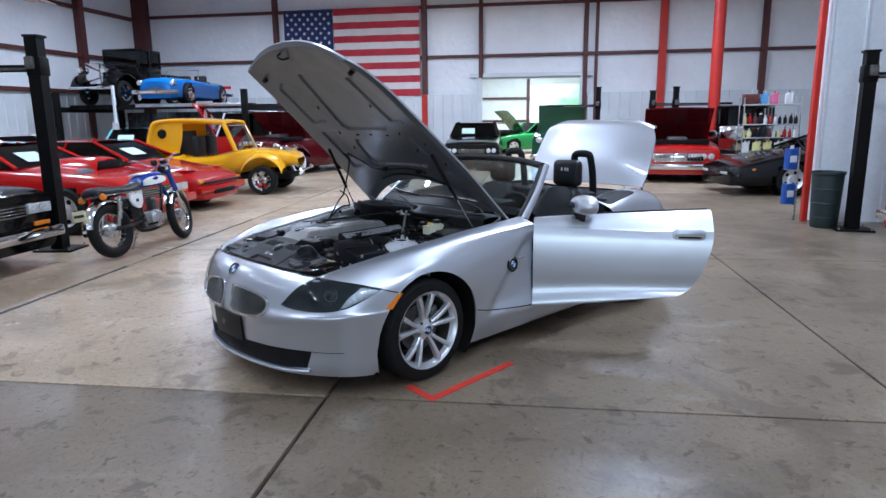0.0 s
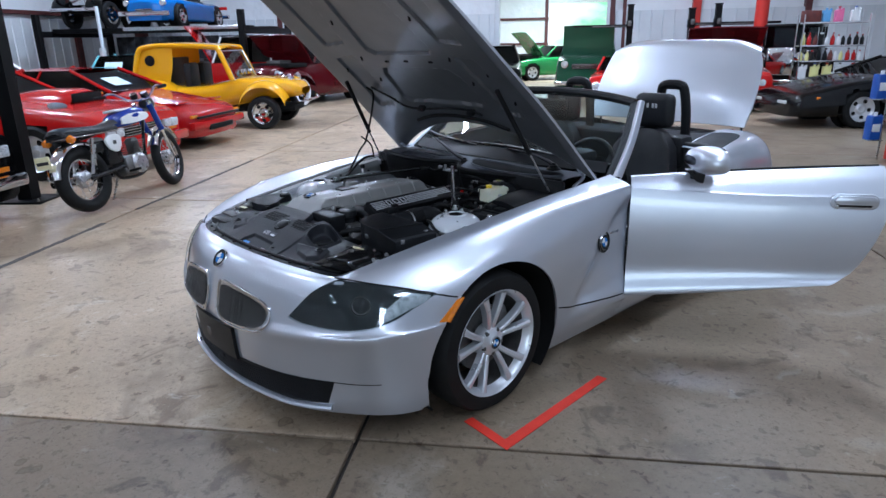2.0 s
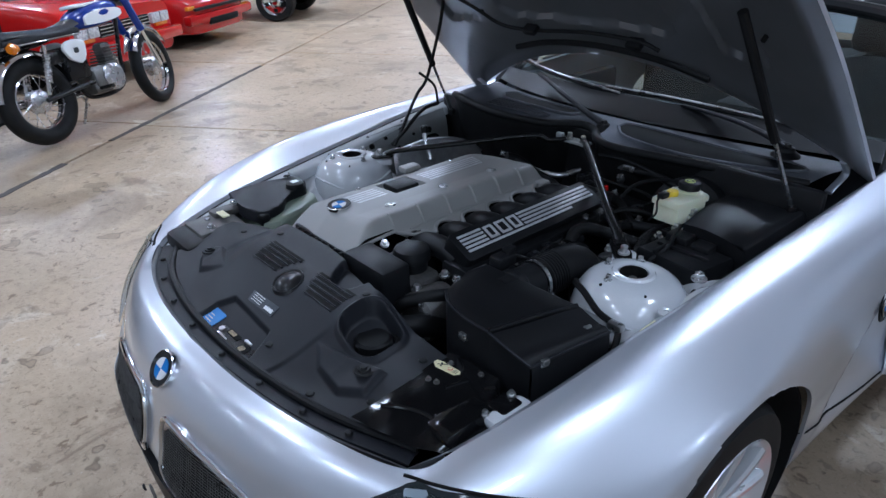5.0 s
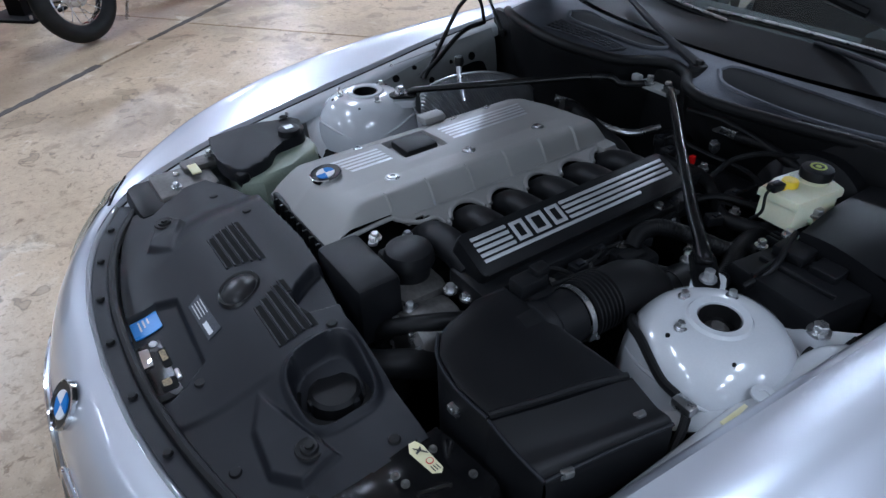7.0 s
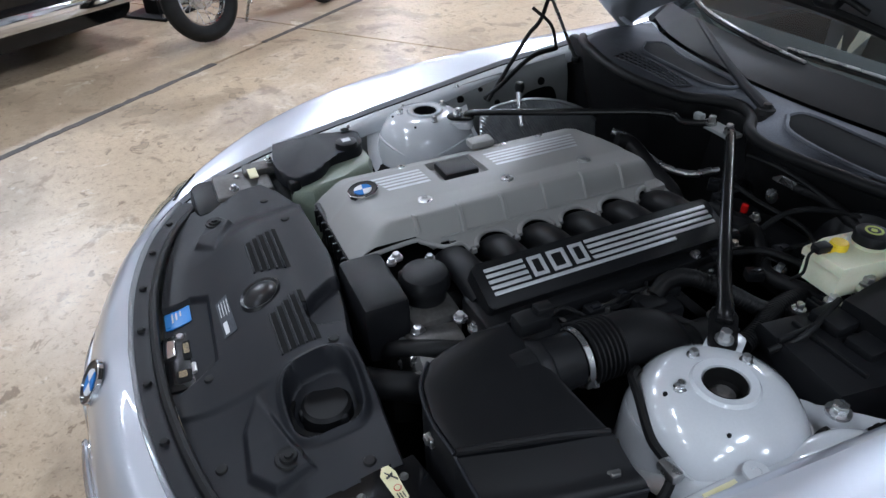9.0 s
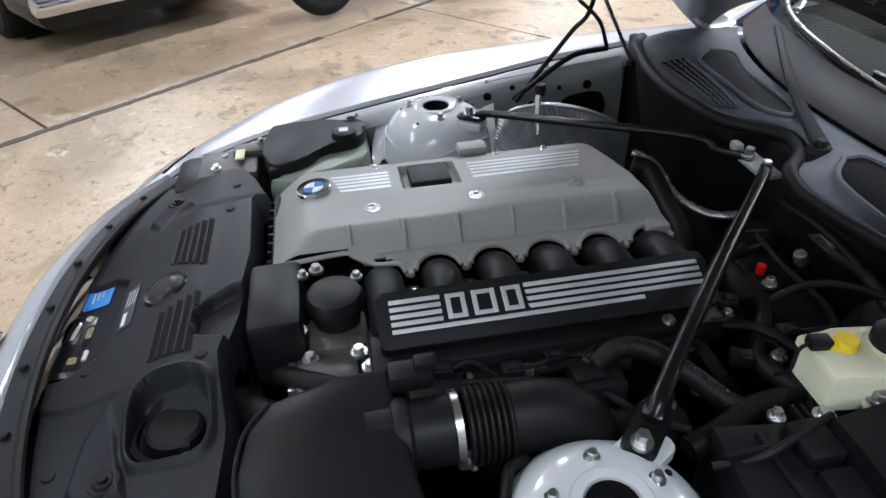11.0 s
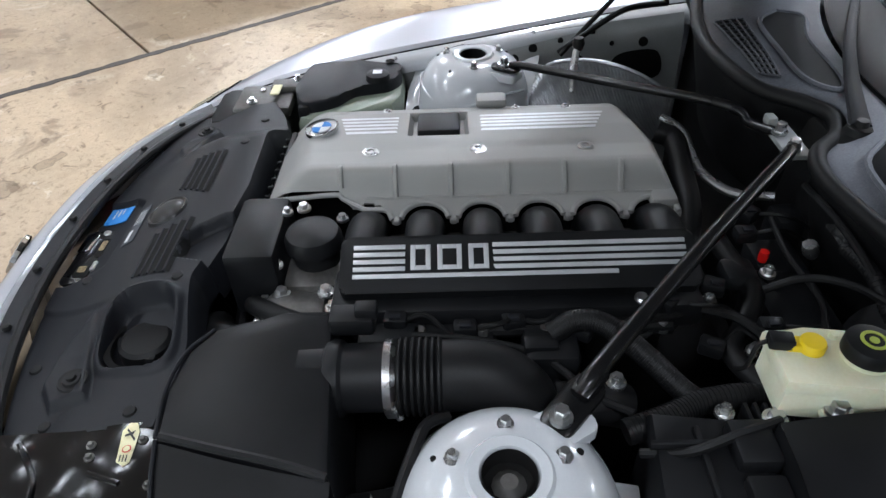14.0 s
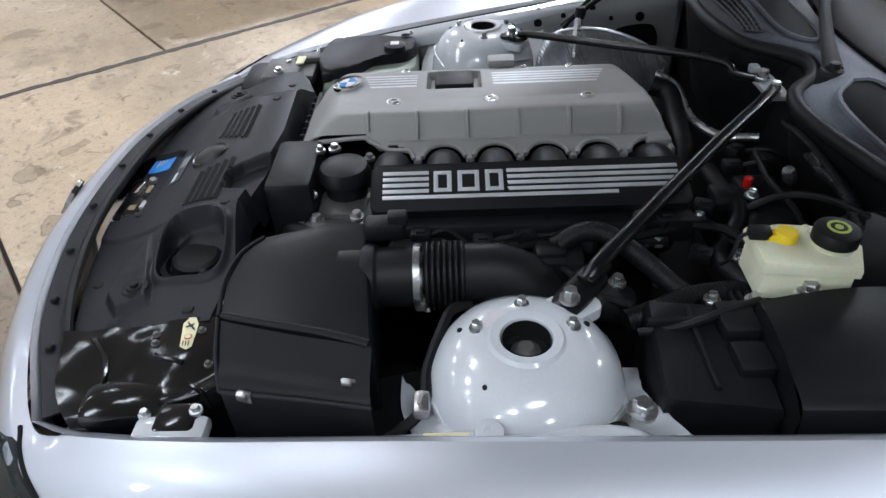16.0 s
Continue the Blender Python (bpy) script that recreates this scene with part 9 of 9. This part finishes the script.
# blue jugs on a bracket of the partition post
br = thing("jug_bracket", hall(3.50, 10.54), "thin steel bracket with two ledges on the red post", "bracket")
part("upright", boxes(((.09, .0, .55), (.02, .02, 1.10), .003)), STEEL, br)
for z in (.26, .78):
    part("ledge", boxes(((0, 0, z - .008), (.20, .16, .012), .003)), STEEL, br)
for z in (.26, .78):
    j = part("blue_jug", prism(rounded(.17, .13, .03), 0, .30, .03), JUG_BLUE, None)
    j.matrix_world = hall(3.48, 10.54, z, 10)
    part("neck", turned([(.03, .28), (.024, .32), (.026, .325), (.026, .345), (0, .35)], 14), WHITE_PAINT, j)
    part("handle", tube([(.03, 0, .28), (.08, 0, .30), (.09, 0, .18)], .013, 8), JUG_BLUE, j)
    part("label", boxes(((0, -.067, .15), (.10, .004, .10), .001)), WHITE_LABEL, j)
    tagged(j, "blue plastic jug on a steel ledge", "jug", "blue jugs")

# ceiling fan
fan = thing("ceiling_fan", hall(-8.22, 9.57, 3.55), "pale ceiling fan with broad blades at rest", "ceiling fan")
part("motor", turned([(0, -.10), (.10, -.09), (.15, -.03), (.15, .05), (.06, .12), (.03, .13)], 28), WHITE_PAINT, fan)
part("down_rod", tube([(0, 0, .1), (0, 0, HIGH - 3.55)], .018, 10, 0), WHITE_PAINT, fan)
for k in range(4):
    part("blade", boxes(((.50, 0, 0), (.66, .15, .012), .004, pose(0, 0, 0, 0, 0, 90 * k + 20) @ pose(0, 0, 0, 10))), SIDING, fan)

# ---- floor slabs, each a piece of the floor ----
def slabs():
    shared = {}
    for left in (True, False):
        us = [u for u in U_JOINTS if (u <= -4.45 if left else u >= -4.45)]
        vs = V_LEFT if left else V_JOINTS
        for u0, u1 in zip(us, us[1:]):
            for v0, v1 in zip(vs, vs[1:]):
                if v0 >= WALL_V and not (-8 < u0 < 4):
                    continue
                g = 0.016
                w, h = u1 - u0 - (.030 if -4.45 in (u0, u1) else g), v1 - v0 - g
                # near and right-hand slabs take the stained colour with the dimness in it
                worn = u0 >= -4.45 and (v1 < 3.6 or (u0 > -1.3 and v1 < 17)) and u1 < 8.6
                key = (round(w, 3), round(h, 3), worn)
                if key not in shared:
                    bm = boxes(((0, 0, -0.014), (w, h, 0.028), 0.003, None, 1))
                    ob = part("slab", bm, CONCRETE_DIM if worn else CONCRETE, floor)
                    shared[key] = ob.data
                else:
                    ob = new("slab", shared[key])
                    ob.parent = floor
                ob.location = ((u0 + u1) / 2, (v0 + v1) / 2, 0)


slabs()

# tarry filler left standing in stretches of the long joint, with ragged edges
rnd = random.Random(5)
for v0, v1 in ((2.9, 6.55), (7.08, 9.9)):
    n = int((v1 - v0) / .05)
    side = [[Vector((-4.445 + k * (.024 + rnd.uniform(-.007, .007)), v0 + (v1 - v0) * i / n, .003)) for i in range(n + 1)] for k in (-1, 1)]
    part("joint_filler_strip", thicken(sheet(side), .004), JOINT, floor, "dark ragged filler in the floor joint")
